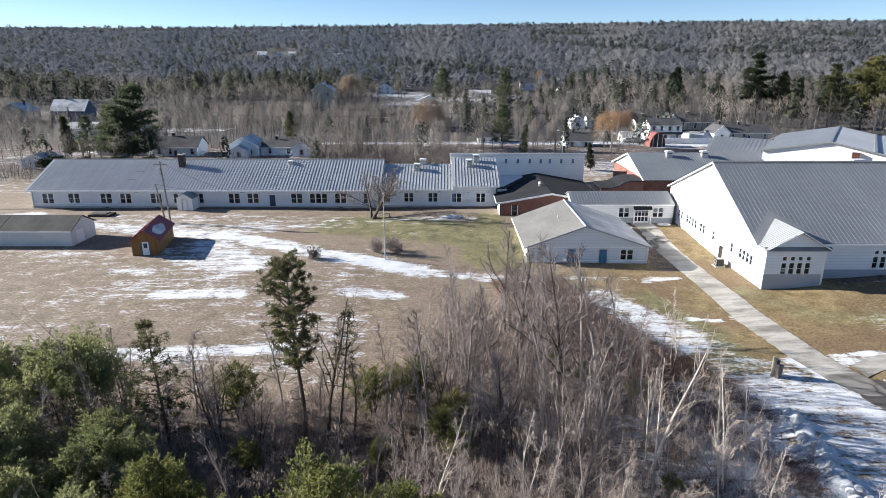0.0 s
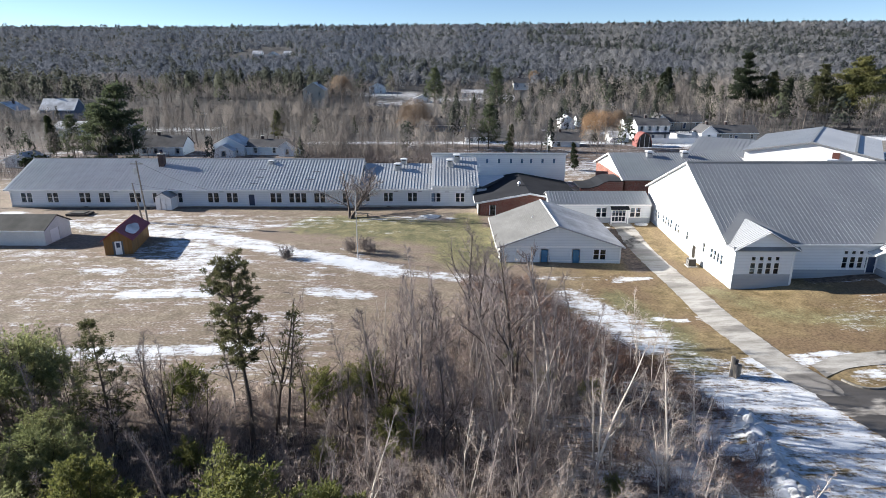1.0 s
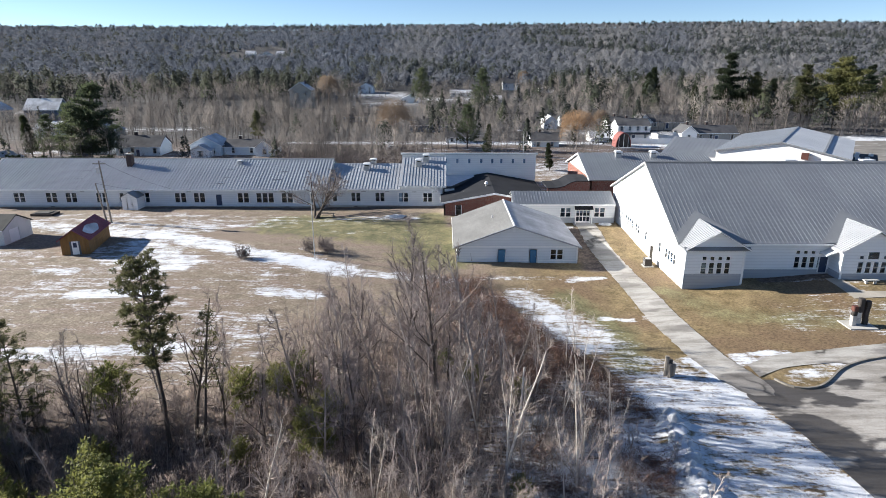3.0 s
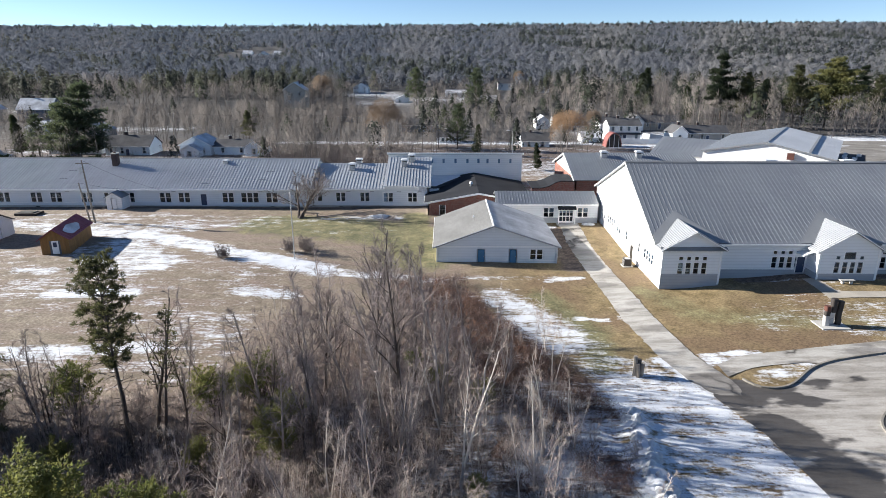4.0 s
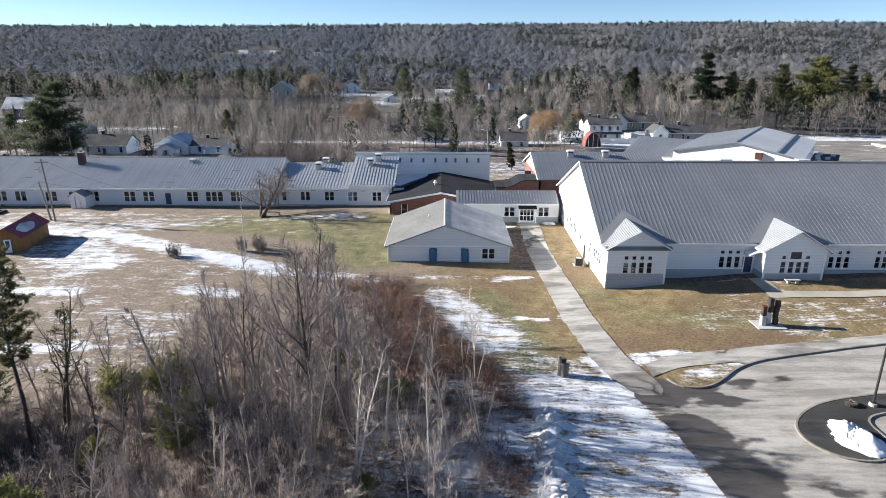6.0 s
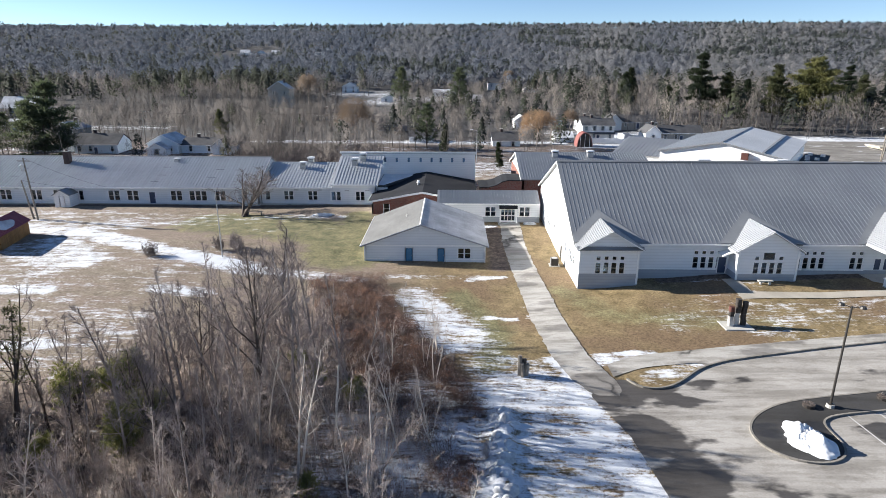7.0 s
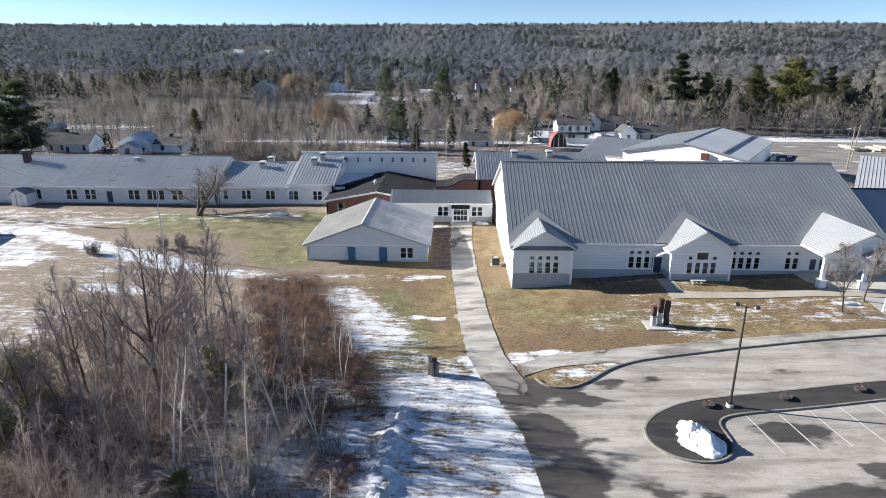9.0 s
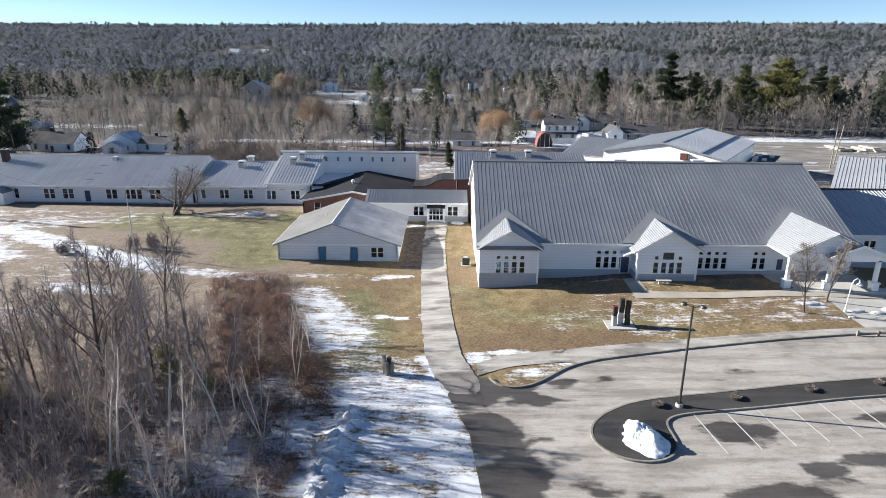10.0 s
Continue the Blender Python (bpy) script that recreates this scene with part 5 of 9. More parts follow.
    part("corner_board", Geo().box(66.75, 70.74, 1.6, 66.99, 70.8, 5.5), M["trim"], b)
    part("door_hood", Geo().prism([(58.0, 71.6, 4.5), (59.5, 71.6, 5.1), (59.5, 73.2, 5.1), (58.0, 73.2, 4.5)], (0, 0, -0.15)), M["trim"], b)
    door(b, 58.7, 73.15, 1.75, 1.0, 2.1, M["navy"], label="navy side door under a small hood")
    # entrance porch
    front_gable(b, 81.6, 5.0, 68.3, 6.1, 8.55)
    part("porch_soffit", Geo().box(76.7, 68.3, 5.7, 86.5, 73.2, 5.95), M["trim"], b)
    part("porch_beam", Geo().box(76.6, 68.2, 5.45, 81.2, 68.6, 6.1), M["trim"], b)
    part("porch_beam", Geo().box(76.6, 68.6, 5.45, 77.0, 73.1, 6.1), M["trim"], b)
    part("porch_beam", Geo().box(81.2, 67.6, 5.3, 87.6, 68.0, 6.0), M["trim"], b)
    part("porch_beam", Geo().box(86.3, 68.3, 5.45, 86.7, 73.1, 6.1), M["trim"], b)
    plane_slope(b, (80.7, 70.0, 5.9), (80.7, 67.2, 5.9), (84.4, 67.2, 7.35), (84.4, 70.0, 7.35), M["flashing"], 0.12, "gable_roof")
    plane_slope(b, (88.1, 67.2, 5.9), (88.1, 70.0, 5.9), (84.4, 70.0, 7.35), (84.4, 67.2, 7.35), M["flashing"], 0.12, "gable_roof")
    gable_y(b, 67.6, 81.2, 87.6, 84.4, 6.0, 7.2, M["pale_siding"])
    fascia(b, (80.7, 67.15, 5.95), (84.4, 67.15, 7.42), 0.3)
    fascia(b, (84.4, 67.15, 7.42), (88.1, 67.15, 5.95), 0.3)
    for x, y in ((76.85, 68.45), (86.9, 67.8), (81.4, 67.8)):
        c = part("porch_column", Geo().box(x - 0.2, y - 0.2, 2.6, x + 0.2, y + 0.2, 5.45), M["trim"], b)
        part("plinth", Geo().box(x - 0.4, y - 0.4, 1.2, x + 0.4, y + 0.4, 2.6), M["trim"], c)
        part("cap", Geo().box(x - 0.48, y - 0.48, 2.6, x + 0.48, y + 0.48, 2.75), M["trim"], c)
    part("porch_floor", Geo().box(76.2, 67.0, 0.9, 88, 73.1, 1.75), M["concrete"], b)
    for x in (78.4, 79.6):
        part("display_panel", Geo().box(x - 0.35, y0 - 0.05, 2.3, x + 0.35, y0 - 0.01, 3.7), M["navy"], b)
    return b


main_building()


def east_wings():
    j = thing("east_wing", (100, 77.5, 1.5), "grey-roofed wing east of the large school building", "school wing")
    wx = [(92.4, 1.7), (96.5, 1.7), (101, 1.7), (106, 1.7)]
    wall(j, "y", 87.5, 125, 77.5, [(0.5, 2.4, M["mid_siding"]), (2.4, 5.9, M["white_siding"])], [(x - w / 2, x + w / 2, 3.2, 5.0) for x, w in wx])
    for x, w in wx:
        window(j, x, 77.56, 3.2, w, 1.8, 0, 2)
    wall(j, "y", 87.5, 125, 98.5, [(0.5, 5.9, M["white_siding"])])
    wall(j, "x", 77.5, 98.5, 124.8, [(0.5, 5.9, M["white_siding"])])
    slope(j, (87.75, 76.9, 5.95), (125, 76.9, 5.95), (125, 88.2, 9.85), (87.75, 88.2, 9.85), M["gable_metal"], 0.5)
    plane_slope(j, (125, 99, 5.95), (87.75, 99, 5.95), (87.75, 88.22, 9.85), (125, 88.22, 9.85), M["flashing"])
    fascia(j, (87.7, 76.88, 5.97), (125, 76.88, 5.97), 0.22)
    part("ridge_cap", Geo().box(87.75, 87.9, 9.83, 125, 88.5, 9.93), M["dark_shingle"], j)
    # the rear wing stands at the gymnasium's angle
    k = thing("rear_wing", (110, 109, 1.5), "rear wing with a pale grey seamed metal roof", "school wing")
    m = pose(105.3, 108.2, 0, 0, 0, -33.9)
    e = [m @ Vector(p) for p in ((0, 0, 6.0), (12, 0, 6.0), (12, 19, 9.6), (0, 19, 9.6), (0, 36, 6.0), (12, 36, 6.0))]
    slope(k, e[0], e[1], e[2], e[3], M["gable_metal"], 0.6)
    plane_slope(k, e[5], e[4], e[3], e[2], M["flashing"])
    for x, y, x2, y2 in ((0.3, 0.5, 11.7, 0.8), (0.3, 0.8, 0.6, 35.5), (11.4, 0.8, 11.7, 35.5), (0.3, 35.5, 11.7, 35.8)):
        g = Geo().box(x, y, 0.5, x2, y2, 5.85)
        g.v = [tuple(m @ Vector(p)) for p in g.v]
        part("wall", g, M["white_siding"], k)
    f = thing("flat_roof_block", (96, 110, 1.0), "low block with a dark flat membrane roof", "school block")
    wall(f, "y", 88, 107.4, 106.5, [(0.5, 5.2, M["brick"])])
    wall(f, "x", 106.5, 128, 88, [(0.5, 5.2, M["brick"])])
    part("roof", Geo().box(87.8, 99.2, 5.2, 105.0, 128, 5.5), M["flat_dark"], f)
    for x, y, s in ((98, 112, 0.9), (101, 116, 0.7), (103.4, 124, 0.9), (102, 109, 0.6), (100.6, 125, 0.6)):
        u = thing("rooftop_unit", (x, y, 5.5), "white rooftop ventilation unit on the dark flat roof", "roof unit", "rooftop units")
        part("casing", Geo().box(x - s, y - s * 0.7, 5.5, x + s, y + s * 0.7, 5.5 + s), M["white_metal"], u)
        part("curb", Geo().box(x - s - 0.1, y - s * 0.7 - 0.1, 5.5, x + s + 0.1, y + s * 0.7 + 0.1, 5.65), M["steel"], u)


east_wings()


def gym():
    """The large hall behind, turned against the rest."""
    ang = -33.9
    m = pose(80.5, 126.5, 0, 0, 0, ang)
    b = thing("gymnasium", (80.5, 126.5, 1.5), "large white gymnasium with a low grey metal gable roof", "gymnasium")
    L, hw, ze, zr = 36.5, 12.4, 9.2, 11.85

    def lay(g):
        g.v = [tuple(m @ Vector(p)) for p in g.v]
        return g
    part("wall", lay(Geo().prism([(-hw, 0, 0.5), (hw, 0, 0.5), (hw, 0, ze), (0, 0, zr - 0.1), (-hw, 0, ze)], (0, 0.3, 0))), M["white_siding"], b)
    part("wall", lay(Geo().prism([(-hw, L, 0.5), (hw, L, 0.5), (hw, L, ze), (0, L, zr - 0.1), (-hw, L, ze)], (0, 0.3, 0))), M["white_siding"], b)
    part("wall", lay(Geo().box(-hw, 0.3, 0.5, -hw + 0.3, L, ze)), M["white_siding"], b)
    part("wall", lay(Geo().box(hw - 0.3, 0.3, 0.5, hw, L, ze)), M["white_siding"], b)
    P = [m @ Vector(p) for p in ((-hw - 0.4, -0.6, ze), (0, -0.6, zr), (0, L + 0.5, zr), (-hw - 0.4, L + 0.5, ze), (hw + 0.4, -0.6, ze), (hw + 0.4, L + 0.5, ze))]
    # west slope coloured darker, east slope paler, to offset the sun on each
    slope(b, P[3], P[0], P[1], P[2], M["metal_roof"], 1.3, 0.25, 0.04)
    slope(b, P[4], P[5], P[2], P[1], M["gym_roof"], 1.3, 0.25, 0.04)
    part("roof_step", lay(Geo().prism([(hw * 0.62, -0.6, zr - (zr - ze) * 0.6), (hw * 0.66, -0.6, zr - (zr - ze) * 0.6), (hw * 0.66, -0.6, zr - (zr - ze) * 0.6 + 0.14), (hw * 0.62, -0.6, zr - (zr - ze) * 0.6 + 0.14)], (0, L + 1, 0))), M["flashing"], b)
    part("ridge_cap", lay(Geo().box(-0.2, -0.6, zr - 0.03, 0.2, L + 0.5, zr + 0.1)), M["flashing"], b)
    part("sign_box", lay(Geo().box(4.0, -0.9, 8.6, 5.3, 0, 9.9)), M["rust"], b, "red square box on the gable wall")
    w = thing("low_gym_block", (104, 138, 1.5), "low dark flat-roofed block beside the gymnasium", "school block")
    part("wall", lay(Geo().box(12.6, 10, 0.5, 17.8, 42, 5.3)), M["white_siding"], w)
    part("roof", lay(Geo().box(12.45, 9.8, 5.3, 18.0, 42.2, 5.5)), M["flat_dark"], w)
    for u, v in ((13.8, 39), (13.6, 34), (13.9, 30), (16.6, 38), (15.8, 31), (14.5, 24)):
        c = m @ Vector((u, v, 5.5))
        f = thing("rooftop_unit", c, "white rooftop vent box on the dark flat roof", "roof unit", "rooftop units")
        part("casing", lay(Geo().box(u - 0.5, v - 0.4, 5.55, u + 0.5, v + 0.4, 6.1)), M["white_metal"], f)
        part("curb", lay(Geo().box(u - 0.55, v - 0.45, 5.5, u + 0.55, v + 0.45, 5.62)), M["steel"], f)
    e = thing("gym_extension", (74, 158, 1.5), "lower hall with a ribbed metal roof beside the gymnasium", "hall")
    q = [m @ Vector(p) for p in ((-27, 11, 6.0), (-13.4, 11, 6.0), (-13.4, 23, 9.0), (-27, 23, 9.0), (-27, 35, 6.0), (-13.4, 35, 6.0))]
    slope(e, q[0], q[1], q[2], q[3], M["metal_roof"], 1.0)
    slope(e, q[5], q[4], q[3], q[2], M["metal_roof"], 0)
    part("wall", lay(Geo().box(-26.6, 11.5, 0.5, -13.5, 11.8, 5.8)), M["white_siding"], e)
    part("wall", lay(Geo().box(-26.6, 11.8, 0.5, -26.3, 34.5, 5.8)), M["white_siding"], e)
    part("wall", lay(Geo().prism([(-26.6, 11.5, 5.8), (-26.6, 23, 8.7), (-26.6, 34.5, 5.8)], (0.3, 0, 0))), M["white_siding"], e)
    part("wall", lay(Geo().box(-26.3, 34.2, 0.5, -13.5, 34.5, 5.8)), M["white_siding"], e)
    return b


gym()


# ---- trees ----
M["bark_grey"] = surface("grey_brown_bark", (0.24, 0.204, 0.19), (0.52, 0.455, 0.42), 0.8, 9, 0.9, 0, 0.3, (2, 2, 0.6), vary=0.5)
M["bark_pale"] = surface("pale_birch_bark", (0.60, 0.54, 0.48), (0.80, 0.75, 0.69), 1.5, 8, 0.8, 0, 0.2, (1, 1, 3), vary=0.3, grain=0.5)
M["bark_dark"] = surface("dark_pine_bark", (0.05, 0.04, 0.035), (0.11, 0.085, 0.07), 0.8, 9, 0.95, 0, 0.4)
M["twig"] = surface("bare_twigs", (0.33, 0.268, 0.252), (0.58, 0.50, 0.465), 0.25, 5, 0.9, 0, 0.0, vary=0.5, island=0.4)
M["twig_dark"] = surface("dark_bare_twigs", (0.21, 0.168, 0.16), (0.43, 0.36, 0.34), 0.25, 5, 0.9, 0, 0.0, vary=0.5, island=0.4)
M["twig_pale"] = surface("pale_twigs", (0.52, 0.42, 0.36), (0.70, 0.59, 0.51), 0.25, 5, 0.9, 0, 0.0, vary=0.4, island=0.35)
M["brush"] = surface("brown_brush", (0.30, 0.215, 0.185), (0.52, 0.42, 0.37), 0.25, 4, 0.9, 0, 0.0, island=0.5)
M["grey_scrub"] = surface("grey_scrub", (0.19, 0.155, 0.14), (0.33, 0.285, 0.265), 0.25, 4, 0.9, 0, 0.0, island=0.5)


def leafy(name, a, b, big=0.35, island=0.6):
    m = surface(name, a, b, big, 3.0, 0.75, 0, 0.0, island=island)
    # thin leaves let some light through
    nt = m.node_tree
    bsdf, out = nt.nodes["Principled BSDF"], nt.nodes["Material Output"]
    tl, both = nt.nodes.new("ShaderNodeBsdfTranslucent"), nt.nodes.new("ShaderNodeMixShader")
    nt.links.new(bsdf.inputs["Base Color"].links[0].from_socket, tl.inputs["Color"])
    both.inputs[0].default_value = 0.5
    nt.links.new(bsdf.outputs[0], both.inputs[1])
    nt.links.new(tl.outputs[0], both.inputs[2])
    nt.links.new(both.outputs[0], out.inputs["Surface"])
    return m


M["pine"] = leafy("pine_needles", (0.062, 0.074, 0.031), (0.165, 0.158, 0.068))
M["cedar"] = leafy("cedar_sprays", (0.125, 0.15, 0.045), (0.33, 0.32, 0.11))
M["cedar_grey"] = leafy("juniper_sprays", (0.21, 0.24, 0.10), (0.44, 0.45, 0.22))
M["far_pine"] = leafy("far_pine_needles", (0.020, 0.034, 0.017), (0.052, 0.068, 0.026), 0.06)
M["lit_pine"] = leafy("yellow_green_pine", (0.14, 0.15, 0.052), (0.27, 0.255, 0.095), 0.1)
M["olive_pine"] = leafy("olive_pine_needles", (0.058, 0.070, 0.030), (0.125, 0.13, 0.054), 0.1)
M["far_pine2"] = leafy("blue_green_pine_needles", (0.065, 0.09, 0.05), (0.13, 0.155, 0.08), 0.06)
M["willow"] = leafy("orange_willow_twigs", (0.34, 0.22, 0.13), (0.50, 0.34, 0.21), 0.4, 0.45)
M["beech"] = leafy("tan_leaf_twigs", (0.22, 0.16, 0.115), (0.33, 0.245, 0.175), 0.4, 0.5)


def limb(geo, rng, p, d, length, r0, r1, n, sides, bend=0.12, lift=0.0):
    """A crooked tapered limb; gives its points."""
    pts, dirs = [p.copy()], []
    for i in range(n):
        d = (d + Vector((rng.gauss(0, bend), rng.gauss(0, bend), rng.gauss(0, bend) + lift))).normalized()
        q = pts[-1] + d * (length / n)
        a, b = r0 + (r1 - r0) * i / n, r0 + (r1 - r0) * (i + 1) / n
        if sides >= 3:
            geo.rod(pts[-1], q, a, b, sides, False)
        else:
            s = d.orthogonal().normalized()
            s = (Matrix.Rotation(rng.uniform(0, 6.28), 3, d) @ s)
            geo.face(pts[-1] - s * a, pts[-1] + s * a, q + s * b, q - s * b)
        pts.append(q)
        dirs.append(d.copy())
    return pts, dirs


def outward(rng, d, spread):
    side = Matrix.Rotation(rng.uniform(0, 2 * math.pi), 3, d) @ d.orthogonal().normalized()
    return (d * math.cos(spread) + side * math.sin(spread)).normalized()


def bare_tree(seed, h, stems=1, slim=1.0, first=0.35, limbs=13, subs=5, twigs=6, lean=0.06, fork=0.0, stout=1.0, open_=1.0, splay=(0.05, 0.28)):
    """Trunk mesh and crown mesh of a leafless tree, foot at the origin."""
    rng = random.Random(seed)
    trunk, crown = Geo(), Geo()
    for s in range(stems):
        tilt = 0.0 if stems == 1 else rng.uniform(*splay)
        d = Vector((rng.gauss(0, lean), rng.gauss(0, lean), 1)).normalized()
        d = outward(rng, d, tilt)
        hs = h * (1 if s == 0 else rng.uniform(0.6, 0.95))
        r = hs * 0.0115 * (1.0 if stems == 1 else 0.75) * stout
        p0 = Vector((rng.gauss(0, 0.12), rng.gauss(0, 0.12), -0.3)) if stems > 1 else Vector((0, 0, -0.3))
        pts, dirs = limb(trunk, rng, p0, d, hs, r, r * 0.18, 9, 6, 0.05, 0.02)
        n_l = limbs if s == 0 else max(5, limbs * 2 // 3)
        for i in range(n_l):
            t = first + (1 - first) * (i + rng.random()) / n_l * 0.97
            k = min(int(t * 9), 8)
            base = pts[k].lerp(pts[k + 1], t * 9 - k)
            ang = rng.uniform(0.45, 0.95) * (1.15 - 0.35 * t)
            L = hs * slim * (0.30 * (1 - t) + 0.10) * rng.uniform(0.7, 1.25)
            if fork and i < 4:
                L, ang = hs * fork, rng.uniform(0.35, 0.7) * open_
            lr = r * (1 - t * 0.8) * (0.58 if fork and i < 4 else 0.46)
            lp, ld = limb(trunk, rng, base, outward(rng, dirs[k], ang), L, lr, lr * 0.3, 4, 3, 0.16, 0.07)
            for j in range(subs):
                u = 0.25 + 0.75 * (j + rng.random()) / subs
                q = min(int(u * 4), 3)
                b2 = lp[q].lerp(lp[q + 1], min(u * 4 - q, 1))
                L2 = L * rng.uniform(0.3, 0.55)
                sp, sd = limb(crown, rng, b2, outward(rng, ld[q], rng.uniform(0.4, 0.9)), L2, max(lr * 0.48, 0.017), 0.007 * stout, 3, 3, 0.2, 0.08)
                for w in range(twigs):
                    v = (w + rng.random()) / twigs
                    e = min(int(v * 3), 2)
                    b3 = sp[e].lerp(sp[e + 1], min(v * 3 - e, 1))
                    limb(crown, rng, b3, outward(rng, sd[e], rng.uniform(0.3, 0.9)), L2 * rng.uniform(0.3, 0.6) + 0.18, 0.0085 * stout, 0.004 * stout, 1, 2, 0.2, 0.1)
    return trunk, crown


def planted(name, x, y, turn, size, meshes, names, label, category, group="", sink=0.05, z=None):
    ob = thing(name, (x, y, (gz(x, y) if z is None else z) - sink), label, category, group)
    ob.rotation_euler = (0, 0, turn)
    ob.scale = (size, size, size)
    for me, part_name in zip(meshes, names):
        c = new(part_name, me)
        c.parent = ob
    return ob


def tree_meshes(geos, mats, names):
    return [g.mesh(n, m) for g, m, n in zip(geos, mats, names)]


TC = ("trunk", "crown")
SLIM = [tree_meshes(bare_tree(s, 11, 1, 0.66, 0.30, 17, 5, 8, 0.05, 0.0, 1.05), (M["bark_grey"], M["twig_dark"]), TC) for s in (1, 2, 3)]
MULTI = [tree_meshes(bare_tree(s, 10, 3, 0.62, 0.28, 12, 5, 7, 0.05, 0.0, 1.0), (M["bark_grey"], M["twig"]), TC) for s in (4, 5)]
WIDE = [tree_meshes(bare_tree(s, 11, 1, 1.0, 0.3, 15, 7, 9, 0.05, 0.42, 1.2), (M["bark_dark"], M["twig_dark"]), TC) for s in (6, 7)]
BIRCH = [tree_meshes(bare_tree(s, 9.5, n, 0.6, 0.36, 12, 4, 6, 0.06, 0.0, 0.9, 1.0, (0.05, 0.16)), (M["bark_pale"], M["twig_pale"]), TC) for s, n in ((8, 1), (9, 2), (10, 3))]
CLUMP = [tree_meshes(bare_tree(s, 5.5, 9, 0.6, 0.15, 9, 3, 6, 0.08, 0.0, 0.62, 1.0, (0.05, 0.2)), (M["bark_pale"], M["twig_pale"]), TC) for s in (11, 12)]
BROWN = [tree_meshes(bare_tree(s, 5.0, 8, 0.7, 0.15, 9, 4, 5, 0.1, 0.0, 0.9), (M["bark_grey"], M["twig"]), TC) for s in (13, 14)]

rng = random.Random(21)
spots = []
for _ in range(9000):
    x, y = rng.uniform(-34, 27), rng.uniform(18, 73)
    if float(wood_mask(x - 0.8, y + 0.5)) < 0.6:
        continue
    gap = 1.9 if x > -1 else 1.75
    if x < -4 and y < 31:
        gap = 2.4
    if all((x - a) ** 2 + (y - b) ** 2 > gap * gap for a, b in spots):
        spots.append((x, y))
for x, y in spots:
    k = rng.random()
    if k * 7 % 1 < (0.22 if x > 4 and 22 < y < 48 else 0.3):
        continue
    if x > 12 and y < 31 and (k * 13) % 1 < 0.62:
        continue
    edge_d = float(np.interp(y, [p[1] for p in EDGE_WOOD], [p[0] for p in EDGE_WOOD])) - x
    s = rng.uniform(0.75, 1.12)
    turn = rng.uniform(0, 6.28)
    if edge_d < 5:
        if rng.random() < 0.7:
            continue
        kind, s = (BIRCH, rng.uniform(0.6, 0.85)) if k < 0.5 else (BROWN, rng.uniform(0.4, 0.6))
    elif x < -1:
        kind = SLIM if k < 0.3 else BROWN if k < 0.72 else MULTI
        s *= 0.74
    elif y < 34:
        kind = CLUMP if k < 0.16 else BIRCH if k < 0.40 else BROWN if k < 0.62 else MULTI if k < 0.85 else SLIM
        s *= (0.8 if kind in (MULTI, SLIM) else 0.95) if edge_d > 9 else 0.7
    else:
        kind = SLIM if k < 0.36 else MULTI if k < 0.58 else WIDE if k < 0.70 else BIRCH if k < 0.86 else BROWN
        s *= (1.0 if y > 40 else 0.85) * (0.66 if edge_d < 11 else 1.0)
    if y > 58:
        s *= 0.62
    pale = kind in (BIRCH, CLUMP)
    low = kind in (CLUMP, BROWN)
    planted("shrub" if low else "birch_tree" if pale else "bare_tree", x, y, turn, s, rng.choice(kind), TC,
            "leafless pale many-stemmed shrub in the thicket" if kind is CLUMP else "leafless brown many-stemmed shrub in the thicket" if low
            else "slender leafless pale-barked birch in the thicket" if pale else "slender leafless grey-brown tree in the thicket",
            "shrub" if low else "tree", "thicket shrubs" if low else "thicket trees")

# taller trees that stand out of the thicket
for x, y, s, kind in ((9.8, 41.0, 1.3, WIDE[0]), (6.7, 48.2, 1.1, WIDE[1]), (11.6, 42.3, 1.3, SLIM[0]), (12.9, 42.4, 1.28, SLIM[1]), (8.2, 40.6, 0.8, BIRCH[0]), (10.3, 39.2, 0.9, BIRCH[0]),
                      (14.0, 33.9, 1.2, BIRCH[0]), (19.0, 33.3, 0.95, BIRCH[0]), (1.4, 44.9, 0.78, WIDE[1]), (2.0, 42.0, 1.0, SLIM[2]), (-0.9, 40.0, 1.05, SLIM[1]), (20.3, 37.5, 1.0, BIRCH[0]),
                      (22.6, 38.0, 0.75, BIRCH[2]), (7.0, 47.0, 1.15, MULTI[1]), (12.7, 39.4, 0.85, BIRCH[0]), (5.2, 43.5, 1.05, SLIM[0]), (15.2, 44.6, 1.0, SLIM[2]), (3.6, 46.0, 0.95, MULTI[0])):
    pale = kind in BIRCH
    planted("birch_tree" if pale else "bare_tree", x, y, x * 1.7, s, kind, TC, "tall leafless pale-barked birch at the thicket edge" if pale else "tall leafless tree rising above the thicket", "tree", "tall thicket trees")

WHITE = [tree_meshes(bare_tree(s, 9.0, n, 0.75, 0.34, 11, 4, 5, 0.08, 0.28, 0.8, 1.0, (0.1, 0.3)), (M["bark_pale"], M["twig_pale"]), TC) for s, n in ((15, 1), (16, 2), (17, 2))]
DARK = [tree_meshes(bare_tree(s, h_, n, 0.8, 0.3, 12, 4, 5, 0.05, 0.36, 1.3, 1.1, (0.05, 0.35)), (M["bark_dark"], M["brush"]), TC) for s, h_, n in ((18, 9.5, 1), (19, 8.0, 5))]
SPREAD = tree_meshes(bare_tree(20, 7.6, 4, 1.0, 0.2, 13, 5, 7, 0.05, 0.4, 1.1, 1.2, (0.25, 0.6)), (M["bark_grey"], M["twig_pale"]), TC)
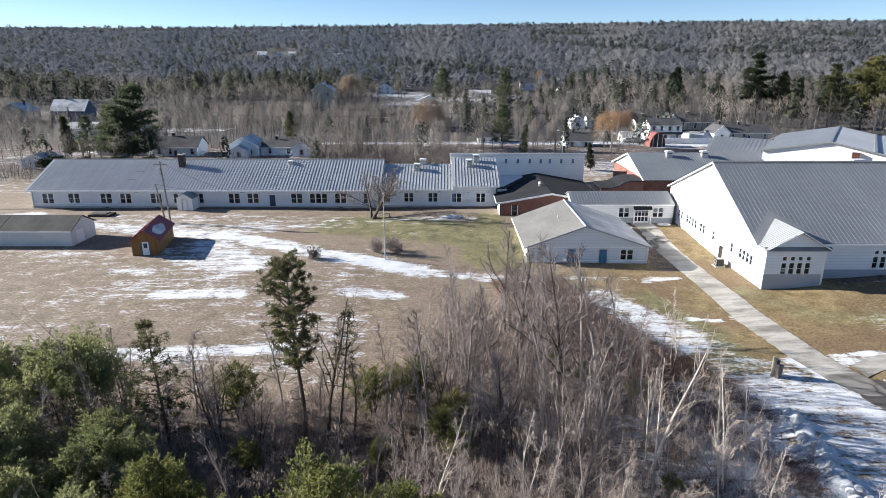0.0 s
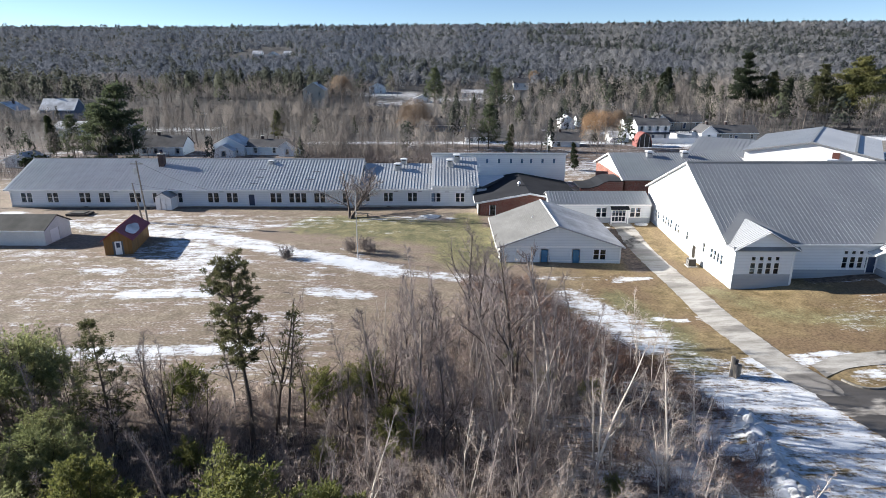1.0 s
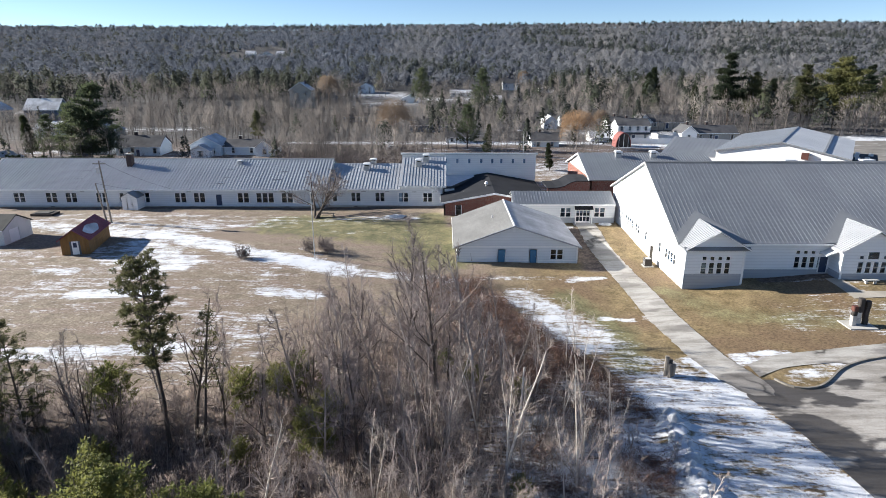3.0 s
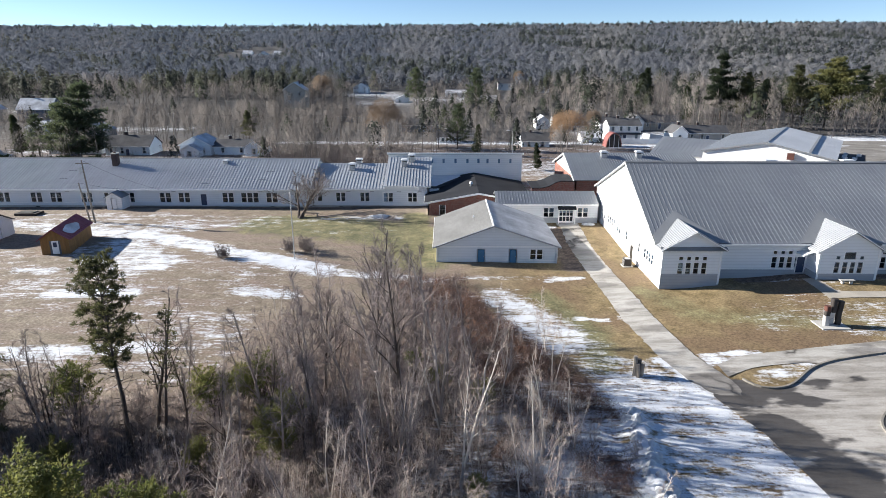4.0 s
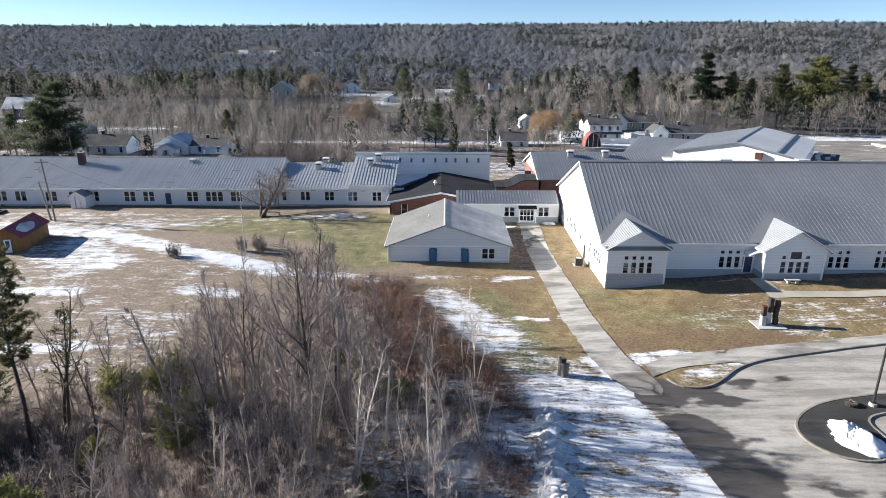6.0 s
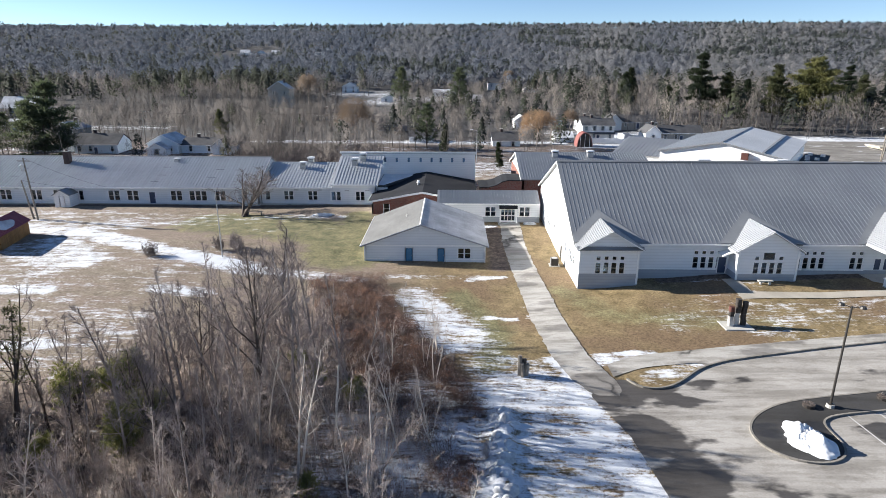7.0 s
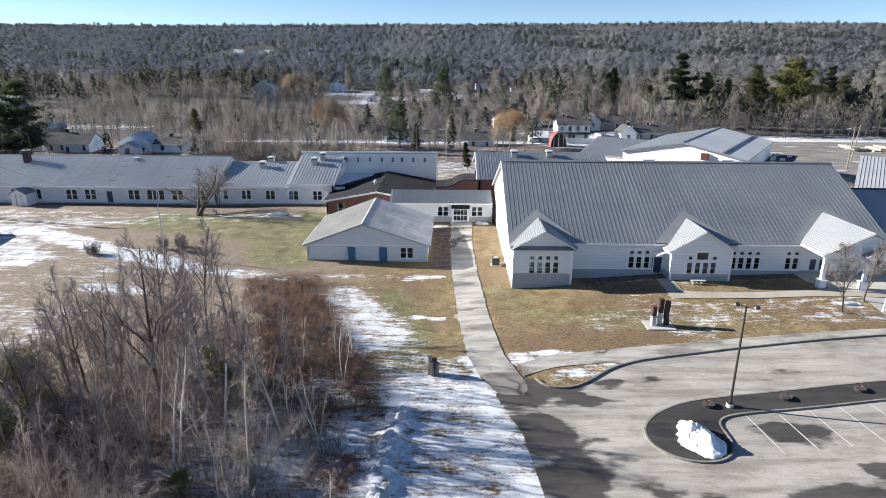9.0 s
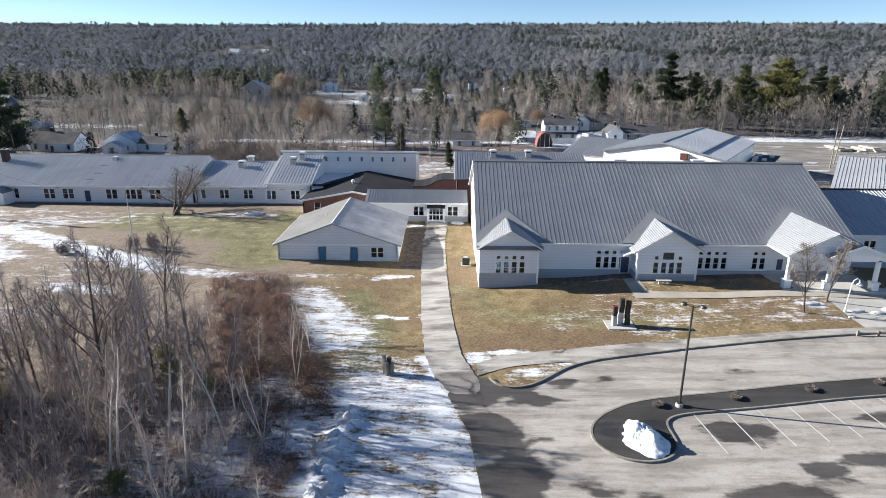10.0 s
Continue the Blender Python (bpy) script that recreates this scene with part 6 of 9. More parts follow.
for x, y, s in ((9.5, 32.6, 1.0), (12.2, 29.5, 0.8), (19.2, 35.2, 0.72)):
    planted("bare_tree", x, y, x, s, SPREAD, TC, "wide-spreading pale-limbed leafless tree in the thicket", "tree", "spreading thicket trees")
rng = random.Random(77)
for i in range(7):
    x, y = rng.uniform(5, 21), rng.uniform(27, 40)
    planted("birch_tree", x, y, rng.uniform(0, 6.28), rng.uniform(0.55, 0.8), rng.choice(WHITE), TC, "crooked white-barked birch among the thicket stems", "tree", "white birches")
for x, y, s, k in ((-8.3, 38.3, 1.25, 0), (-6.4, 39.2, 0.85, 0), (-16.6, 38.6, 1.05, 1), (-12.9, 36.6, 0.8, 1), (-23.2, 37.0, 0.8, 1), (-25.0, 35.0, 0.75, 1), (-2.3, 36.0, 0.75, 0), (-20.9, 39.5, 0.7, 1), (-10.8, 35.2, 0.6, 1), (-0.5, 39.5, 0.8, 0), (3.0, 36.5, 0.85, 0)):
    planted("bare_tree", x, y, x * 2.3, s, DARK[k], TC, "dark-stemmed leafless tree at the field edge" if k == 0 else "dark leafless tree with many straight stems", "tree", "dark field-edge trees")

for i in range(26):
    x, y = rng.uniform(-11, 9), rng.uniform(43, 54)
    if y < 46 + max(0.0, x + 5) * 1.1:
        planted("bare_tree", x, y, rng.uniform(0, 6.28), rng.uniform(0.5, 0.78), rng.choice(SLIM + MULTI), TC, "slender leafless grey-brown tree in the thicket", "tree", "thicket trees")


def twig_field(name, n, place, height, mat, label, category, seed, width=0.012, per=5, spread=0.28):
    """Upright crooked stems, uncountable, in one mesh."""
    r = np.random.default_rng(seed)
    xy = place(r, n)
    n = len(xy)
    z = ground(xy[:, 0], xy[:, 1])
    h = height * r.uniform(0.45, 1.2, n)
    lean = r.normal(0, spread, (n, 2)) * h[:, None]
    V, F = [], []
    a = r.uniform(0, 6.28, n)
    off = np.stack([np.cos(a), np.sin(a)], 1) * width
    base = np.c_[xy, z - 0.05]
    tip = np.c_[xy + lean, z + h]
    V = [np.c_[base[:, :2] - off, base[:, 2]], np.c_[base[:, :2] + off, base[:, 2]], tip]
    for _ in range(per):
        t = r.uniform(0.3, 0.95, n)
        p = base + (tip - base) * t[:, None]
        d = np.c_[r.normal(0, 0.4, (n, 2)), r.uniform(0.2, 0.7, n)] * (h * 0.45)[:, None]
        o = np.roll(off, 1, axis=1) * 0.7
        V += [np.c_[p[:, :2] - o, p[:, 2]], np.c_[p[:, :2] + o, p[:, 2]], p + d]
    verts = np.concatenate(V)
    k = np.arange(n)
    faces = np.concatenate([np.stack([k + 3 * j * n, k + (3 * j + 1) * n, k + (3 * j + 2) * n], 1) for j in range(per + 1)])
    me = bpy.data.meshes.new(name)
    me.from_pydata(verts.tolist(), [], faces.tolist())
    me.materials.append(mat)
    return tagged(new(name, me), label, category, kind="stuff")


def in_wood(r, n):
    p = np.stack([r.uniform(-34, 27, n * 3), r.uniform(18, 73, n * 3)], 1)
    keep = wood_mask(p[:, 0], p[:, 1]) > r.uniform(0.2, 0.9, n * 3)
    keep &= r.random(n * 3) < np.where(p[:, 0] < -2, 0.9, np.where(p[:, 0] > 9, 0.45, 1.0))
    return p[keep][:n]


twig_field("undergrowth", 7000, in_wood, 1.5, M["brush"], "dense brown leafless undergrowth", "undergrowth", 5)


def pale_part(r, n):
    p = np.stack([r.uniform(-1, 24, n * 2), r.uniform(18, 46, n * 2)], 1)
    keep = (wood_mask(p[:, 0] + 1.5, p[:, 1]) > 0.8) & (wave2(p[:, 0], p[:, 1]) + r.normal(0, 0.5, n * 2) > -0.3)
    return p[keep][:n]


def wave2(x, y):
    return np.sin(x * 0.7 + 1) * np.cos(y * 0.5) + np.sin(x * 0.3 + y * 0.4)




twig_field("pale_undergrowth", 3600, pale_part, 3.0, M["twig_pale"], "pale grey leafless alder undergrowth", "undergrowth", 15, 0.009, 5, 0.16)
# conifers of the foreground
def tufts(geo, rng, c, r, n, length):
    """Needles or sprays radiating round c."""
    for _ in range(n):
        d = Vector((rng.gauss(0, 1), rng.gauss(0, 1), rng.gauss(0.25, 0.8))).normalized()
        p = c + d * rng.uniform(0, r)
        d2 = (d + Vector((rng.gauss(0, 0.5), rng.gauss(0, 0.5), rng.gauss(0.2, 0.5)))).normalized()
        s = d2.orthogonal().normalized() * length * rng.uniform(0.10, 0.2)
        s = Matrix.Rotation(rng.uniform(0, 3.14), 3, d2) @ s
        geo.face(p - s, p + s, p + d2 * length)


def pine_tree(seed, h, bare, width, whorls, per, tuft_n, tuft_len, r0=None, broad=False, dead=9):
    """A pine: bare lower trunk with dead limbs, a crown of needle tufts on its boughs."""
    rng = random.Random(seed)
    trunk, crown = Geo(), Geo()
    r = r0 or h * 0.013
    pts, dirs = limb(trunk, rng, Vector((0, 0, -0.3)), Vector((rng.gauss(0, .03), rng.gauss(0, .03), 1)).normalized(), h, r, r * 0.12, 12, 7, 0.025, 0.01)

    def at(t):
        k = min(int(t * 12), 11)
        return pts[k].lerp(pts[k + 1], t * 12 - k)
    for i in range(dead):
        t = rng.uniform(0.18, bare + (0.08 if dead > 9 else 0))
        a = rng.uniform(0, 6.28)
        limb(trunk, rng, at(t), Vector((math.cos(a), math.sin(a), -0.05)), h * rng.uniform(0.06, 0.17 if dead > 9 else 0.15), 0.03, 0.008, 3, 3, 0.2, -0.02)
    for i in range(whorls):
        t = bare + (1 - bare) * (i + rng.random() * 0.6) / whorls
        taper = (1 - ((t - bare) / (1 - bare)) ** 1.4) * 0.85 + 0.15
        if broad:
            taper = (0.5 + 0.5 * math.sin(math.pi * ((t - bare) / (1 - bare)) ** 0.8)) * rng.uniform(0.7, 1.15)
        a0 = rng.uniform(0, 6.28)
        for j in range(per):
            a = a0 + 6.28 * j / per + rng.gauss(0, 0.3)
            L = width * taper * rng.uniform(0.6, 1.15)
            bp, bd = limb(trunk, rng, at(min(t, 0.985)), Vector((math.cos(a), math.sin(a), rng.uniform(-0.05, 0.6))).normalized(), L, r * 0.25 * taper + 0.012, 0.01, 3, 3, 0.15, 0.09)
            for u in (0.5, 0.72, 0.88, 1.0):
                k = min(int(u * 3), 2)
                c = bp[k].lerp(bp[k + 1], u * 3 - k) + Vector((rng.gauss(0, 0.12), rng.gauss(0, 0.12), rng.gauss(0.05, 0.08))) * width * 0.5
                tufts(crown, rng, c, tuft_len * 0.95, tuft_n, tuft_len)
    tufts(crown, rng, pts[-1], tuft_len * 0.6, tuft_n * 2, tuft_len)
    return trunk, crown


def cedar_tree(seed, h, w, n, leaf, bare=0):
    """A ragged evergreen: several upright plumes side by side, each of loose upswept sprays, dark gaps between."""
    rng = random.Random(seed)
    trunk, crown = Geo(), Geo()
    limb(trunk, rng, Vector((0, 0, -0.3)), Vector((0, 0, 1)), h * 0.9, h * 0.014, 0.02, 6, 6, 0.05)
    plumes = []
    for i in range(15):
        a, q = i * 2.4 + rng.uniform(-0.4, 0.4), w * 0.82 * math.sqrt((i + 0.3) / 15)
        top = h * (1.02 - 0.52 * (q / w) ** 1.3) * rng.uniform(0.86, 1.08)
        plumes.append((math.cos(a) * q, math.sin(a) * q, top, w * rng.uniform(0.26, 0.40), top * rng.uniform(0.45, 0.7)))
    size = sum(p[3] * p[4] for p in plumes)
    for px, py, top, r, tall in plumes:
        foot = Vector((0, 0, max(0.2, top - tall * 1.5)))
        head = Vector((px, py, top))
        limb(trunk, rng, foot, (head - foot).normalized(), (head - foot).length * 0.95, 0.05, 0.012, 4, 3, 0.05)
        sub_ = max(14, int(24 * r * tall / 3))
        for _ in range(sub_):
            # a spray: leaves strung along a short upswept shoot
            t = rng.random() ** 0.8
            a = rng.uniform(0, 6.28)
            q = r * (1 - t) ** 0.6 * rng.uniform(0.35, 1.2) + 0.05
            c = Vector((px + math.cos(a) * q * 0.55, py + math.sin(a) * q * 0.55, top - tall * (1 - t)))
            d = Vector((math.cos(a) * rng.uniform(0.4, 1.3), math.sin(a) * rng.uniform(0.4, 1.3), rng.uniform(0.35, 1.3))).normalized()
            L = rng.uniform(0.5, 1.15) * min(1.0, 0.4 + r * 0.6)
            limb(crown, rng, c, d, L, 0.014, 0.005, 2, 3, 0.1)
            for _ in range(int(n * r * tall / size / sub_)):
                u = rng.random()
                wide = 0.22 * (1.15 - u) * min(1.0, r)
                p = c + d * L * u + Vector((rng.gauss(0, wide), rng.gauss(0, wide), rng.gauss(0, wide * 0.7)))
                d2 = (d * 0.6 + Vector((rng.gauss(0, 0.6), rng.gauss(0, 0.6), rng.gauss(0.25, 0.5)))).normalized()
                s = Matrix.Rotation(rng.uniform(0, 3.14), 3, d2) @ (d2.orthogonal().normalized() * leaf * rng.uniform(0.22, 0.4))
                crown.face(p - s, p + s, p + d2 * leaf * rng.uniform(0.7, 1.5))
    for _ in range(bare):
        a, t = rng.uniform(0, 6.28), rng.uniform(0.3, 0.8)
        limb(trunk, rng, Vector((0, 0, h * t)), Vector((math.cos(a), math.sin(a), rng.uniform(0.5, 1.6))).normalized(), w * rng.uniform(0.9, 1.5), 0.025, 0.006, 4, 3, 0.16)
    return trunk, crown


NEEDLES = ("trunk", "foliage")
PINE_A = tree_meshes(pine_tree(31, 14.9, 0.50, 2.3, 15, 6, 44, 0.21, None, True, 40), (M["bark_dark"], M["pine"]), NEEDLES)
PINE_B = tree_meshes(pine_tree(32, 10.8, 0.26, 2.7, 12, 5, 26, 0.20, None, False, 16), (M["bark_dark"], M["pine"]), NEEDLES)
PINE_C = tree_meshes(pine_tree(33, 11.5, 0.45, 1.7, 8, 4, 6, 0.26), (M["bark_dark"], M["pine"]), NEEDLES)
CEDARS = [tree_meshes(cedar_tree(41, 9.6, 3.5, 26000, 0.16), (M["bark_dark"], M["cedar"]), NEEDLES), tree_meshes(cedar_tree(42, 8.8, 3.9, 24000, 0.16, 16), (M["bark_dark"], M["cedar_grey"]), NEEDLES),
          tree_meshes(cedar_tree(43, 4.2, 1.5, 4500, 0.13, 5), (M["bark_dark"], M["cedar"]), NEEDLES)]
planted("pine_tree", -9.4, 36.6, 0.4, 1.0, PINE_A, NEEDLES, "tall pine with a bare dark trunk and an open crown", "pine tree")
planted("pine_tree", -18.9, 36.2, 1.4, 1.0, PINE_B, NEEDLES, "young pine with sparse dark tufted boughs", "pine tree")
planted("pine_tree", -7.3, 37.6, 2.4, 1.0, PINE_C, NEEDLES, "thin half-dead pine with few needles", "pine tree")
for x, y, s, k, turn in ((-26.5, 38.5, 1.06, 1, 0.3), (-29.5, 33, 0.95, 1, 1.9), (-19.8, 29.5, 0.84, 1, 0.9), (-14.2, 25.3, 0.83, 0, 2.2), (-23.5, 26.5, 0.85, 1, 3.0), (-5.2, 21.0, 1.13, 0, 0.2), (-8.6, 21.0, 0.95, 0, 4.0),
                         (-17.6, 22.5, 0.95, 1, 5.0), (-26.5, 30.0, 0.95, 1, 4.4), (-1.3, 23.0, 0.85, 0, 1.2), (-11.6, 22.0, 0.92, 1, 2.9), (-21.5, 33.5, 0.72, 1, 2.0), (-32.5, 39.0, 0.95, 1, 1.0), (-25.4, 24.0, 0.75, 1, 0.5), (-20.5, 25.8, 0.7, 1, 1.5), (-15.9, 27.2, 0.62, 0, 3.3), (-11.2, 25.8, 0.55, 1, 0.7), (-30.5, 26.5, 0.85, 1, 2.6)):
    planted("cedar_tree", x, y, turn, s, CEDARS[k], NEEDLES, "dense bushy evergreen with yellow-green sprays" if k == 0 else "dense bushy grey-green evergreen beside the field", "evergreen", "evergreens at the field edge")
for x, y, s in ((-15.6, 40.6, 1.3), (-5.2, 41.2, 1.2), (1.2, 39.5, 1.0), (-1.7, 42.6, 1.25), (-3.8, 44.0, 0.9), (1.5, 35.5, 0.9), (12.6, 45.8, 0.75), (10.2, 49.5, 0.6), (0.3, 37.5, 0.9), (-4.0, 35.0, 0.7), (16.2, 43.5, 0.7), (15.0, 32.0, 0.6), (-12.8, 34.0, 0.8)):
    planted("young_fir", x, y, x, s, CEDARS[2], NEEDLES, "small green fir half hidden in the thicket", "evergreen", "young firs")

# ---- trees round the school and in the village ----
BIG = tree_meshes(bare_tree(51, 9.0, 4, 1.0, 0.2, 12, 6, 7, 0.05, 0.42, 2.2, 1.2, (0.3, 0.68)), (M["bark_dark"], M["grey_scrub"]), TC)
planted("bare_tree", -12.9, 103.2, 0.5, 1.0, BIG, TC, "leafless forked tree on the lawn before the wing", "tree").scale = (1.7, 1.7, 1.0)
LAWN = tree_meshes(bare_tree(52, 7.0, 1, 1.0, 0.24, 20, 7, 9, 0.01, 0.40, 1.3), (M["bark_dark"], M["grey_scrub"]), TC)
for x, y, s in ((75.5, 61.8, 1.1), (79.6, 64.6, 1.05)):
    planted("young_tree", x, y, x, s, LAWN, TC, "young leafless street tree by the forecourt", "tree", "young lawn trees")
BUSH = tree_meshes(bare_tree(53, 3.4, 18, 0.8, 0.12, 9, 5, 8, 0.12, 0.0, 0.85, 1.0, (0.1, 0.6)), (M["bark_grey"], M["grey_scrub"]), TC)
for x, y, s in ((-18.4, 80.2, 0.72), (-9.6, 83.6, 0.82), (-6.6, 83.3, 0.85), (-8.0, 85, 0.75), (-18.0, 80.6, 0.6)):
    planted("bare_bush", x, y, x * 2, s, BUSH, TC, "round leafless brown bush beside the snowy track", "bush", "bushes by the track")

def layered_pine(seed, h, bare, width, tiers, lean=0.0, blunt=0.6):
    """A broad pine: long level boughs in tiers, each carrying a flat ragged shelf of needles."""
    rng = random.Random(seed)
    trunk, crown = Geo(), Geo()
    pts, dirs = limb(trunk, rng, Vector((0, 0, -0.3)), Vector((0, 0, 1)), h, h * 0.016, 0.04, 12, 7, 0.03, 0.01)
    for i in range(tiers):
        t = bare + (1 - bare) * (i + rng.uniform(-0.2, 0.5)) / tiers
        t = min(max(t, bare), 0.985)
        k = min(int(t * 12), 11)
        foot = pts[k].lerp(pts[k + 1], t * 12 - k)
        u = (t - bare) / (1 - bare)
        reach = width * min(0.6 + 1.5 * u, 1.0) * (1 - u) ** blunt * rng.uniform(0.75, 1.15) + 0.7
        for j in range(rng.randint(3, 5)):
            a = rng.uniform(0, 6.28)
            L = reach * rng.uniform(0.5, 1.1) * (1 + lean * math.cos(a))
            bp, bd = limb(trunk, rng, foot, Vector((math.cos(a), math.sin(a), rng.uniform(0.0, 0.3))).normalized(), L, 0.10 * (1 - u) + 0.04, 0.02, 4, 3, 0.1, 0.03)
            shelf = max(6, int(L * 22))
            for _ in range(shelf):
                q = rng.uniform(0.25, 1.05)
                m = min(int(q * 4), 3)
                c = bp[m].lerp(bp[m + 1], q * 4 - m)
                side = 0.34 * L * math.sin(min(q, 1.0) * 2.6) + 0.3
                c = c + Vector((rng.gauss(0, side * 0.5), rng.gauss(0, side * 0.5), abs(rng.gauss(0, 0.25))))
                tufts(crown, rng, c, 0.5, 3, 0.95)
    tufts(crown, rng, pts[-1], 0.7, 14, 0.9)
    return trunk, crown


DARK_PINE = tree_meshes(layered_pine(65, 29, 0.26, 7.5, 15, 0.0, 0.75), (M["bark_dark"], M["far_pine"]), NEEDLES)
BROAD_PINE = tree_meshes(layered_pine(66, 26, 0.26, 12.5, 14, 0.2, 0.7), (M["bark_dark"], M["lit_pine"]), NEEDLES)
OLIVE_PINE = tree_meshes(layered_pine(67, 25, 0.28, 6.8, 13, 0.0, 0.75), (M["bark_dark"], M["olive_pine"]), NEEDLES)
ROAD_PINE = tree_meshes(layered_pine(68, 21, 0.10, 8.5, 13, 0.0, 0.75), (M["bark_dark"], M["far_pine2"]), NEEDLES)
FAR_PINE = tree_meshes(pine_tree(61, 21, 0.12, 7.4, 12, 6, 17, 0.9, 0.3), (M["bark_dark"], M["far_pine2"]), NEEDLES)
SPRUCE = tree_meshes(pine_tree(64, 19, 0.10, 3.4, 16, 6, 16, 0.8, 0.22), (M["bark_dark"], M["far_pine"]), NEEDLES)
for x, y, s, me, label in ((-84.5, 160, 1.0, ROAD_PINE, "tall layered dark pine beyond the wing"), (125, 249, 1.0, DARK_PINE, "tall layered dark pine at the wood edge"), (132.5, 246, 0.86, OLIVE_PINE, "olive-green pine at the wood edge"),
                           (149, 240, 0.98, OLIVE_PINE, "tall olive-green pine at the wood edge"), (162, 240, 1.05, BROAD_PINE, "broad sunlit yellow-green pine at the wood edge"), (147, 262, 0.95, SPRUCE, "slender dark spruce at the wood edge"),
                           (104, 292, 1.0, SPRUCE, "slender dark spruce at the wood edge"), (110, 298, 1.1, SPRUCE, "slender dark spruce at the wood edge"), (117, 262, 0.8, SPRUCE, "slender dark spruce at the wood edge"),
                           (196, 262, 0.8, OLIVE_PINE, "olive-green pine at the wood edge"), (207, 290, 0.8, DARK_PINE, "tall layered dark pine at the wood edge"), (28, 300, 0.95, FAR_PINE, "dark pine between the village houses"),
                           (22, 172, 0.45, SPRUCE, "small dark spruce beside the houses"), (17, 182, 0.62, FAR_PINE, "bushy dark spruce beside the houses"), (-50, 196, 0.42, OLIVE_PINE, "small olive cedar behind the houses"),
                           (-98, 165, 0.55, FAR_PINE, "dark spruce beside the road"), (-105, 168, 0.6, SPRUCE, "dark spruce beside the road"), (36.5, 150, 0.36, SPRUCE, "small yard spruce behind the white block"),
                           (52, 195, 0.4, SPRUCE, "small dark spruce before a white house"), (-90, 163, 0.7, FAR_PINE, "dark spruce beside the road"), (-2, 330, 0.9, FAR_PINE, "dark pine between the village houses")):
    planted("pine_tree", x, y, x * 0.7, s, me, NEEDLES, label, "conifer", "village conifers")


def willow_tree(seed, h, w, n):
    rng = random.Random(seed)
    trunk, crown = bare_tree(seed, h * 0.85, 1, 1.1, 0.25, 13, 5, 3, 0.04, 0.5, 1.8)
    for _ in range(n):
        a, t = rng.uniform(0, 6.28), rng.random() ** 0.5
        t *= 0.78 + 0.22 * math.sin(a * 3 + seed) + 0.1 * math.sin(a * 7)
        zc = h * (0.30 + 0.70 * math.sqrt(max(0, 1 - t * t)) * rng.uniform(0.5, 1))
        p = Vector((math.cos(a) * t * w, math.sin(a) * t * w, zc))
        d = Vector((math.cos(a) * 0.5 + rng.gauss(0, .3), math.sin(a) * 0.5 + rng.gauss(0, .3), rng.uniform(-1.0, 0.5))).normalized()
        s = d.orthogonal().normalized() * 0.024
        crown.face(p - s, p + s, p + d * rng.uniform(0.8, 1.8))
    return trunk, crown


WILLOW = tree_meshes(willow_tree(71, 11, 6.6, 5600), (M["bark_grey"], M["willow"]), TC)
TAN = tree_meshes(willow_tree(72, 10, 4.0, 3400), (M["bark_grey"], M["beech"]), TC)
planted("willow_tree", 50.0, 183, 0, 1.06, WILLOW, TC, "round orange-twigged willow among the houses", "willow")
for x, y, s in ((-5.3, 186.5, 1.5), (63, 420, 1.2), (-52, 330, 1.6), (69, 231, 0.85)):
    planted("beech_tree", x, y, x, s, TAN, TC, "leafless tan-twigged tree among the houses", "tree", "tan village trees")

# ---- brush and hedge behind the wing ----
def back_lot(r, n):
    p = np.stack([r.uniform(-34, 4, n), r.uniform(141, 177, n)], 1)
    q = np.stack([r.uniform(-110, -34, n // 3), r.uniform(136, 160, n // 3)], 1)
    p = np.concatenate([p, q])
    return p[np.sin(p[:, 0] * 0.21) + np.sin(p[:, 1] * 0.3 + p[:, 0] * 0.1) + r.normal(0, 0.5, len(p)) > -0.6]


twig_field("scrub", 9000, back_lot, 3.0, M["grey_scrub"], "leafless brown scrub behind the wing", "scrub", 9, 0.035, 6)
HEDGE = tree_meshes(cedar_tree(44, 3.4, 2.0, 4000, 0.4), (M["bark_dark"], M["far_pine"]), NEEDLES)
for i in range(12):
    x = -100 + i * 2.6
    planted("hedge_shrub", x, 149 + 0.8 * math.sin(i * 1.3), i, 0.9 + 0.15 * math.sin(i * 2.1), HEDGE, NEEDLES, "dark clipped evergreen hedge shrub behind the wing", "hedge shrub", "hedge behind the wing")

# ---- woods ----
HOUSE_SITES = [(-77, 174, 13), (-55, 173, 13), (-44, 173, 8), (72, 218, 15), (95, 207, 17), (80, 245, 9), (42, 191, 9), (18, 190, 9), (-38, 392, 14), (-64, 318, 7), (-10, 345, 12), (53, 414, 10), (-160, 270, 25), (-120, 200, 14), (100, 150, 42), (52, 243, 8)]


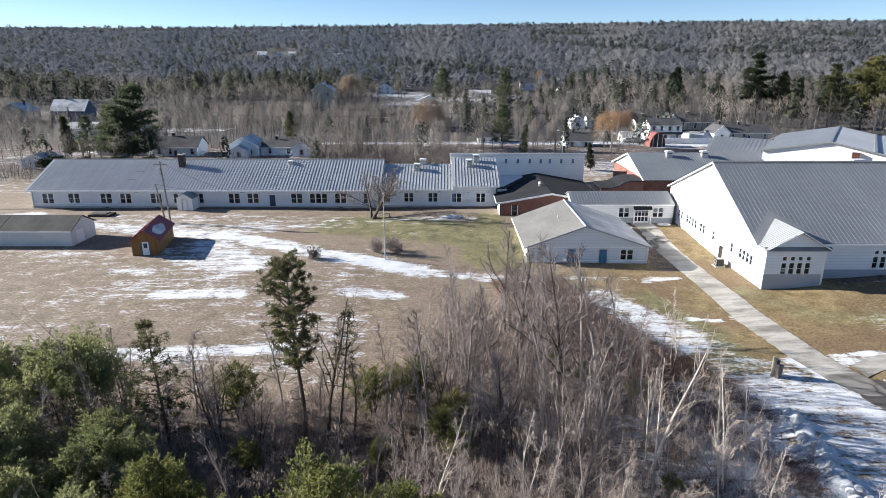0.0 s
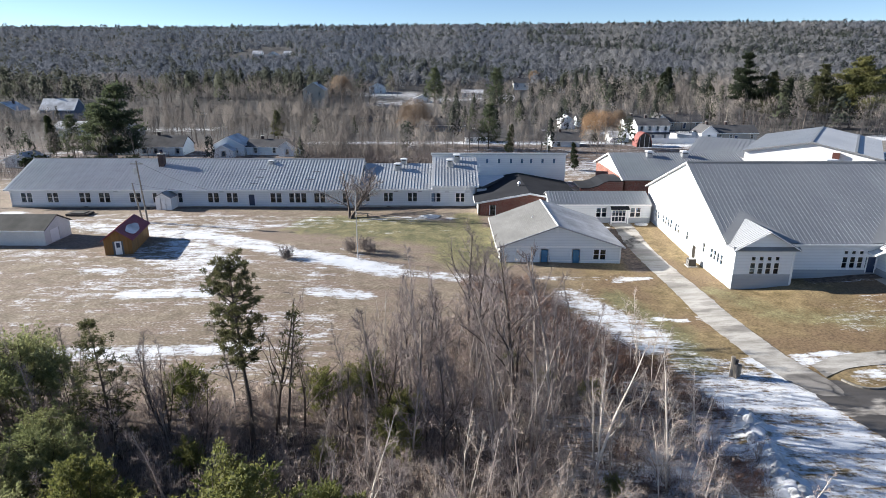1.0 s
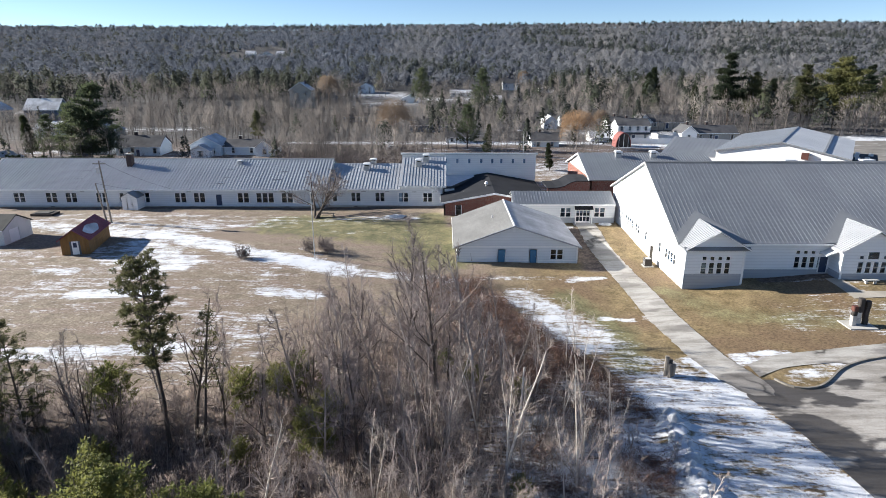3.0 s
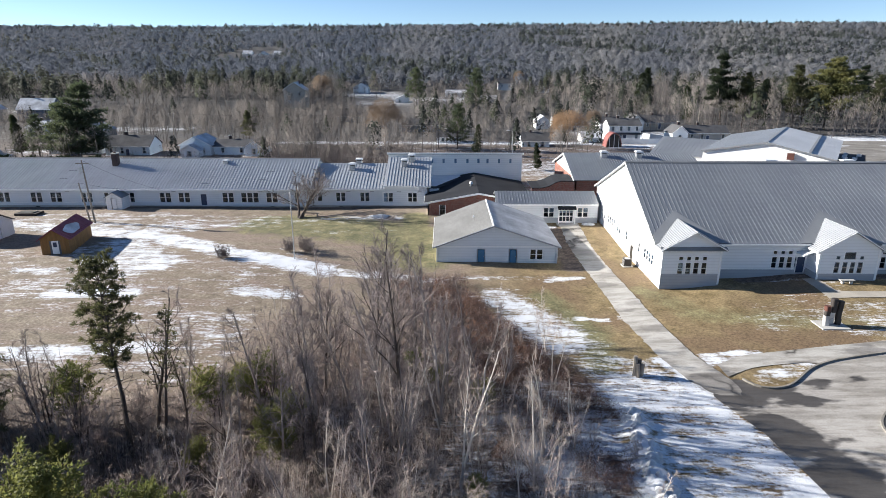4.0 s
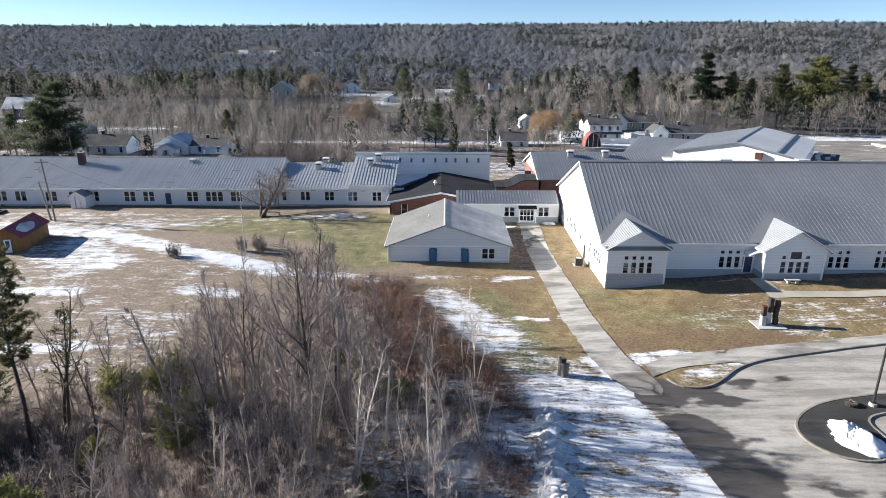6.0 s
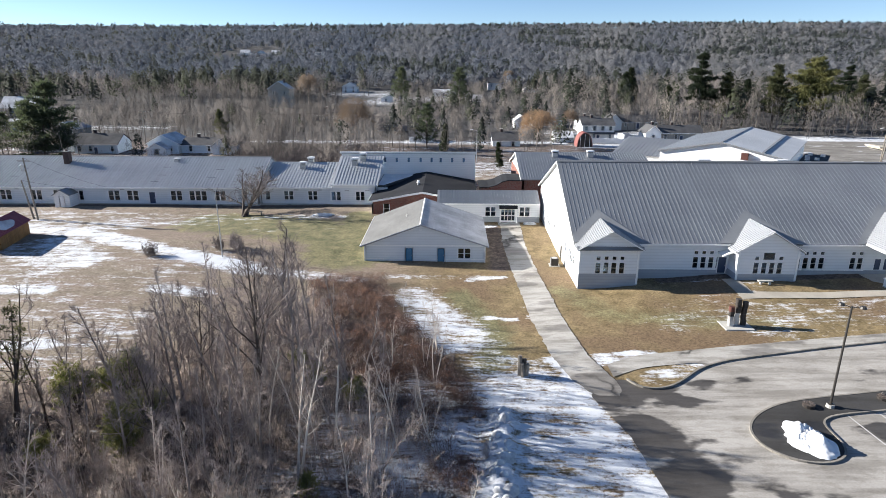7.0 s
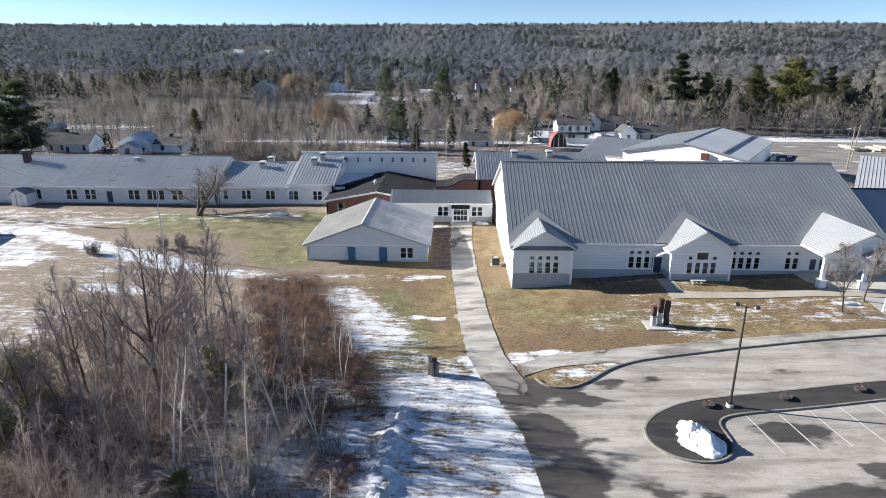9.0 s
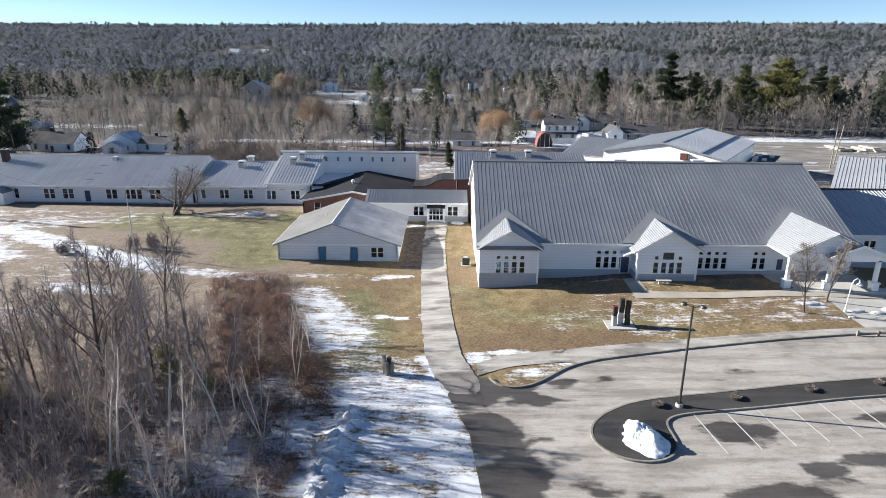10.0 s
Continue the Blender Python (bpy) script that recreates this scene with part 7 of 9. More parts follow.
def open_land(x, y):
    """Yards, streets and fields where no wood stands."""
    o = np.zeros_like(x)
    for hx, hy, hr in HOUSE_SITES:
        o = np.maximum(o, (np.hypot(x - hx, (y - hy) * 1.1) < hr).astype(float))
        # the yard between a house and the school stays low
        back = 90 if hy > 300 else 30
        mid_x = hx + (18 - hx) * (hy - y) / hy
        if hr < 8:
            continue
        o = np.maximum(o, ((np.abs(x - mid_x) < hr * 0.4) & (y < hy) & (y > hy - back)).astype(float))
    o = np.maximum(o, (np.abs(y - 196 - 0.03 * x) < 5) * 1.0)
    o = np.maximum(o, (np.abs(y - 290 + 0.02 * x) < 13) * (x < -20) * 1.0)
    o = np.maximum(o, ((x > 57) & (x < 112) & (y > 148) & (y < 206)) * 1.0)
    o = np.maximum(o, ((x > 125) & (x < 200) & (y > 150) & (y < 214)) * 1.0)
    o = np.maximum(o, ((y < 160) & (x > 10) & (x < 60)) * 1.0)
    o = np.maximum(o, ((np.hypot(x + 205, (y - 712) * 0.45) < 38)) * 1.0)
    o = np.maximum(o, ((np.abs(x - 5) < 30) & (np.abs(y - 368) < 13)) * 1.0)
    return o


def scatter(r, y0, y1, gap, keep):
    """Jittered sites inside the view's reach."""
    out = []
    y = y0
    while y < y1:
        xs_ = np.arange(-0.80 * y - 20, 0.80 * y + 60, gap)
        p = np.stack([xs_ + r.uniform(-0.5, 0.5, len(xs_)) * gap, y + r.uniform(-0.5, 0.5, len(xs_)) * gap], 1)
        out.append(p)
        y += gap
    p = np.concatenate(out)
    return p[keep(r, p[:, 0], p[:, 1])]


def wave(x, y, s, k):
    return np.sin(x / s + 1.7 * k) * np.cos(y / (s * 1.3) + k) + 0.6 * np.sin((x + y) / (s * 0.6) + 2.3 * k)


def conifer_share(x, y):
    """Conifers stand in patches, and singly between them."""
    patch = wave(x, y, 70, 1) + 0.7 * wave(x, y, 23, 6)
    p = 0.05 + 0.35 * np.clip(patch - 0.7, 0, 1)
    west = (x < -60) & (y > 303) & (y < 470)
    p = p + 0.36 * (west | ((y > 405) & (y < 600) & (x < 150) & (x > -420))) * (wave(x, y, 33, 3) + 0.9 * wave(x, y, 14, 9) > 0.0)
    p = p + 0.22 * ((y > 560) & (y < 1000) & (x < 60)) * (wave(x, y, 48, 7) + 0.6 * wave(x, y, 19, 4) > 0.45)
    slope_x = x - 0.16 * y
    p = p + 0.6 * ((y > 640) & (y < 1180) & (slope_x > -30)) * (wave(x, y, 95, 4) + 0.7 * wave(x, y, 35, 2) > 0.05)
    p = p + 0.12 * (y > 1000) * (wave(x, y, 60, 5) > 0.3) + 0.2 * (y > 1300) * (wave(x, y, 37, 2) > -0.3)
    p = p + 0.06 * ((y > 215) & (y < 400) & (x > 75))
    p = p + 0.09 * ((y > 200) & (y < 400) & (x >= -6) & (x < 75))
    p = np.where((y > 190) & (y < 300) & (x < -6), 0.015, p)
    return np.clip(p, 0.015, 0.85)


def fill_mesh(name, parts_, mat, label, category):
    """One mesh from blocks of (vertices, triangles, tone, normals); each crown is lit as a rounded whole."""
    n, V, F, T, N = 0, [], [], [], []
    for v, f, t, nn in parts_:
        V.append(v), F.append(f + n), T.append(t), N.append(nn)
        n += len(v)
    verts, faces, tone, normals = np.concatenate(V), np.concatenate(F), np.concatenate(T), np.concatenate(N)
    a, b, c = verts[faces[:, 0]], verts[faces[:, 1]], verts[faces[:, 2]]
    turned = np.cross(b - a, c - a) @ np.array((0.0, -1.0, 0.2)) < 0
    faces[turned] = faces[turned][:, ::-1]
    me = bpy.data.meshes.new(name)
    me.vertices.add(len(verts))
    me.vertices.foreach_set("co", verts.astype(np.float32).ravel())
    me.loops.add(faces.size)
    me.loops.foreach_set("vertex_index", faces.astype(np.int32).ravel())
    me.polygons.add(len(faces))
    me.polygons.foreach_set("loop_start", np.arange(0, faces.size, 3, dtype=np.int32))
    me.update(calc_edges=True)
    at = me.attributes.new("tone", "FLOAT", "POINT")
    at.data.foreach_set("value", tone.astype(np.float32))
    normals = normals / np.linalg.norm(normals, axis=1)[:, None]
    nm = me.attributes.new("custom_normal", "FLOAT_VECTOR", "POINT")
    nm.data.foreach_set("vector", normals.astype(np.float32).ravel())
    me.materials.append(mat)
    return tagged(new(name, me), label, category, kind="stuff")


def unit(r, n):
    v = r.normal(0, 1, (n, 3))
    return v / np.linalg.norm(v, axis=1)[:, None]


def tone_of(r, p):
    """Greyer, darker woods to the west, paler ones to the east, in drifts."""
    side = np.clip((p[:, 0] / p[:, 1] + 0.30) / 0.75, 0, 1)
    drift = 0.5 + 0.28 * wave(p[:, 0], p[:, 1], p[:, 1] / 24.0, 3)
    return np.clip(0.20 * r.random(len(p)) + 0.42 * side + 0.38 * drift, 0, 1)


def puff_wood(r, p, h0, h1, n, crown, size, cone=0.0, low=0.5, tone=None):
    """Far trees: n ragged leaf-like sprays over an uneven rounded or pointed crown."""
    k = len(p)
    z = ground(p[:, 0], p[:, 1])
    h = h0 + (h1 - h0) * r.beta(1.8, 2.0, k)
    rc = h * crown * r.uniform(0.75, 1.25, k)
    phase = r.uniform(0, 6.283, (k, 3))
    i = np.repeat(np.arange(k), n)
    m = k * n
    u = unit(r, m)
    u[:, 2] = np.where(u[:, 2] < -0.45, -u[:, 2], u[:, 2])
    az = np.arctan2(u[:, 1], u[:, 0])
    lump = 1 + 0.22 * np.sin(2 * az + phase[i, 0]) + 0.16 * np.sin(4 * az + 5 * u[:, 2] + phase[i, 1])
    q = r.uniform(0.62, 1.1, m) * lump
    slim = 1 - cone * np.clip((u[:, 2] + 0.45) / 1.45, 0, 1)
    mid = np.stack([p[i, 0], p[i, 1], z[i] + h[i] * low], 1)
    c = mid + u * np.stack([q * slim * rc[i], q * slim * rc[i], np.clip(q, 0, 1.05) * h[i] * (0.97 - low)], 1)
    L = h[i] * size * r.uniform(0.6, 1.3, m)
    e1, e2 = unit(r, m), unit(r, m)
    e1 = e1 - 0.5 * u * (e1 * u).sum(1)[:, None]
    e2 = e2 - 0.5 * u * (e2 * u).sum(1)[:, None]
    V = np.concatenate([c + e1 * L[:, None], c + e2 * L[:, None], c - (e1 + e2) * (0.6 * L)[:, None]])
    j = np.arange(m)
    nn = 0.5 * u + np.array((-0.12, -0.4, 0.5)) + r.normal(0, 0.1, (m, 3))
    tone = tone_of(r, p) if tone is None else tone
    return V, np.stack([j, j + m, j + 2 * m], 1), np.tile(tone[i], 3), np.tile(nn, (3, 1))


def bare_wood(r, p, h0, h1, n, width, crown=0.26, stem=1.0, upright=0.5, low=0.6):
    """Leafless trees: a stem, and n fine tapering shoots that fill an egg-shaped crown about the height low."""
    k = len(p)
    z = ground(p[:, 0], p[:, 1])
    h = r.uniform(h0, h1, k)
    rc = h * crown * r.uniform(0.7, 1.3, k)
    i = np.repeat(np.arange(k), n)
    m = k * n
    u = unit(r, m)
    q = r.uniform(0.15, 1.0, m) ** 0.5
    rz = h[i] * (0.97 - low)
    mid = np.stack([p[i, 0], p[i, 1], z[i] + h[i] * low], 1)
    off = u * q[:, None] * np.stack([rc[i], rc[i], rz], 1)
    d = u * np.array((0.8, 0.8, 0.5)) + np.array((0, 0, upright)) + r.normal(0, 0.3, (m, 3))
    d /= np.linalg.norm(d, axis=1)[:, None]
    L = h[i] * r.uniform(0.07, 0.2, m)
    base = mid + off * 0.9 - d * (L * 0.5)[:, None]
    tip = base + d * L[:, None]
    b = r.uniform(0, 6.283, m)
    o = np.stack([np.cos(b), np.sin(b) * 0.4, 0 * b], 1) * (width * r.uniform(0.6, 1.4, m))[:, None]
    V = np.concatenate([base - o, base + o, tip])
    j = np.arange(m)
    F = np.stack([j, j + m, j + 2 * m], 1)
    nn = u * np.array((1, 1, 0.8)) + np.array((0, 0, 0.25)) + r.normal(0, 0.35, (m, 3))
    tone = r.uniform(0, 1, k) if p[:, 1].max() < 100 else tone_of(r, p)
    s = np.stack([np.full(k, stem * h * 0.011), np.zeros(k), np.zeros(k)], 1)
    foot = np.c_[p, z - 0.3]
    top = np.c_[p + r.normal(0, 0.3, (k, 2)), z + h * 0.85]
    V2 = np.concatenate([foot - s, foot + s, top])
    j2 = np.arange(k) + len(V)
    F2 = np.stack([j2, j2 + k, j2 + 2 * k], 1)
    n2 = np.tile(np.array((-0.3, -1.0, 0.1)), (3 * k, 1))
    return np.concatenate([V, V2]), np.concatenate([F, F2]), np.concatenate([np.tile(tone[i], 3), np.tile(tone, 3)]), np.concatenate([np.tile(nn, (3, 1)), n2])


def toned(name, stops, grain=0.35, island=0.45):
    """A colour by tree, and a grain by shoot."""
    m, nt, bsdf = material(name)
    at = nt.nodes.new("ShaderNodeAttribute")
    at.attribute_name = "tone"
    cr = nt.nodes.new("ShaderNodeValToRGB")
    els = cr.color_ramp.elements
    els[0].position, els[0].color = stops[0][0], (*stops[0][1], 1)
    els[1].position, els[1].color = stops[-1][0], (*stops[-1][1], 1)
    for pos, c in stops[1:-1]:
        e = els.new(pos)
        e.color = (*c, 1)
    nt.links.new(at.outputs["Fac"], cr.inputs[0])
    info = nt.nodes.new("ShaderNodeNewGeometry")
    col = mix(nt, island, cr.outputs[0], ramp(nt, info.outputs["Random Per Island"], 0, 1, (0.35, 0.35, 0.35, 1)), "MULTIPLY")
    col = mix(nt, grain, col, ramp(nt, noise_at(nt, 0.02, 4), 0.35, 0.65, (0.45, 0.45, 0.45, 1)), "MULTIPLY")
    nt.links.new(col, bsdf.inputs["Base Color"])
    bsdf.inputs["Roughness"].default_value = 0.9
    return m


M["wood_bare"] = toned("bare_woodland", ((0.0, (0.085, 0.074, 0.070)), (0.35, (0.135, 0.12, 0.113)), (0.7, (0.23, 0.205, 0.19)), (1.0, (0.36, 0.32, 0.29))), 0.3, 0.35)
# blue haze put into the far woods' tones, strongest in the dark ones
M["wood_far_haze"] = toned("hazy_bare_woodland", ((0.0, (0.045, 0.060, 0.088)), (0.35, (0.072, 0.088, 0.121)), (0.7, (0.146, 0.150, 0.164)), (1.0, (0.232, 0.221, 0.212))), 0.2, 0.12)
M["wood_conifer"] = toned("conifer_woodland", ((0.0, (0.016, 0.023, 0.016)), (0.5, (0.027, 0.036, 0.022)), (1.0, (0.048, 0.057, 0.029))), 0.3, 0.3)


# haze put into the far conifers' green, bluer and paler than the near
M["conifer_far_haze"] = toned("distant_conifers", ((0.0, (0.022, 0.031, 0.033)), (0.5, (0.031, 0.041, 0.038)), (1.0, (0.046, 0.055, 0.042))), 0.3, 0.2)


def woods():
    r = np.random.default_rng(77)
    bare, far, con, con_far = [], [], [], []

    def evergreen(into, pts, h0, h1, n, size, wide):
        # rounded pines and pointed spruces
        pine = r.random(len(pts)) < 0.7
        for q, crown, cone in ((pts[pine], 0.30 * wide, 0.5), (pts[~pine], 0.27 * wide, 0.9)):
            if len(q):
                into.append(puff_wood(r, q, h0, h1, n, crown, size, cone, 0.46, r.random(len(q))))

    def grow_far(p, h0, h1, n, crown, size, ch0, ch1, wide):
        green = r.random(len(p)) < conifer_share(p[:, 0], p[:, 1])
        far.append(puff_wood(r, p[~green], h0, h1, n, crown, size))
        evergreen(con_far, p[green], ch0, ch1, n, size * 0.9, wide)

    def grow(into, p, h0, h1, shoots, width, ch0, ch1, crown=0.26, stem=1.0, upright=0.5, low=0.6):
        green = r.random(len(p)) < conifer_share(p[:, 0], p[:, 1])
        into.append(bare_wood(r, p[~green], h0, h1, shoots, width, crown, stem, upright, low))
        evergreen(con, p[green], ch0, ch1, 190, 0.055, 1.0)

    def clear(x, y):
        return open_land(x, y) < 0.5
    # belt behind the houses beyond the wing
    grow(bare, scatter(r, 200, 282, 3.7, lambda r, x, y: (x > -190) & (x < -6) & clear(x, y) & (r.random(len(x)) < 0.85)), 6.5, 11.5, 190, 0.026, 7, 11, 0.24, 1.1, 0.7, 0.56)
    # tangle close behind the wing
    bare.append(bare_wood(r, scatter(r, 150, 176, 3.3, lambda r, x, y: (x > -37) & (x < -22)), 6, 12, 260, 0.022, 0.34, 1.0, 0.5, 0.54))
    bare.append(bare_wood(r, scatter(r, 148, 178, 3.3, lambda r, x, y: (x >= -22) & (x < 0) & (r.random(len(x)) < 0.8)), 3, 6.5, 220, 0.020, 0.42, 1.0, 0.5, 0.52))
    bare.append(bare_wood(r, np.array([(-56.0, 219.0), (-49.0, 226.0), (-70.0, 214.0)]), 13, 15.5, 1500, 0.03, 0.44, 1.4, 0.45, 0.58))
    # village
    grow(bare, scatter(r, 150, 400, 5.2, lambda r, x, y: (((x >= -6) & (x < 75)) | ((y < 200) & (x < -6) & (x > -190))) & clear(x, y) & (r.random(len(x)) < 0.8)), 6, 12, 230, 0.036, 7, 14, 0.34, 1.1, 0.4, 0.56)
    # wood to the east and the far west
    grow(bare, scatter(r, 215, 400, 6.0, lambda r, x, y: ((x >= 75) | (x <= -190) | ((y > 303) & (x < -25))) & (y > 232 - 0.1 * x + 5 * np.sin(x / 9) + 4 * np.sin(x / 4.3 + 1)) & clear(x, y)), 9, 17, 190, 0.044, 12, 19, 0.3, 1.1, 0.4, 0.56)
    # brush at the feet of the eastern wood
    bare.append(bare_wood(r, scatter(r, 212, 262, 4.2, lambda r, x, y: (x > 108) & (y > 226 - 0.1 * x + 4 * np.sin(x / 7)) & clear(x, y)), 2.5, 6.0, 110, 0.034, 0.5, 0.9, 0.4, 0.5))
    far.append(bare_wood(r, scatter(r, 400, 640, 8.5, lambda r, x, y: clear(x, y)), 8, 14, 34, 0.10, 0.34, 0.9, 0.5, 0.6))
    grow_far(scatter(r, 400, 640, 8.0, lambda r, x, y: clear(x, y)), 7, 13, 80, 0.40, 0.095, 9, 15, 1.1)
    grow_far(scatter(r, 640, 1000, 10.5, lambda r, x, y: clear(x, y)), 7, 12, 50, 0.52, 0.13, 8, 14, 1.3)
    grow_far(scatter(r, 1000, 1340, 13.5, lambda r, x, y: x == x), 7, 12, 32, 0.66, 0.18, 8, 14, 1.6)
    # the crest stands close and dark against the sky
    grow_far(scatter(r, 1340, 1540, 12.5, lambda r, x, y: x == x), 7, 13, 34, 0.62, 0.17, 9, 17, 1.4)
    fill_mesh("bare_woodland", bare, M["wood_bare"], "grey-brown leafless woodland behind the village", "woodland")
    fill_mesh("distant_woodland", far, M["wood_far_haze"], "grey leafless woodland rising to the ridge, blue haze put into its colour", "woodland")
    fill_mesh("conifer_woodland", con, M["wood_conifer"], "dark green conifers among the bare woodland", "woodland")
    fill_mesh("distant_conifers", con_far, M["conifer_far_haze"], "conifers scattered over the wooded hill, blue haze put into their green", "woodland")


woods()


M["thicket_brush"] = toned("thicket_brush", ((0.0, (0.30, 0.235, 0.21)), (0.45, (0.46, 0.38, 0.34)), (0.8, (0.60, 0.52, 0.465)), (1.0, (0.52, 0.39, 0.315))), 0.2, 0.35)
M["russet_brush"] = toned("russet_brush", ((0.0, (0.065, 0.040, 0.038)), (0.5, (0.115, 0.066, 0.055)), (0.85, (0.20, 0.10, 0.066)), (1.0, (0.29, 0.16, 0.09))), 0.3, 0.5)


def brush_mats():
    """Low rounded brush under the thicket, and the russet mat along its edge."""
    r = np.random.default_rng(31)
    p = np.stack([r.uniform(-34, 26, 5200), r.uniform(19, 72, 5200)], 1)
    e = np.array(EDGE_WOOD)
    gap = np.interp(p[:, 1], e[:, 1], e[:, 0]) - p[:, 0]
    keep = (wood_mask(p[:, 0], p[:, 1]) > r.uniform(0.3, 0.9, len(p))) & (gap > 8) & ~((p[:, 0] < -4) & (p[:, 1] < 31) & (r.random(len(p)) < 0.6))
    inner = p[keep & (r.random(len(p)) < 0.72)]
    near = inner[:, 1] < 40
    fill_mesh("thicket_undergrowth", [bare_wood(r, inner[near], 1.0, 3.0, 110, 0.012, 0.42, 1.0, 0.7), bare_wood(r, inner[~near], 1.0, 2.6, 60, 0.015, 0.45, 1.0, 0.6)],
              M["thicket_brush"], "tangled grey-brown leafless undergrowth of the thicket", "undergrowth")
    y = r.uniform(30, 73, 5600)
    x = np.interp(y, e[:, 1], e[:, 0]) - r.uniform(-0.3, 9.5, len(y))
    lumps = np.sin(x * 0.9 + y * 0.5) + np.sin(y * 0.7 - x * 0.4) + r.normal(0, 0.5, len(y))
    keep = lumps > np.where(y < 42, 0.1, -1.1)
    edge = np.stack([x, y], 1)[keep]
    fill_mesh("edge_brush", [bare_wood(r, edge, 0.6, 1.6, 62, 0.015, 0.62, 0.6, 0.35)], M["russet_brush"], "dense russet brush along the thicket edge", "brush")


brush_mats()


# ---- fallen timber ----
def fallen_log(p, q, r0, mat, label):
    rng = random.Random(int(p[0] * 10))
    a = Vector((p[0], p[1], gz(p[0], p[1]) + r0))
    b = Vector((q[0], q[1], gz(q[0], q[1]) + q[2]))
    g = Geo()
    limb(g, rng, a, (b - a).normalized(), (b - a).length, r0, r0 * 0.45, 8, 8, 0.03)
    log = thing("fallen_log", tuple(a), label, "log")
    part("trunk", g, mat, log)
    for t in (0.35, 0.55, 0.7, 0.85):
        g = Geo()
        limb(g, rng, a.lerp(b, t), Vector((rng.gauss(0, 0.6), rng.gauss(0, 0.6), rng.uniform(0.2, 1))).normalized(), rng.uniform(0.5, 1.1), r0 * 0.35, 0.012, 3, 5, 0.1)
        part("branch_stub", g, mat, log)


fallen_log((16.3, 37.0), (17.9, 39.5, 0.25), 0.17, M["bark_dark"], "dark fallen log lying among the thicket brush")
fallen_log((15.6, 38.2), (16.1, 39.0, 6.2), 0.13, M["bark_pale"], "broken pale birch snag leaning in the thicket")


# ---- sheds and garages ----
def garage():
    g = thing("garage", (-66, 90, 1.0), "long low white garage with a worn dark shingle roof", "garage")
    x0, x1, y0, y1, yr, ze, zr = -77, -56.4, 86.8, 93.2, 90.0, 3.55, 5.15
    wall(g, "y", x0, x1, y0, [(0.4, ze, M["garage_white"])])
    wall(g, "y", x0, x1, y1 - 0.2, [(0.4, ze, M["garage_white"])])
    wall(g, "x", y0 + 0.25, y1 - 0.2, x1 - 0.25, [(0.4, ze, M["garage_white"])], [(88.2, 90.4, 1.1, 3.1)])
    wall(g, "x", y0 + 0.25, y1 - 0.2, x0, [(0.4, ze, M["garage_white"])])
    gable_x(g, x1 - 0.25, y0, y1, yr, ze, ze, zr - 0.1, M["garage_white"])
    gable_x(g, x0, y0, y1, yr, ze, ze, zr - 0.1, M["garage_white"])
    d = part("garage_door", Geo().box(x1 - 0.2, 88.2, 1.1, x1 - 0.14, 90.4, 3.1), M["trim"], g)
    for z in (1.6, 2.1, 2.6):
        part("door_panel", Geo().box(x1 - 0.14, 88.3, z - 0.22, x1 - 0.11, 90.3, z + 0.22), M["trim"], d)
    for a, b in ((x0 - 0.3, -67.2), (-67.1, x1 + 0.35)):
        plane_slope(g, (a, y0 - 0.45, ze - 0.12), (b, y0 - 0.45, ze - 0.12), (b, yr, zr), (a, yr, zr), M["garage_roof"], 0.12)
    plane_slope(g, (x1 + 0.35, y1 + 0.3, ze - 0.12), (x0 - 0.3, y1 + 0.3, ze - 0.12), (x0 - 0.3, yr + 0.01, zr), (x1 + 0.35, yr + 0.01, zr), M["garage_roof"], 0.12)
    fascia(g, (x0 - 0.3, y0 - 0.47, ze - 0.1), (x1 + 0.35, y0 - 0.47, ze - 0.1), 0.16)


garage()


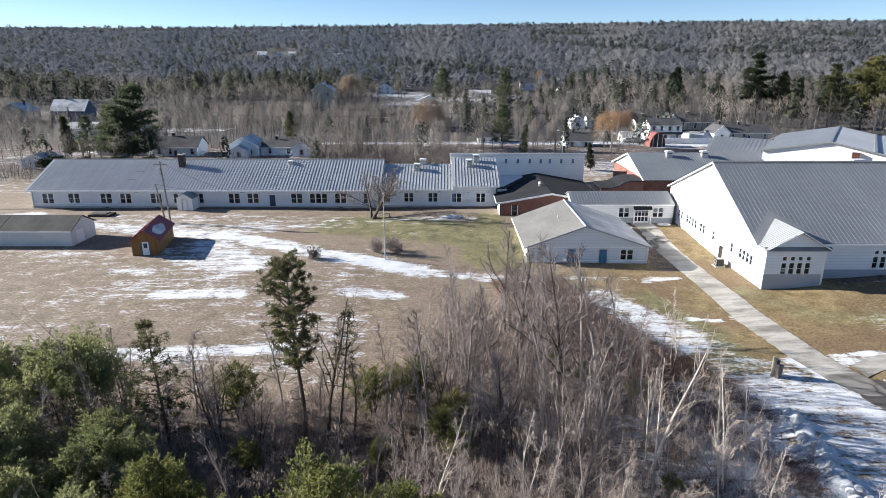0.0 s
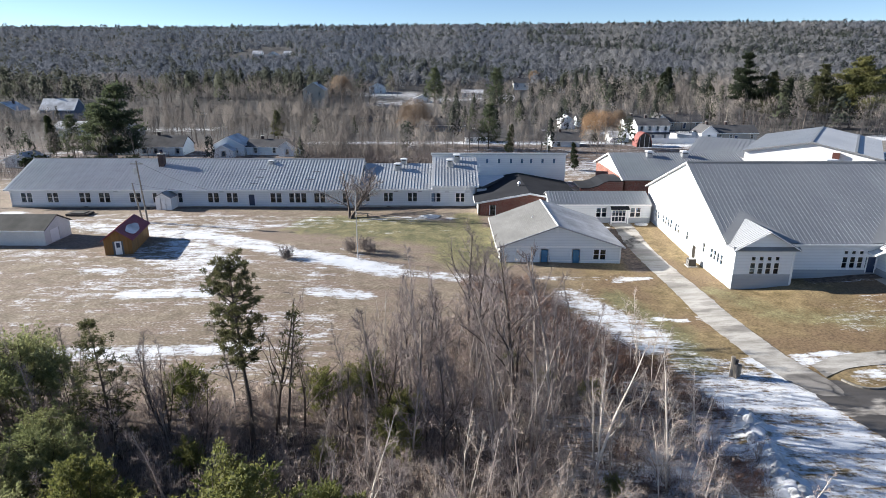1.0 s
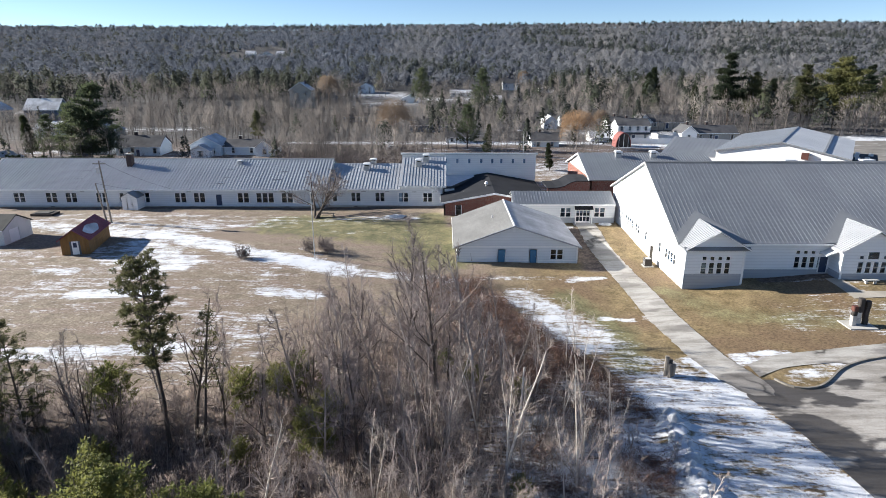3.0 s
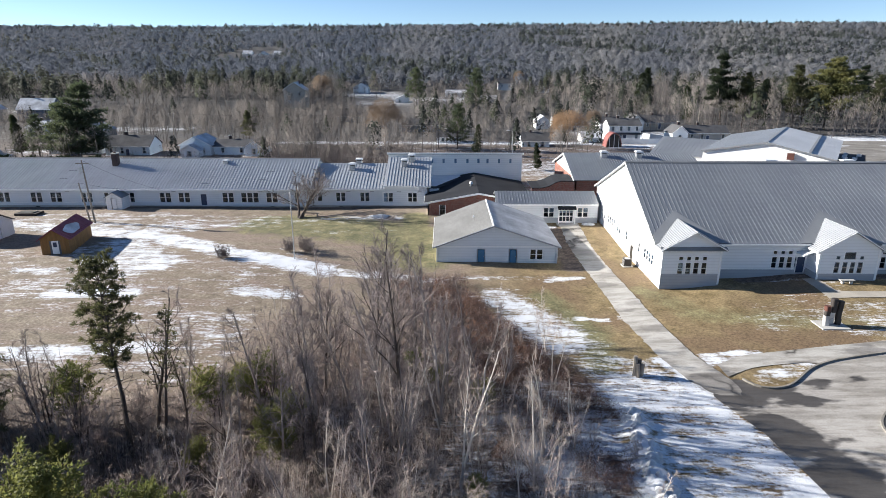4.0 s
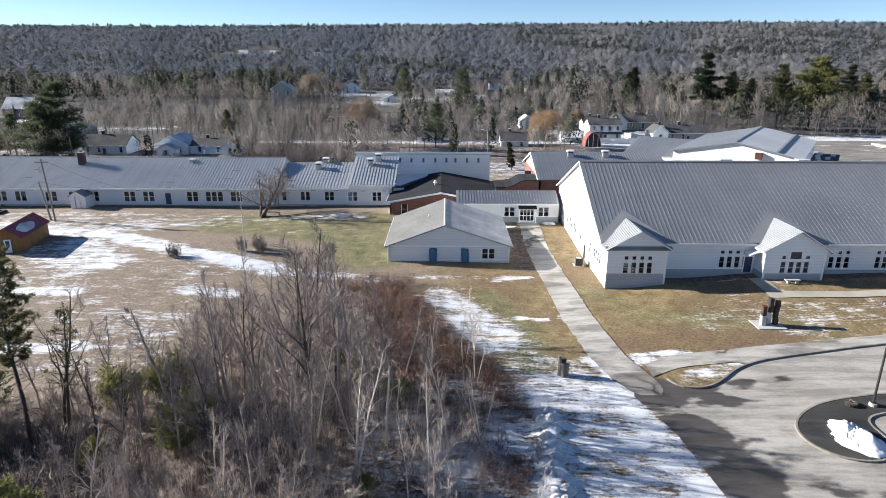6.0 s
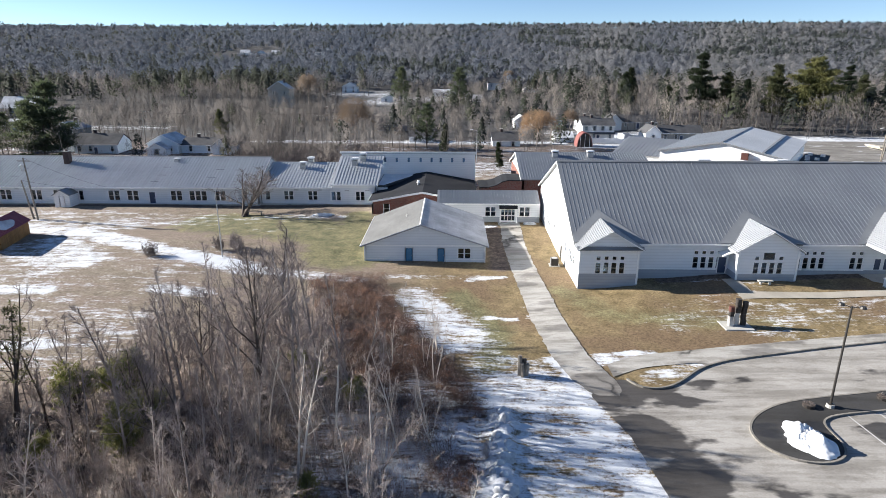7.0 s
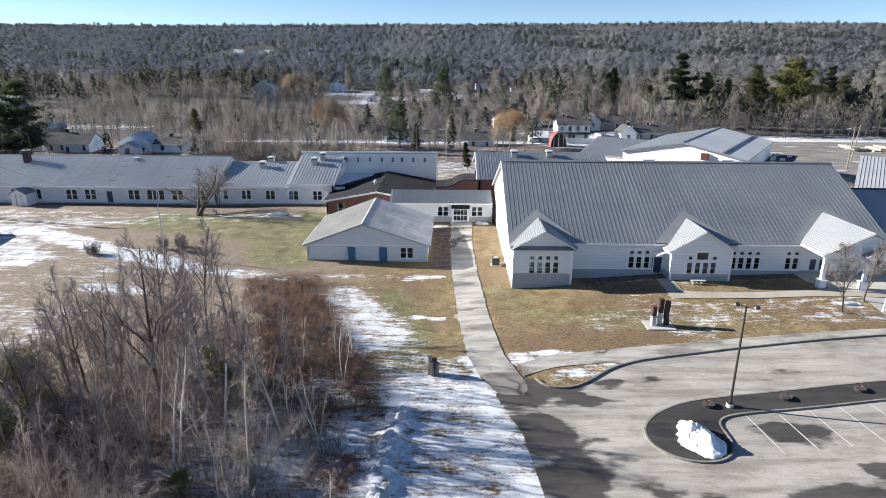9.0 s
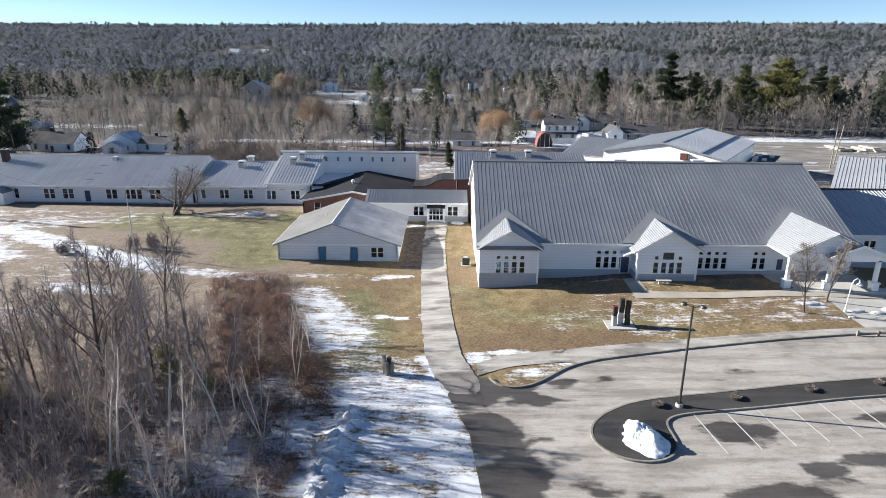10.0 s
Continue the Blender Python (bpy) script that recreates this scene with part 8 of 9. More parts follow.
def shed():
    m = pose(-43.0, 82.4, 0, 0, 0, 12)
    s = thing("garden_shed", (-43.6, 86.5, 1.0), "stained brown board shed with a red metal roof", "shed")

    def lay(geo):
        geo.v = [tuple(m @ Vector(p)) for p in geo.v]
        return geo
    w, d, zb, ze, zr = 1.85, 9.2, 0.8, 3.35, 4.75
    n = 13
    for side, y in (("front", 0.0), ("back", d)):
        for i in range(n):
            a, b = -w + 2 * w * i / n, -w + 2 * w * (i + 1) / n - 0.02
            if side == "front" and b > -0.45 and a < 0.5:
                lo = 3.0
            else:
                lo = zb
            top = [ze + (zr - ze) * (1 - abs(q) / w) for q in (a, b)]
            part("board", lay(Geo().prism([(a, y, lo), (b, y, lo), (b, y, top[1] - 0.1), (a, y, top[0] - 0.1)], (0, 0.05, 0))), M["shed_wood"], s)
    for x in (-w, w - 0.05):
        for i in range(26):
            a = d * i / 26 + 0.01
            part("board", lay(Geo().box(x, a, zb, x + 0.05, a + d / 26 - 0.02, ze)), M["shed_wood"], s)
    part("lining", lay(Geo().box(-w + 0.07, 0.07, zb, w - 0.07, d - 0.03, ze - 0.05)), M["interior"], s)
    dr = part("door", lay(Geo().box(-0.42, -0.05, 1.05, 0.46, 0.0, 3.0)), M["trim"], s, "white half-glazed door")
    part("door_glass", lay(Geo().box(-0.22, -0.07, 2.1, 0.26, -0.051, 2.8)), M["navy"], dr)
    for sx in (-1, 1):
        a, b = Vector((sx * (w + 0.35), -0.4, ze - 0.2)), Vector((sx * (w + 0.35), d + 0.3, ze - 0.2))
        c, e = Vector((0.0, d + 0.3, zr)), Vector((0.0, -0.4, zr))
        q = [m @ p for p in ((b, a, e, c) if sx < 0 else (a, b, c, e))]
        slope(s, *q, M["shed_red"], 0.7, 0.06, 0.05, "roof_sheet", "roof", M["shed_red"])
        if sx > 0:
            ring = [(0.40 + 0.26 * math.cos(q) * (1 + 0.10 * math.sin(3.0 * q + 1)), 0.45 + 0.30 * math.sin(q) * (1 + 0.08 * math.sin(5.0 * q))) for q in np.linspace(0, 6.0, 22)]
            k = [m @ (a.lerp(b, u).lerp(e.lerp(c, u), v) + Vector((0.03, 0, 0.08))) for u, v in ring]
            part("frost", Geo().prism(k, (0, 0, 0.015)), M["roof_snow"], s, "thin frost left on the roof")


shed()


def arched_shed(x, y, w, d, h):
    """A round-topped shelter with a red cover and a dark open front."""
    z = gz(x, y)
    b = thing("arched_shed", (x, y, z), "small round-topped shed with a faded red cover and dark front", "shed")
    arc = [(math.cos(a), math.sin(a)) for a in np.linspace(0, math.pi, 15)]
    g = Geo()
    for (c0, s0), (c1, s1) in zip(arc, arc[1:]):
        q = [(x + c * w / 2 * k, yy, z + sn * h * k) for k in (1.0, 0.94) for c, sn, yy in ((c0, s0, y), (c1, s1, y), (c1, s1, y + d), (c0, s0, y + d))]
        n = len(g.v)
        g.v += q
        g.f += [tuple(n + e for e in f) for f in ((0, 1, 2, 3), (7, 6, 5, 4), (0, 4, 5, 1), (2, 6, 7, 3))]
    part("cover", g, M["shed_red"], b)
    part("front_panel", Geo().prism([(x + c * w / 2 * 0.93, y + 0.25, z + sn * h * 0.93) for c, sn in arc], (0, 0.08, 0)), M["stone_dark"], b)
    for k in (-0.3, 0.0, 0.3):
        top = h * 0.9 * math.sqrt(1 - (2 * k) ** 2)
        part("front_rib", Geo().box(x + k * w - 0.06, y + 0.14, z - 0.1, x + k * w + 0.06, y + 0.24, z + top), M["trim"], b)


M["shed_red"] = surface("faded_red_cover", (0.19, 0.062, 0.055), (0.27, 0.095, 0.082), 0.6, 5, 0.7, 0, 0.1)
arched_shed(65.6, 187.5, 4.8, 5.0, 4.4)


# ---- posts, lamps and yard things ----
def utility_pole(x, y, top, lean=(0, 0), arms=1, label="grey wooden utility pole beside the track", light=False):
    z = gz(x, y)
    p = thing("utility_pole", (x, y, z), label, "utility pole", "utility poles")
    q = Vector((x + lean[0], y + lean[1], top))
    part("pole", Geo().rod((x, y, z - 0.4), q, 0.17, 0.11, 10), M["pole_wood"], p)
    for i in range(arms):
        c = Vector((x, y, z)).lerp(q, 0.95 - 0.07 * i)
        part("crossarm", Geo().box(c.x - 1.1, c.y - 0.06, c.z - 0.07, c.x + 1.1, c.y + 0.06, c.z + 0.07), M["pole_wood"], p)
        for u in (-1, -0.45, 0.45, 1):
            part("insulator", Geo().rod((c.x + u, c.y, c.z + 0.07), (c.x + u, c.y, c.z + 0.25), 0.05, 0.035, 6), M["steel"], p)
    if light:
        c = Vector((x, y, z)).lerp(q, 0.9)
        part("bracket", Geo().rod(c, c + Vector((-1.4, -0.2, 0.5)), 0.04, 0.04, 6), M["steel"], p)
        part("lantern", Geo().rod(c + Vector((-1.3, -0.2, 0.5)), c + Vector((-2.0, -0.2, 0.42)), 0.14, 0.08, 8), M["white_metal"], p)
    return q


def wire(p, q, sag, label="thin overhead wire between poles"):
    p, q = Vector(p), Vector(q)
    pts = [p.lerp(q, i / 14) - Vector((0, 0, sag * 4 * (i / 14) * (1 - i / 14))) for i in range(15)]
    single("overhead_wire", Geo().tube(pts, [0.02] * 15, 4), M["dark_metal"], label, "wire", "overhead wires")


a = utility_pole(-48.4, 100.7, 7.9, (-0.9, 0), 0, "short leaning wooden pole by the wing")
b = utility_pole(-47.1, 99.8, 11.9, (-0.5, 0), 1, "tall wooden pole with crossarm by the wing")
tr = thing("transformer", (-47.4, 99.5, 10.0), "grey transformer can hung on the pole", "transformer")
part("can", Geo().rod((-47.85, 99.55, 9.7), (-47.85, 99.55, 10.7), 0.28, 0.28, 12), M["steel"], tr)
part("lid", Geo().rod((-47.85, 99.55, 10.7), (-47.85, 99.55, 10.8), 0.31, 0.2, 12), M["steel"], tr)
wire(b, (-40.5, 111.7, 4.4), 0.5)
wire(a, (-44.5, 111.7, 4.4), 0.3)
fp = thing("flag_pole", (-8.2, 80.6, 1.2), "slim pale metal pole on the lawn", "pole")
part("pole", Geo().rod((-8.2, 80.6, 0.9), (-8.2, 80.6, 10.5), 0.09, 0.05, 10), M["steel"], fp)
part("cap", Geo().rod((-8.2, 80.6, 10.5), (-8.2, 80.6, 10.62), 0.09, 0.05, 8), M["white_metal"], fp)
q1 = utility_pole(-69.4, 184.6, 13.2, (0.3, 0), 1, "wooden utility pole behind the houses")
utility_pole(-64.6, 186.5, 9.6, (0.2, 0), 0, "short wooden pole behind the houses")
utility_pole(-101.8, 168, 8.4, (-0.2, 0), 0, "pale pole beside the road", True)
q3 = utility_pole(-6.5, 200, 12.5, (0, 0), 1, "wooden utility pole beside the village street")
q4 = utility_pole(58, 206, 13.0, (0, 0), 1, "wooden utility pole beside the village street")
q5 = utility_pole(101, 212, 13.2, (0, 0), 1, "wooden utility pole beside the village street")
q6 = utility_pole(133.4, 154, 12.6, (0.1, 0), 1, "wooden utility pole with a lantern behind the school", True)
q7 = utility_pole(138.2, 230, 12.5, (0.6, 0), 1, "wooden utility pole beside the yard")
q8 = utility_pole(138.6, 161, 12.4, (0.8, 0), 0, "leaning wooden pole behind the school")
for p, q in ((q1, q3), (q3, q4), (q4, q5), (q5, q7), (q7, q6)):
    for dx in (-0.8, 0.8):
        wire(p + Vector((dx, 0, -0.3)), q + Vector((dx, 0, -0.3)), 1.1)


def street_lamp(x, y, top, label):
    z = gz(x, y)
    s = thing("street_lamp", (x, y, z), label, "street lamp")
    part("pole", Geo().rod((x, y, z - 0.2), (x, y, top), 0.11, 0.06, 10), M["steel"], s)
    part("arm", Geo().rod((x, y, top), (x - 1.1, y, top + 0.3), 0.04, 0.04, 6), M["steel"], s)
    part("head", Geo().box(x - 1.7, y - 0.15, top + 0.24, x - 1.0, y + 0.15, top + 0.38), M["white_metal"], s)


street_lamp(31.0, 160, 10.3, "tall grey street lamp behind the white block")


def lot_lamp(x, y):
    z = gz(x, y) + 0.1
    s = thing("lamp_post", (x, y, z), "tall dark car-park lamp post with two heads on the island", "lamp post")
    part("footing", Geo().rod((x, y, z - 0.3), (x, y, z + 0.35), 0.34, 0.3, 14), M["concrete"], s)
    part("base_plate", Geo().box(x - 0.2, y - 0.2, z + 0.35, x + 0.2, y + 0.2, z + 0.4), M["dark_metal"], s)
    part("pole", Geo().rod((x, y, z + 0.4), (x, y, z + 9.0), 0.1, 0.075, 10), M["dark_metal"], s)
    for dx, dy in ((0.7, -0.25), (-0.55, 0.45)):
        arm = part("arm", Geo().rod((x, y, z + 8.85), (x + dx * 0.6, y + dy * 0.6, z + 9.0), 0.04, 0.04, 6), M["dark_metal"], s)
        c = Vector((x + dx, y + dy, z + 9.0))
        part("lamp_head", Geo().rod(c - Vector((0, 0, 0.09)), c + Vector((0, 0, 0.09)), 0.28, 0.20, 10), M["dark_metal"], arm)


lot_lamp(55.3, 43.75)


def gooseneck(x, y):
    z = gz(x, y)
    s = thing("gooseneck_lamp", (x, y, z), "white gooseneck lantern post by the forecourt", "lamp post")
    part("base", Geo().rod((x, y, z - 0.1), (x, y, z + 0.6), 0.14, 0.08, 10), M["white_metal"], s)
    pts = [Vector((x, y, z + 0.6)), Vector((x + 0.15, y, z + 3.3)), Vector((x + 0.3, y, z + 3.75)), Vector((x + 0.6, y, z + 3.95)), Vector((x + 0.9, y, z + 3.8)), Vector((x + 1.0, y, z + 3.5))]
    part("stem", Geo().tube(pts, [0.06] * 6, 8), M["white_metal"], s)
    part("shade", Geo().rod((x + 1.0, y, z + 3.5), (x + 1.0, y, z + 3.2), 0.12, 0.32, 14), M["white_metal"], s)


gooseneck(80.2, 62.2)


def stone_sculpture():
    s = thing("stone_sculpture", (55, 59.4, 0.5), "sculpture of three upright dark and pale stone columns on a slab", "sculpture")
    z = gz(55, 59.5)
    part("slab", Geo().box(53.1, 58.2, z - 0.5, 56.1, 60.5, z + 0.1), M["concrete"], s)
    r = random.Random(8)
    for x, y, h, mats in ((53.95, 59.3, 2.35, ("stone_light", "stone_light", "stone_dark", "rust")), (54.65, 59.6, 2.95, ("stone_light", "stone_light", "stone_dark", "stone_dark")), (55.35, 59.5, 2.65, ("stone_dark",) * 4)):
        zz = z + 0.1
        for i, mt in enumerate(mats):
            hh = h / 4 * r.uniform(0.9, 1.1)
            a, b = r.uniform(0.24, 0.29), r.uniform(0.22, 0.28)
            dx, dy = r.uniform(-0.05, 0.05), r.uniform(-0.05, 0.05)
            ring = [(-a, -b * 0.7), (-a * 0.7, -b), (a * 0.75, -b), (a, -b * 0.6), (a, b * 0.7), (a * 0.6, b), (-a * 0.8, b), (-a, b * 0.6)]
            part("stone_block", Geo().prism([(x + dx + u, y + dy + v, zz) for u, v in ring], (r.uniform(-0.03, 0.03), r.uniform(-0.03, 0.03), hh - 0.02)), M[mt], s)
            zz += hh


stone_sculpture()


def wood_sculpture():
    z = gz(30.7, 49.2)
    s = thing("wood_sculpture", (30.7, 49.2, z), "weathered dark upright timber sculpture beside the snow", "sculpture")
    r = random.Random(4)
    for x, y, h in ((30.45, 49.2, 2.2), (30.75, 49.35, 1.75), (31.0, 49.1, 1.35), (30.7, 48.95, 1.5)):
        lean = Vector((r.uniform(-0.1, 0.1), r.uniform(-0.08, 0.08), h))
        part("log", Geo().prism([(x + 0.21 * math.cos(t) * r.uniform(0.7, 1.2), y + 0.21 * math.sin(t) * r.uniform(0.7, 1.2), z - 0.2) for t in np.linspace(0, 5.4, 7)], lean), M["stone_dark"] if h == 1.75 else M["pole_wood"], s)


wood_sculpture()


def planter(x, y, seed):
    z = gz(x, y) + 0.17
    p = thing("planter", (x, y, z), "low round dark planter with withered brown plants on the island", "planter", "island planters")
    part("tub", Geo().rod((x, y, z - 0.02), (x, y, z + 0.26), 0.46, 0.52, 12), M["stone_dark"], p)
    part("soil", Geo().rod((x, y, z + 0.24), (x, y, z + 0.27), 0.47, 0.47, 12), M["bark_dark"], p)
    g, r = Geo(), random.Random(seed)
    for _ in range(70):
        a, q = r.uniform(0, 6.28), r.uniform(0, 0.42)
        limb(g, r, Vector((x + math.cos(a) * q, y + math.sin(a) * q, z + 0.26)), Vector((math.cos(a) * 0.9, math.sin(a) * 0.9, 1)).normalized(), r.uniform(0.12, 0.26), 0.02, 0.006, 2, 2, 0.3)
    part("dry_plants", g, M["grey_scrub"], p)


for i, (x, y) in enumerate(((53.6, 43.85), (60.5, 45.0), (67.4, 46.1), (74.0, 47.2))):
    planter(x, y, i)


def heap(name, x, y, rx, ry, h, seed, label, mat=None, turn=0.0):
    """A lumpy pile of old snow."""
    g = Geo()
    nr, na = 16, 56
    z0 = gz(x, y)
    ca, sa = math.cos(turn), math.sin(turn)
    k_r = 1.0 if rx > 1.2 else 0.4
    for i in range(nr + 1):
        for j in range(na):
            t, a = i / nr, 2 * math.pi * j / na
            q = t * (1 + 0.26 * noise.noise((math.cos(a) * 1.4 + seed, math.sin(a) * 1.4, seed)) + 0.16 * noise.noise((math.cos(a) * 5 + seed, math.sin(a) * 5, seed)))
            u, v = math.cos(a) * q * rx, math.sin(a) * q * ry
            px, py = x + u * ca - v * sa, y + u * sa + v * ca
            zz = h * (1 - t ** 1.8) * (1 + 0.8 * k_r * noise.noise((px * 1.1, py * 1.1, seed * 3.0))) + h * k_r * (0.34 * abs(noise.noise((px * 2.6, py * 2.6, seed))) + 0.22 * noise.noise((px * 6.5, py * 6.5, seed))) * (1 - t ** 3)
            g.v.append((px, py, max(z0 + zz + 0.17, z0 + 0.12) if t < 1 else gz(px, py) + 0.02))
    for i in range(nr):
        for j in range(na):
            k = (j + 1) % na
            g.f.append((i * na + j, (i + 1) * na + j, (i + 1) * na + k, i * na + k))
    return single(name, g, mat or M["snow"], label, "snow mound", "snow mounds", smooth=True)


heap("snow_mound", 51.1, 39.3, 1.7, 2.2, 0.8, 1.3, "bright heaped snow on the dark traffic island", turn=0.25)
for i, (x, y, a, b, h) in enumerate(((81.6, 62.4, 0.9, 0.28, 0.10), (83.8, 62.0, 0.8, 0.3, 0.12), (80.2, 60.9, 0.5, 0.25, 0.08), (77.2, 63.7, 1.0, 0.3, 0.10), (1.5, 104.0, 1.8, 0.8, 0.22), (37.6, 99.4, 1.2, 0.6, 0.25), (86, 63, 1.2, 0.5, 0.14))):
    heap("snow_mound", x, y, a, b, h, 2.1 + i, "low remnant heap of old snow beside the paving", M["old_snow"])
# rough ploughed lumps along the bank
r = random.Random(19)
for i in range(34):
    y = 29.5 + i * 0.4
    heap("snow_mound", 27.0 + (y - 30) * 0.11 + r.uniform(-0.7, 0.7), y, r.uniform(0.25, 0.75), r.uniform(0.3, 0.8), r.uniform(0.25, 0.75), i * 1.7, "rough ploughed snow bank beside the thicket", M["old_snow"], r.uniform(0, 3))

g_l = [(56.1 + 2.72 * i, 42.75 + 0.44 * i) for i in range(12)]
for x, y in g_l:
    geo = Geo()
    pts = [(x + 0.6 * t, y - 5.0 * t) for t in np.linspace(0, 1, 8)]
    for (ax, ay), (bx, by) in zip(pts, pts[1:]):
        geo.face((ax - 0.06, ay, gz(ax, ay) + 0.068), (bx - 0.06, by, gz(bx, by) + 0.068), (bx + 0.06, by, gz(bx, by) + 0.068), (ax + 0.06, ay, gz(ax, ay) + 0.068))
    single("parking_line", geo, M["road_paint"], "worn white parking bay line on asphalt", "marking", "parking bay lines", "structure")

ac = thing("air_conditioner", (38.6, 79.9, 0.3), "dark outdoor air-conditioning unit on a pad by the wall", "air conditioner")
za = gz(38.6, 79.9)
part("pad", Geo().box(37.9, 79.2, za - 0.2, 39.3, 80.6, za + 0.1), M["concrete"], ac)
part("casing", Geo().box(38.1, 79.4, za + 0.1, 39.1, 80.4, za + 1.1), M["dark_metal"], ac)
part("fan_grille", Geo().rod((38.6, 79.9, za + 1.1), (38.6, 79.9, za + 1.14), 0.4, 0.4, 16), M["steel"], ac)
for i in range(5):
    part("louvre", Geo().box(38.07, 79.45, za + 0.22 + 0.17 * i, 38.1, 80.35, za + 0.3 + 0.17 * i), M["steel"], ac)

fb = thing("timber_barrier", (78.6, 56.2, 0.9), "low timber barrier beside the drive", "barrier")
for x in (77.9, 80.0, 82.1):
    part("post", Geo().box(x - 0.1, 56.3, 0.5, x + 0.1, 56.5, 1.6), M["pole_wood"], fb)
part("rail", Geo().box(77.9, 56.36, 1.25, 82.1, 56.44, 1.4), M["pole_wood"], fb)

pl = thing("floor_hatch", (-62, 105.5, 1.2), "low square slab cover lying before the wing", "slab cover")
part("slab", Geo().box(-64.3, 104.6, 1.0, -60.4, 107.0, 1.5), M["stone_dark"], pl)
part("lid", Geo().box(-63.6, 104.9, 1.5, -61.2, 106.6, 1.62), M["garage_roof"], pl)
st = thing("stone_bench", (62.6, 69.5, 1.6), "low pale stone bench beside the entrance path", "bench")
zs = gz(62.6, 69.5)
part("seat", Geo().box(61.7, 69.3, zs + 0.38, 63.5, 69.75, zs + 0.48), M["concrete"], st)
for x in (61.95, 63.05):
    part("leg", Geo().box(x, 69.36, zs - 0.1, x + 0.2, 69.7, zs + 0.38), M["stone_light"], st)
bn = thing("picnic_bench", (-11.2, 104.5, 1.3), "weathered bench under the leafless tree", "bench")
part("seat", Geo().box(-12.6, 104.2, 1.75, -9.4, 104.7, 1.83), M["pole_wood"], bn)
for x in (-12.2, -9.8):
    part("leg", Geo().box(x - 0.06, 104.25, 1.1, x + 0.06, 104.65, 1.75), M["pole_wood"], bn)


# ---- village ----
def house(x, y, w, d, base, eave, ridge, along_x, wall_mat, roof_mat, label, cols=3, storeys=1, stack=True, category="house"):
    h = thing("house", (x, y + d / 2, base), label, category, "village houses")
    x0, x1, y1 = x - w / 2, x + w / 2, y + d
    wm, rm = M[wall_mat], M[roof_mat]
    holes, wins = [], []
    sh = (eave - base) / storeys
    for s in range(storeys):
        for c in range(cols):
            if s == 0 and c == cols // 2 and cols > 2:
                continue
            u = x0 + w * (c + 0.5) / cols
            zz = base + sh * s + sh * 0.35
            wins.append((u, zz))
            holes.append((u - 0.5, u + 0.5, zz, zz + min(1.3, sh * 0.5)))
    wall(h, "y", x0, x1, y, [(base - 1.5, eave, wm)], holes, 0.2)
    for u, zz in wins:
        window(h, u, y + 0.05, zz, 1.0, min(1.3, sh * 0.5), 0, 1)
    if cols > 2:
        door(h, x0 + w * 0.5, y - 0.03, base, 0.95, 2.05, M["navy"])
    wall(h, "x", y + 0.2, y1, x0, [(base - 1.5, eave, wm)], [(y + d * 0.4, y + d * 0.4 + 1.0, base + 1.0, base + 2.2)], 0.2)
    window(h, x0 + 0.05, y + d * 0.4 + 0.5, base + 1.0, 1.0, 1.2, -90, 1)
    wall(h, "x", y + 0.2, y1, x1 - 0.2, [(base - 1.5, eave, wm)], (), 0.2)
    wall(h, "y", x0, x1, y1 - 0.2, [(base - 1.5, eave, wm)], (), 0.2)
    if along_x:
        ym = y + d / 2
        gable_x(h, x0, y, y1, ym, eave, eave, ridge - 0.1, wm, 0.2)
        gable_x(h, x1 - 0.2, y, y1, ym, eave, eave, ridge - 0.1, wm, 0.2)
        plane_slope(h, (x0 - 0.3, y - 0.4, eave - 0.15), (x1 + 0.3, y - 0.4, eave - 0.15), (x1 + 0.3, ym, ridge), (x0 - 0.3, ym, ridge), rm, 0.15)
        plane_slope(h, (x1 + 0.3, y1 + 0.4, eave - 0.15), (x0 - 0.3, y1 + 0.4, eave - 0.15), (x0 - 0.3, ym + 0.01, ridge), (x1 + 0.3, ym + 0.01, ridge), rm, 0.15)
        fascia(h, (x0 - 0.3, y - 0.42, eave - 0.13), (x1 + 0.3, y - 0.42, eave - 0.13), 0.18)
        cx, cy = x0 + w * 0.35, ym + 0.3
    else:
        gable_y(h, y, x0, x1, x, eave, ridge - 0.1, wm, 0.2)
        gable_y(h, y1 - 0.2, x0, x1, x, eave, ridge - 0.1, wm, 0.2)
        plane_slope(h, (x0 - 0.4, y1 + 0.3, eave - 0.15), (x0 - 0.4, y - 0.4, eave - 0.15), (x, y - 0.4, ridge), (x, y1 + 0.3, ridge), rm, 0.15)
        plane_slope(h, (x1 + 0.4, y - 0.4, eave - 0.15), (x1 + 0.4, y1 + 0.3, eave - 0.15), (x + 0.01, y1 + 0.3, ridge), (x + 0.01, y - 0.4, ridge), rm, 0.15)
        fascia(h, (x0 - 0.4, y - 0.42, eave - 0.1), (x, y - 0.42, ridge + 0.04), 0.2)
        fascia(h, (x, y - 0.42, ridge + 0.04), (x1 + 0.4, y - 0.42, eave - 0.1), 0.2)
        cx, cy = x + w * 0.15, y + d * 0.6
    if stack:
        c = part("chimney", Geo().box(cx - 0.35, cy - 0.35, eave, cx + 0.35, cy + 0.35, ridge + 0.9), M["chimney"], h)
        part("chimney_cap", Geo().box(cx - 0.42, cy - 0.42, ridge + 0.9, cx + 0.42, cy + 0.42, ridge + 1.0), M["concrete"], c)
    return h


W_, B_, T_, D_ = "wall_house_white", "wall_house_blue", "wall_house_tan", "wall_house_dark"
house(-76.5, 170, 12.5, 8, 2.0, 5.0, 7.6, True, B_, "roof_house", "pale blue bungalow with a dark shingle roof", 4)
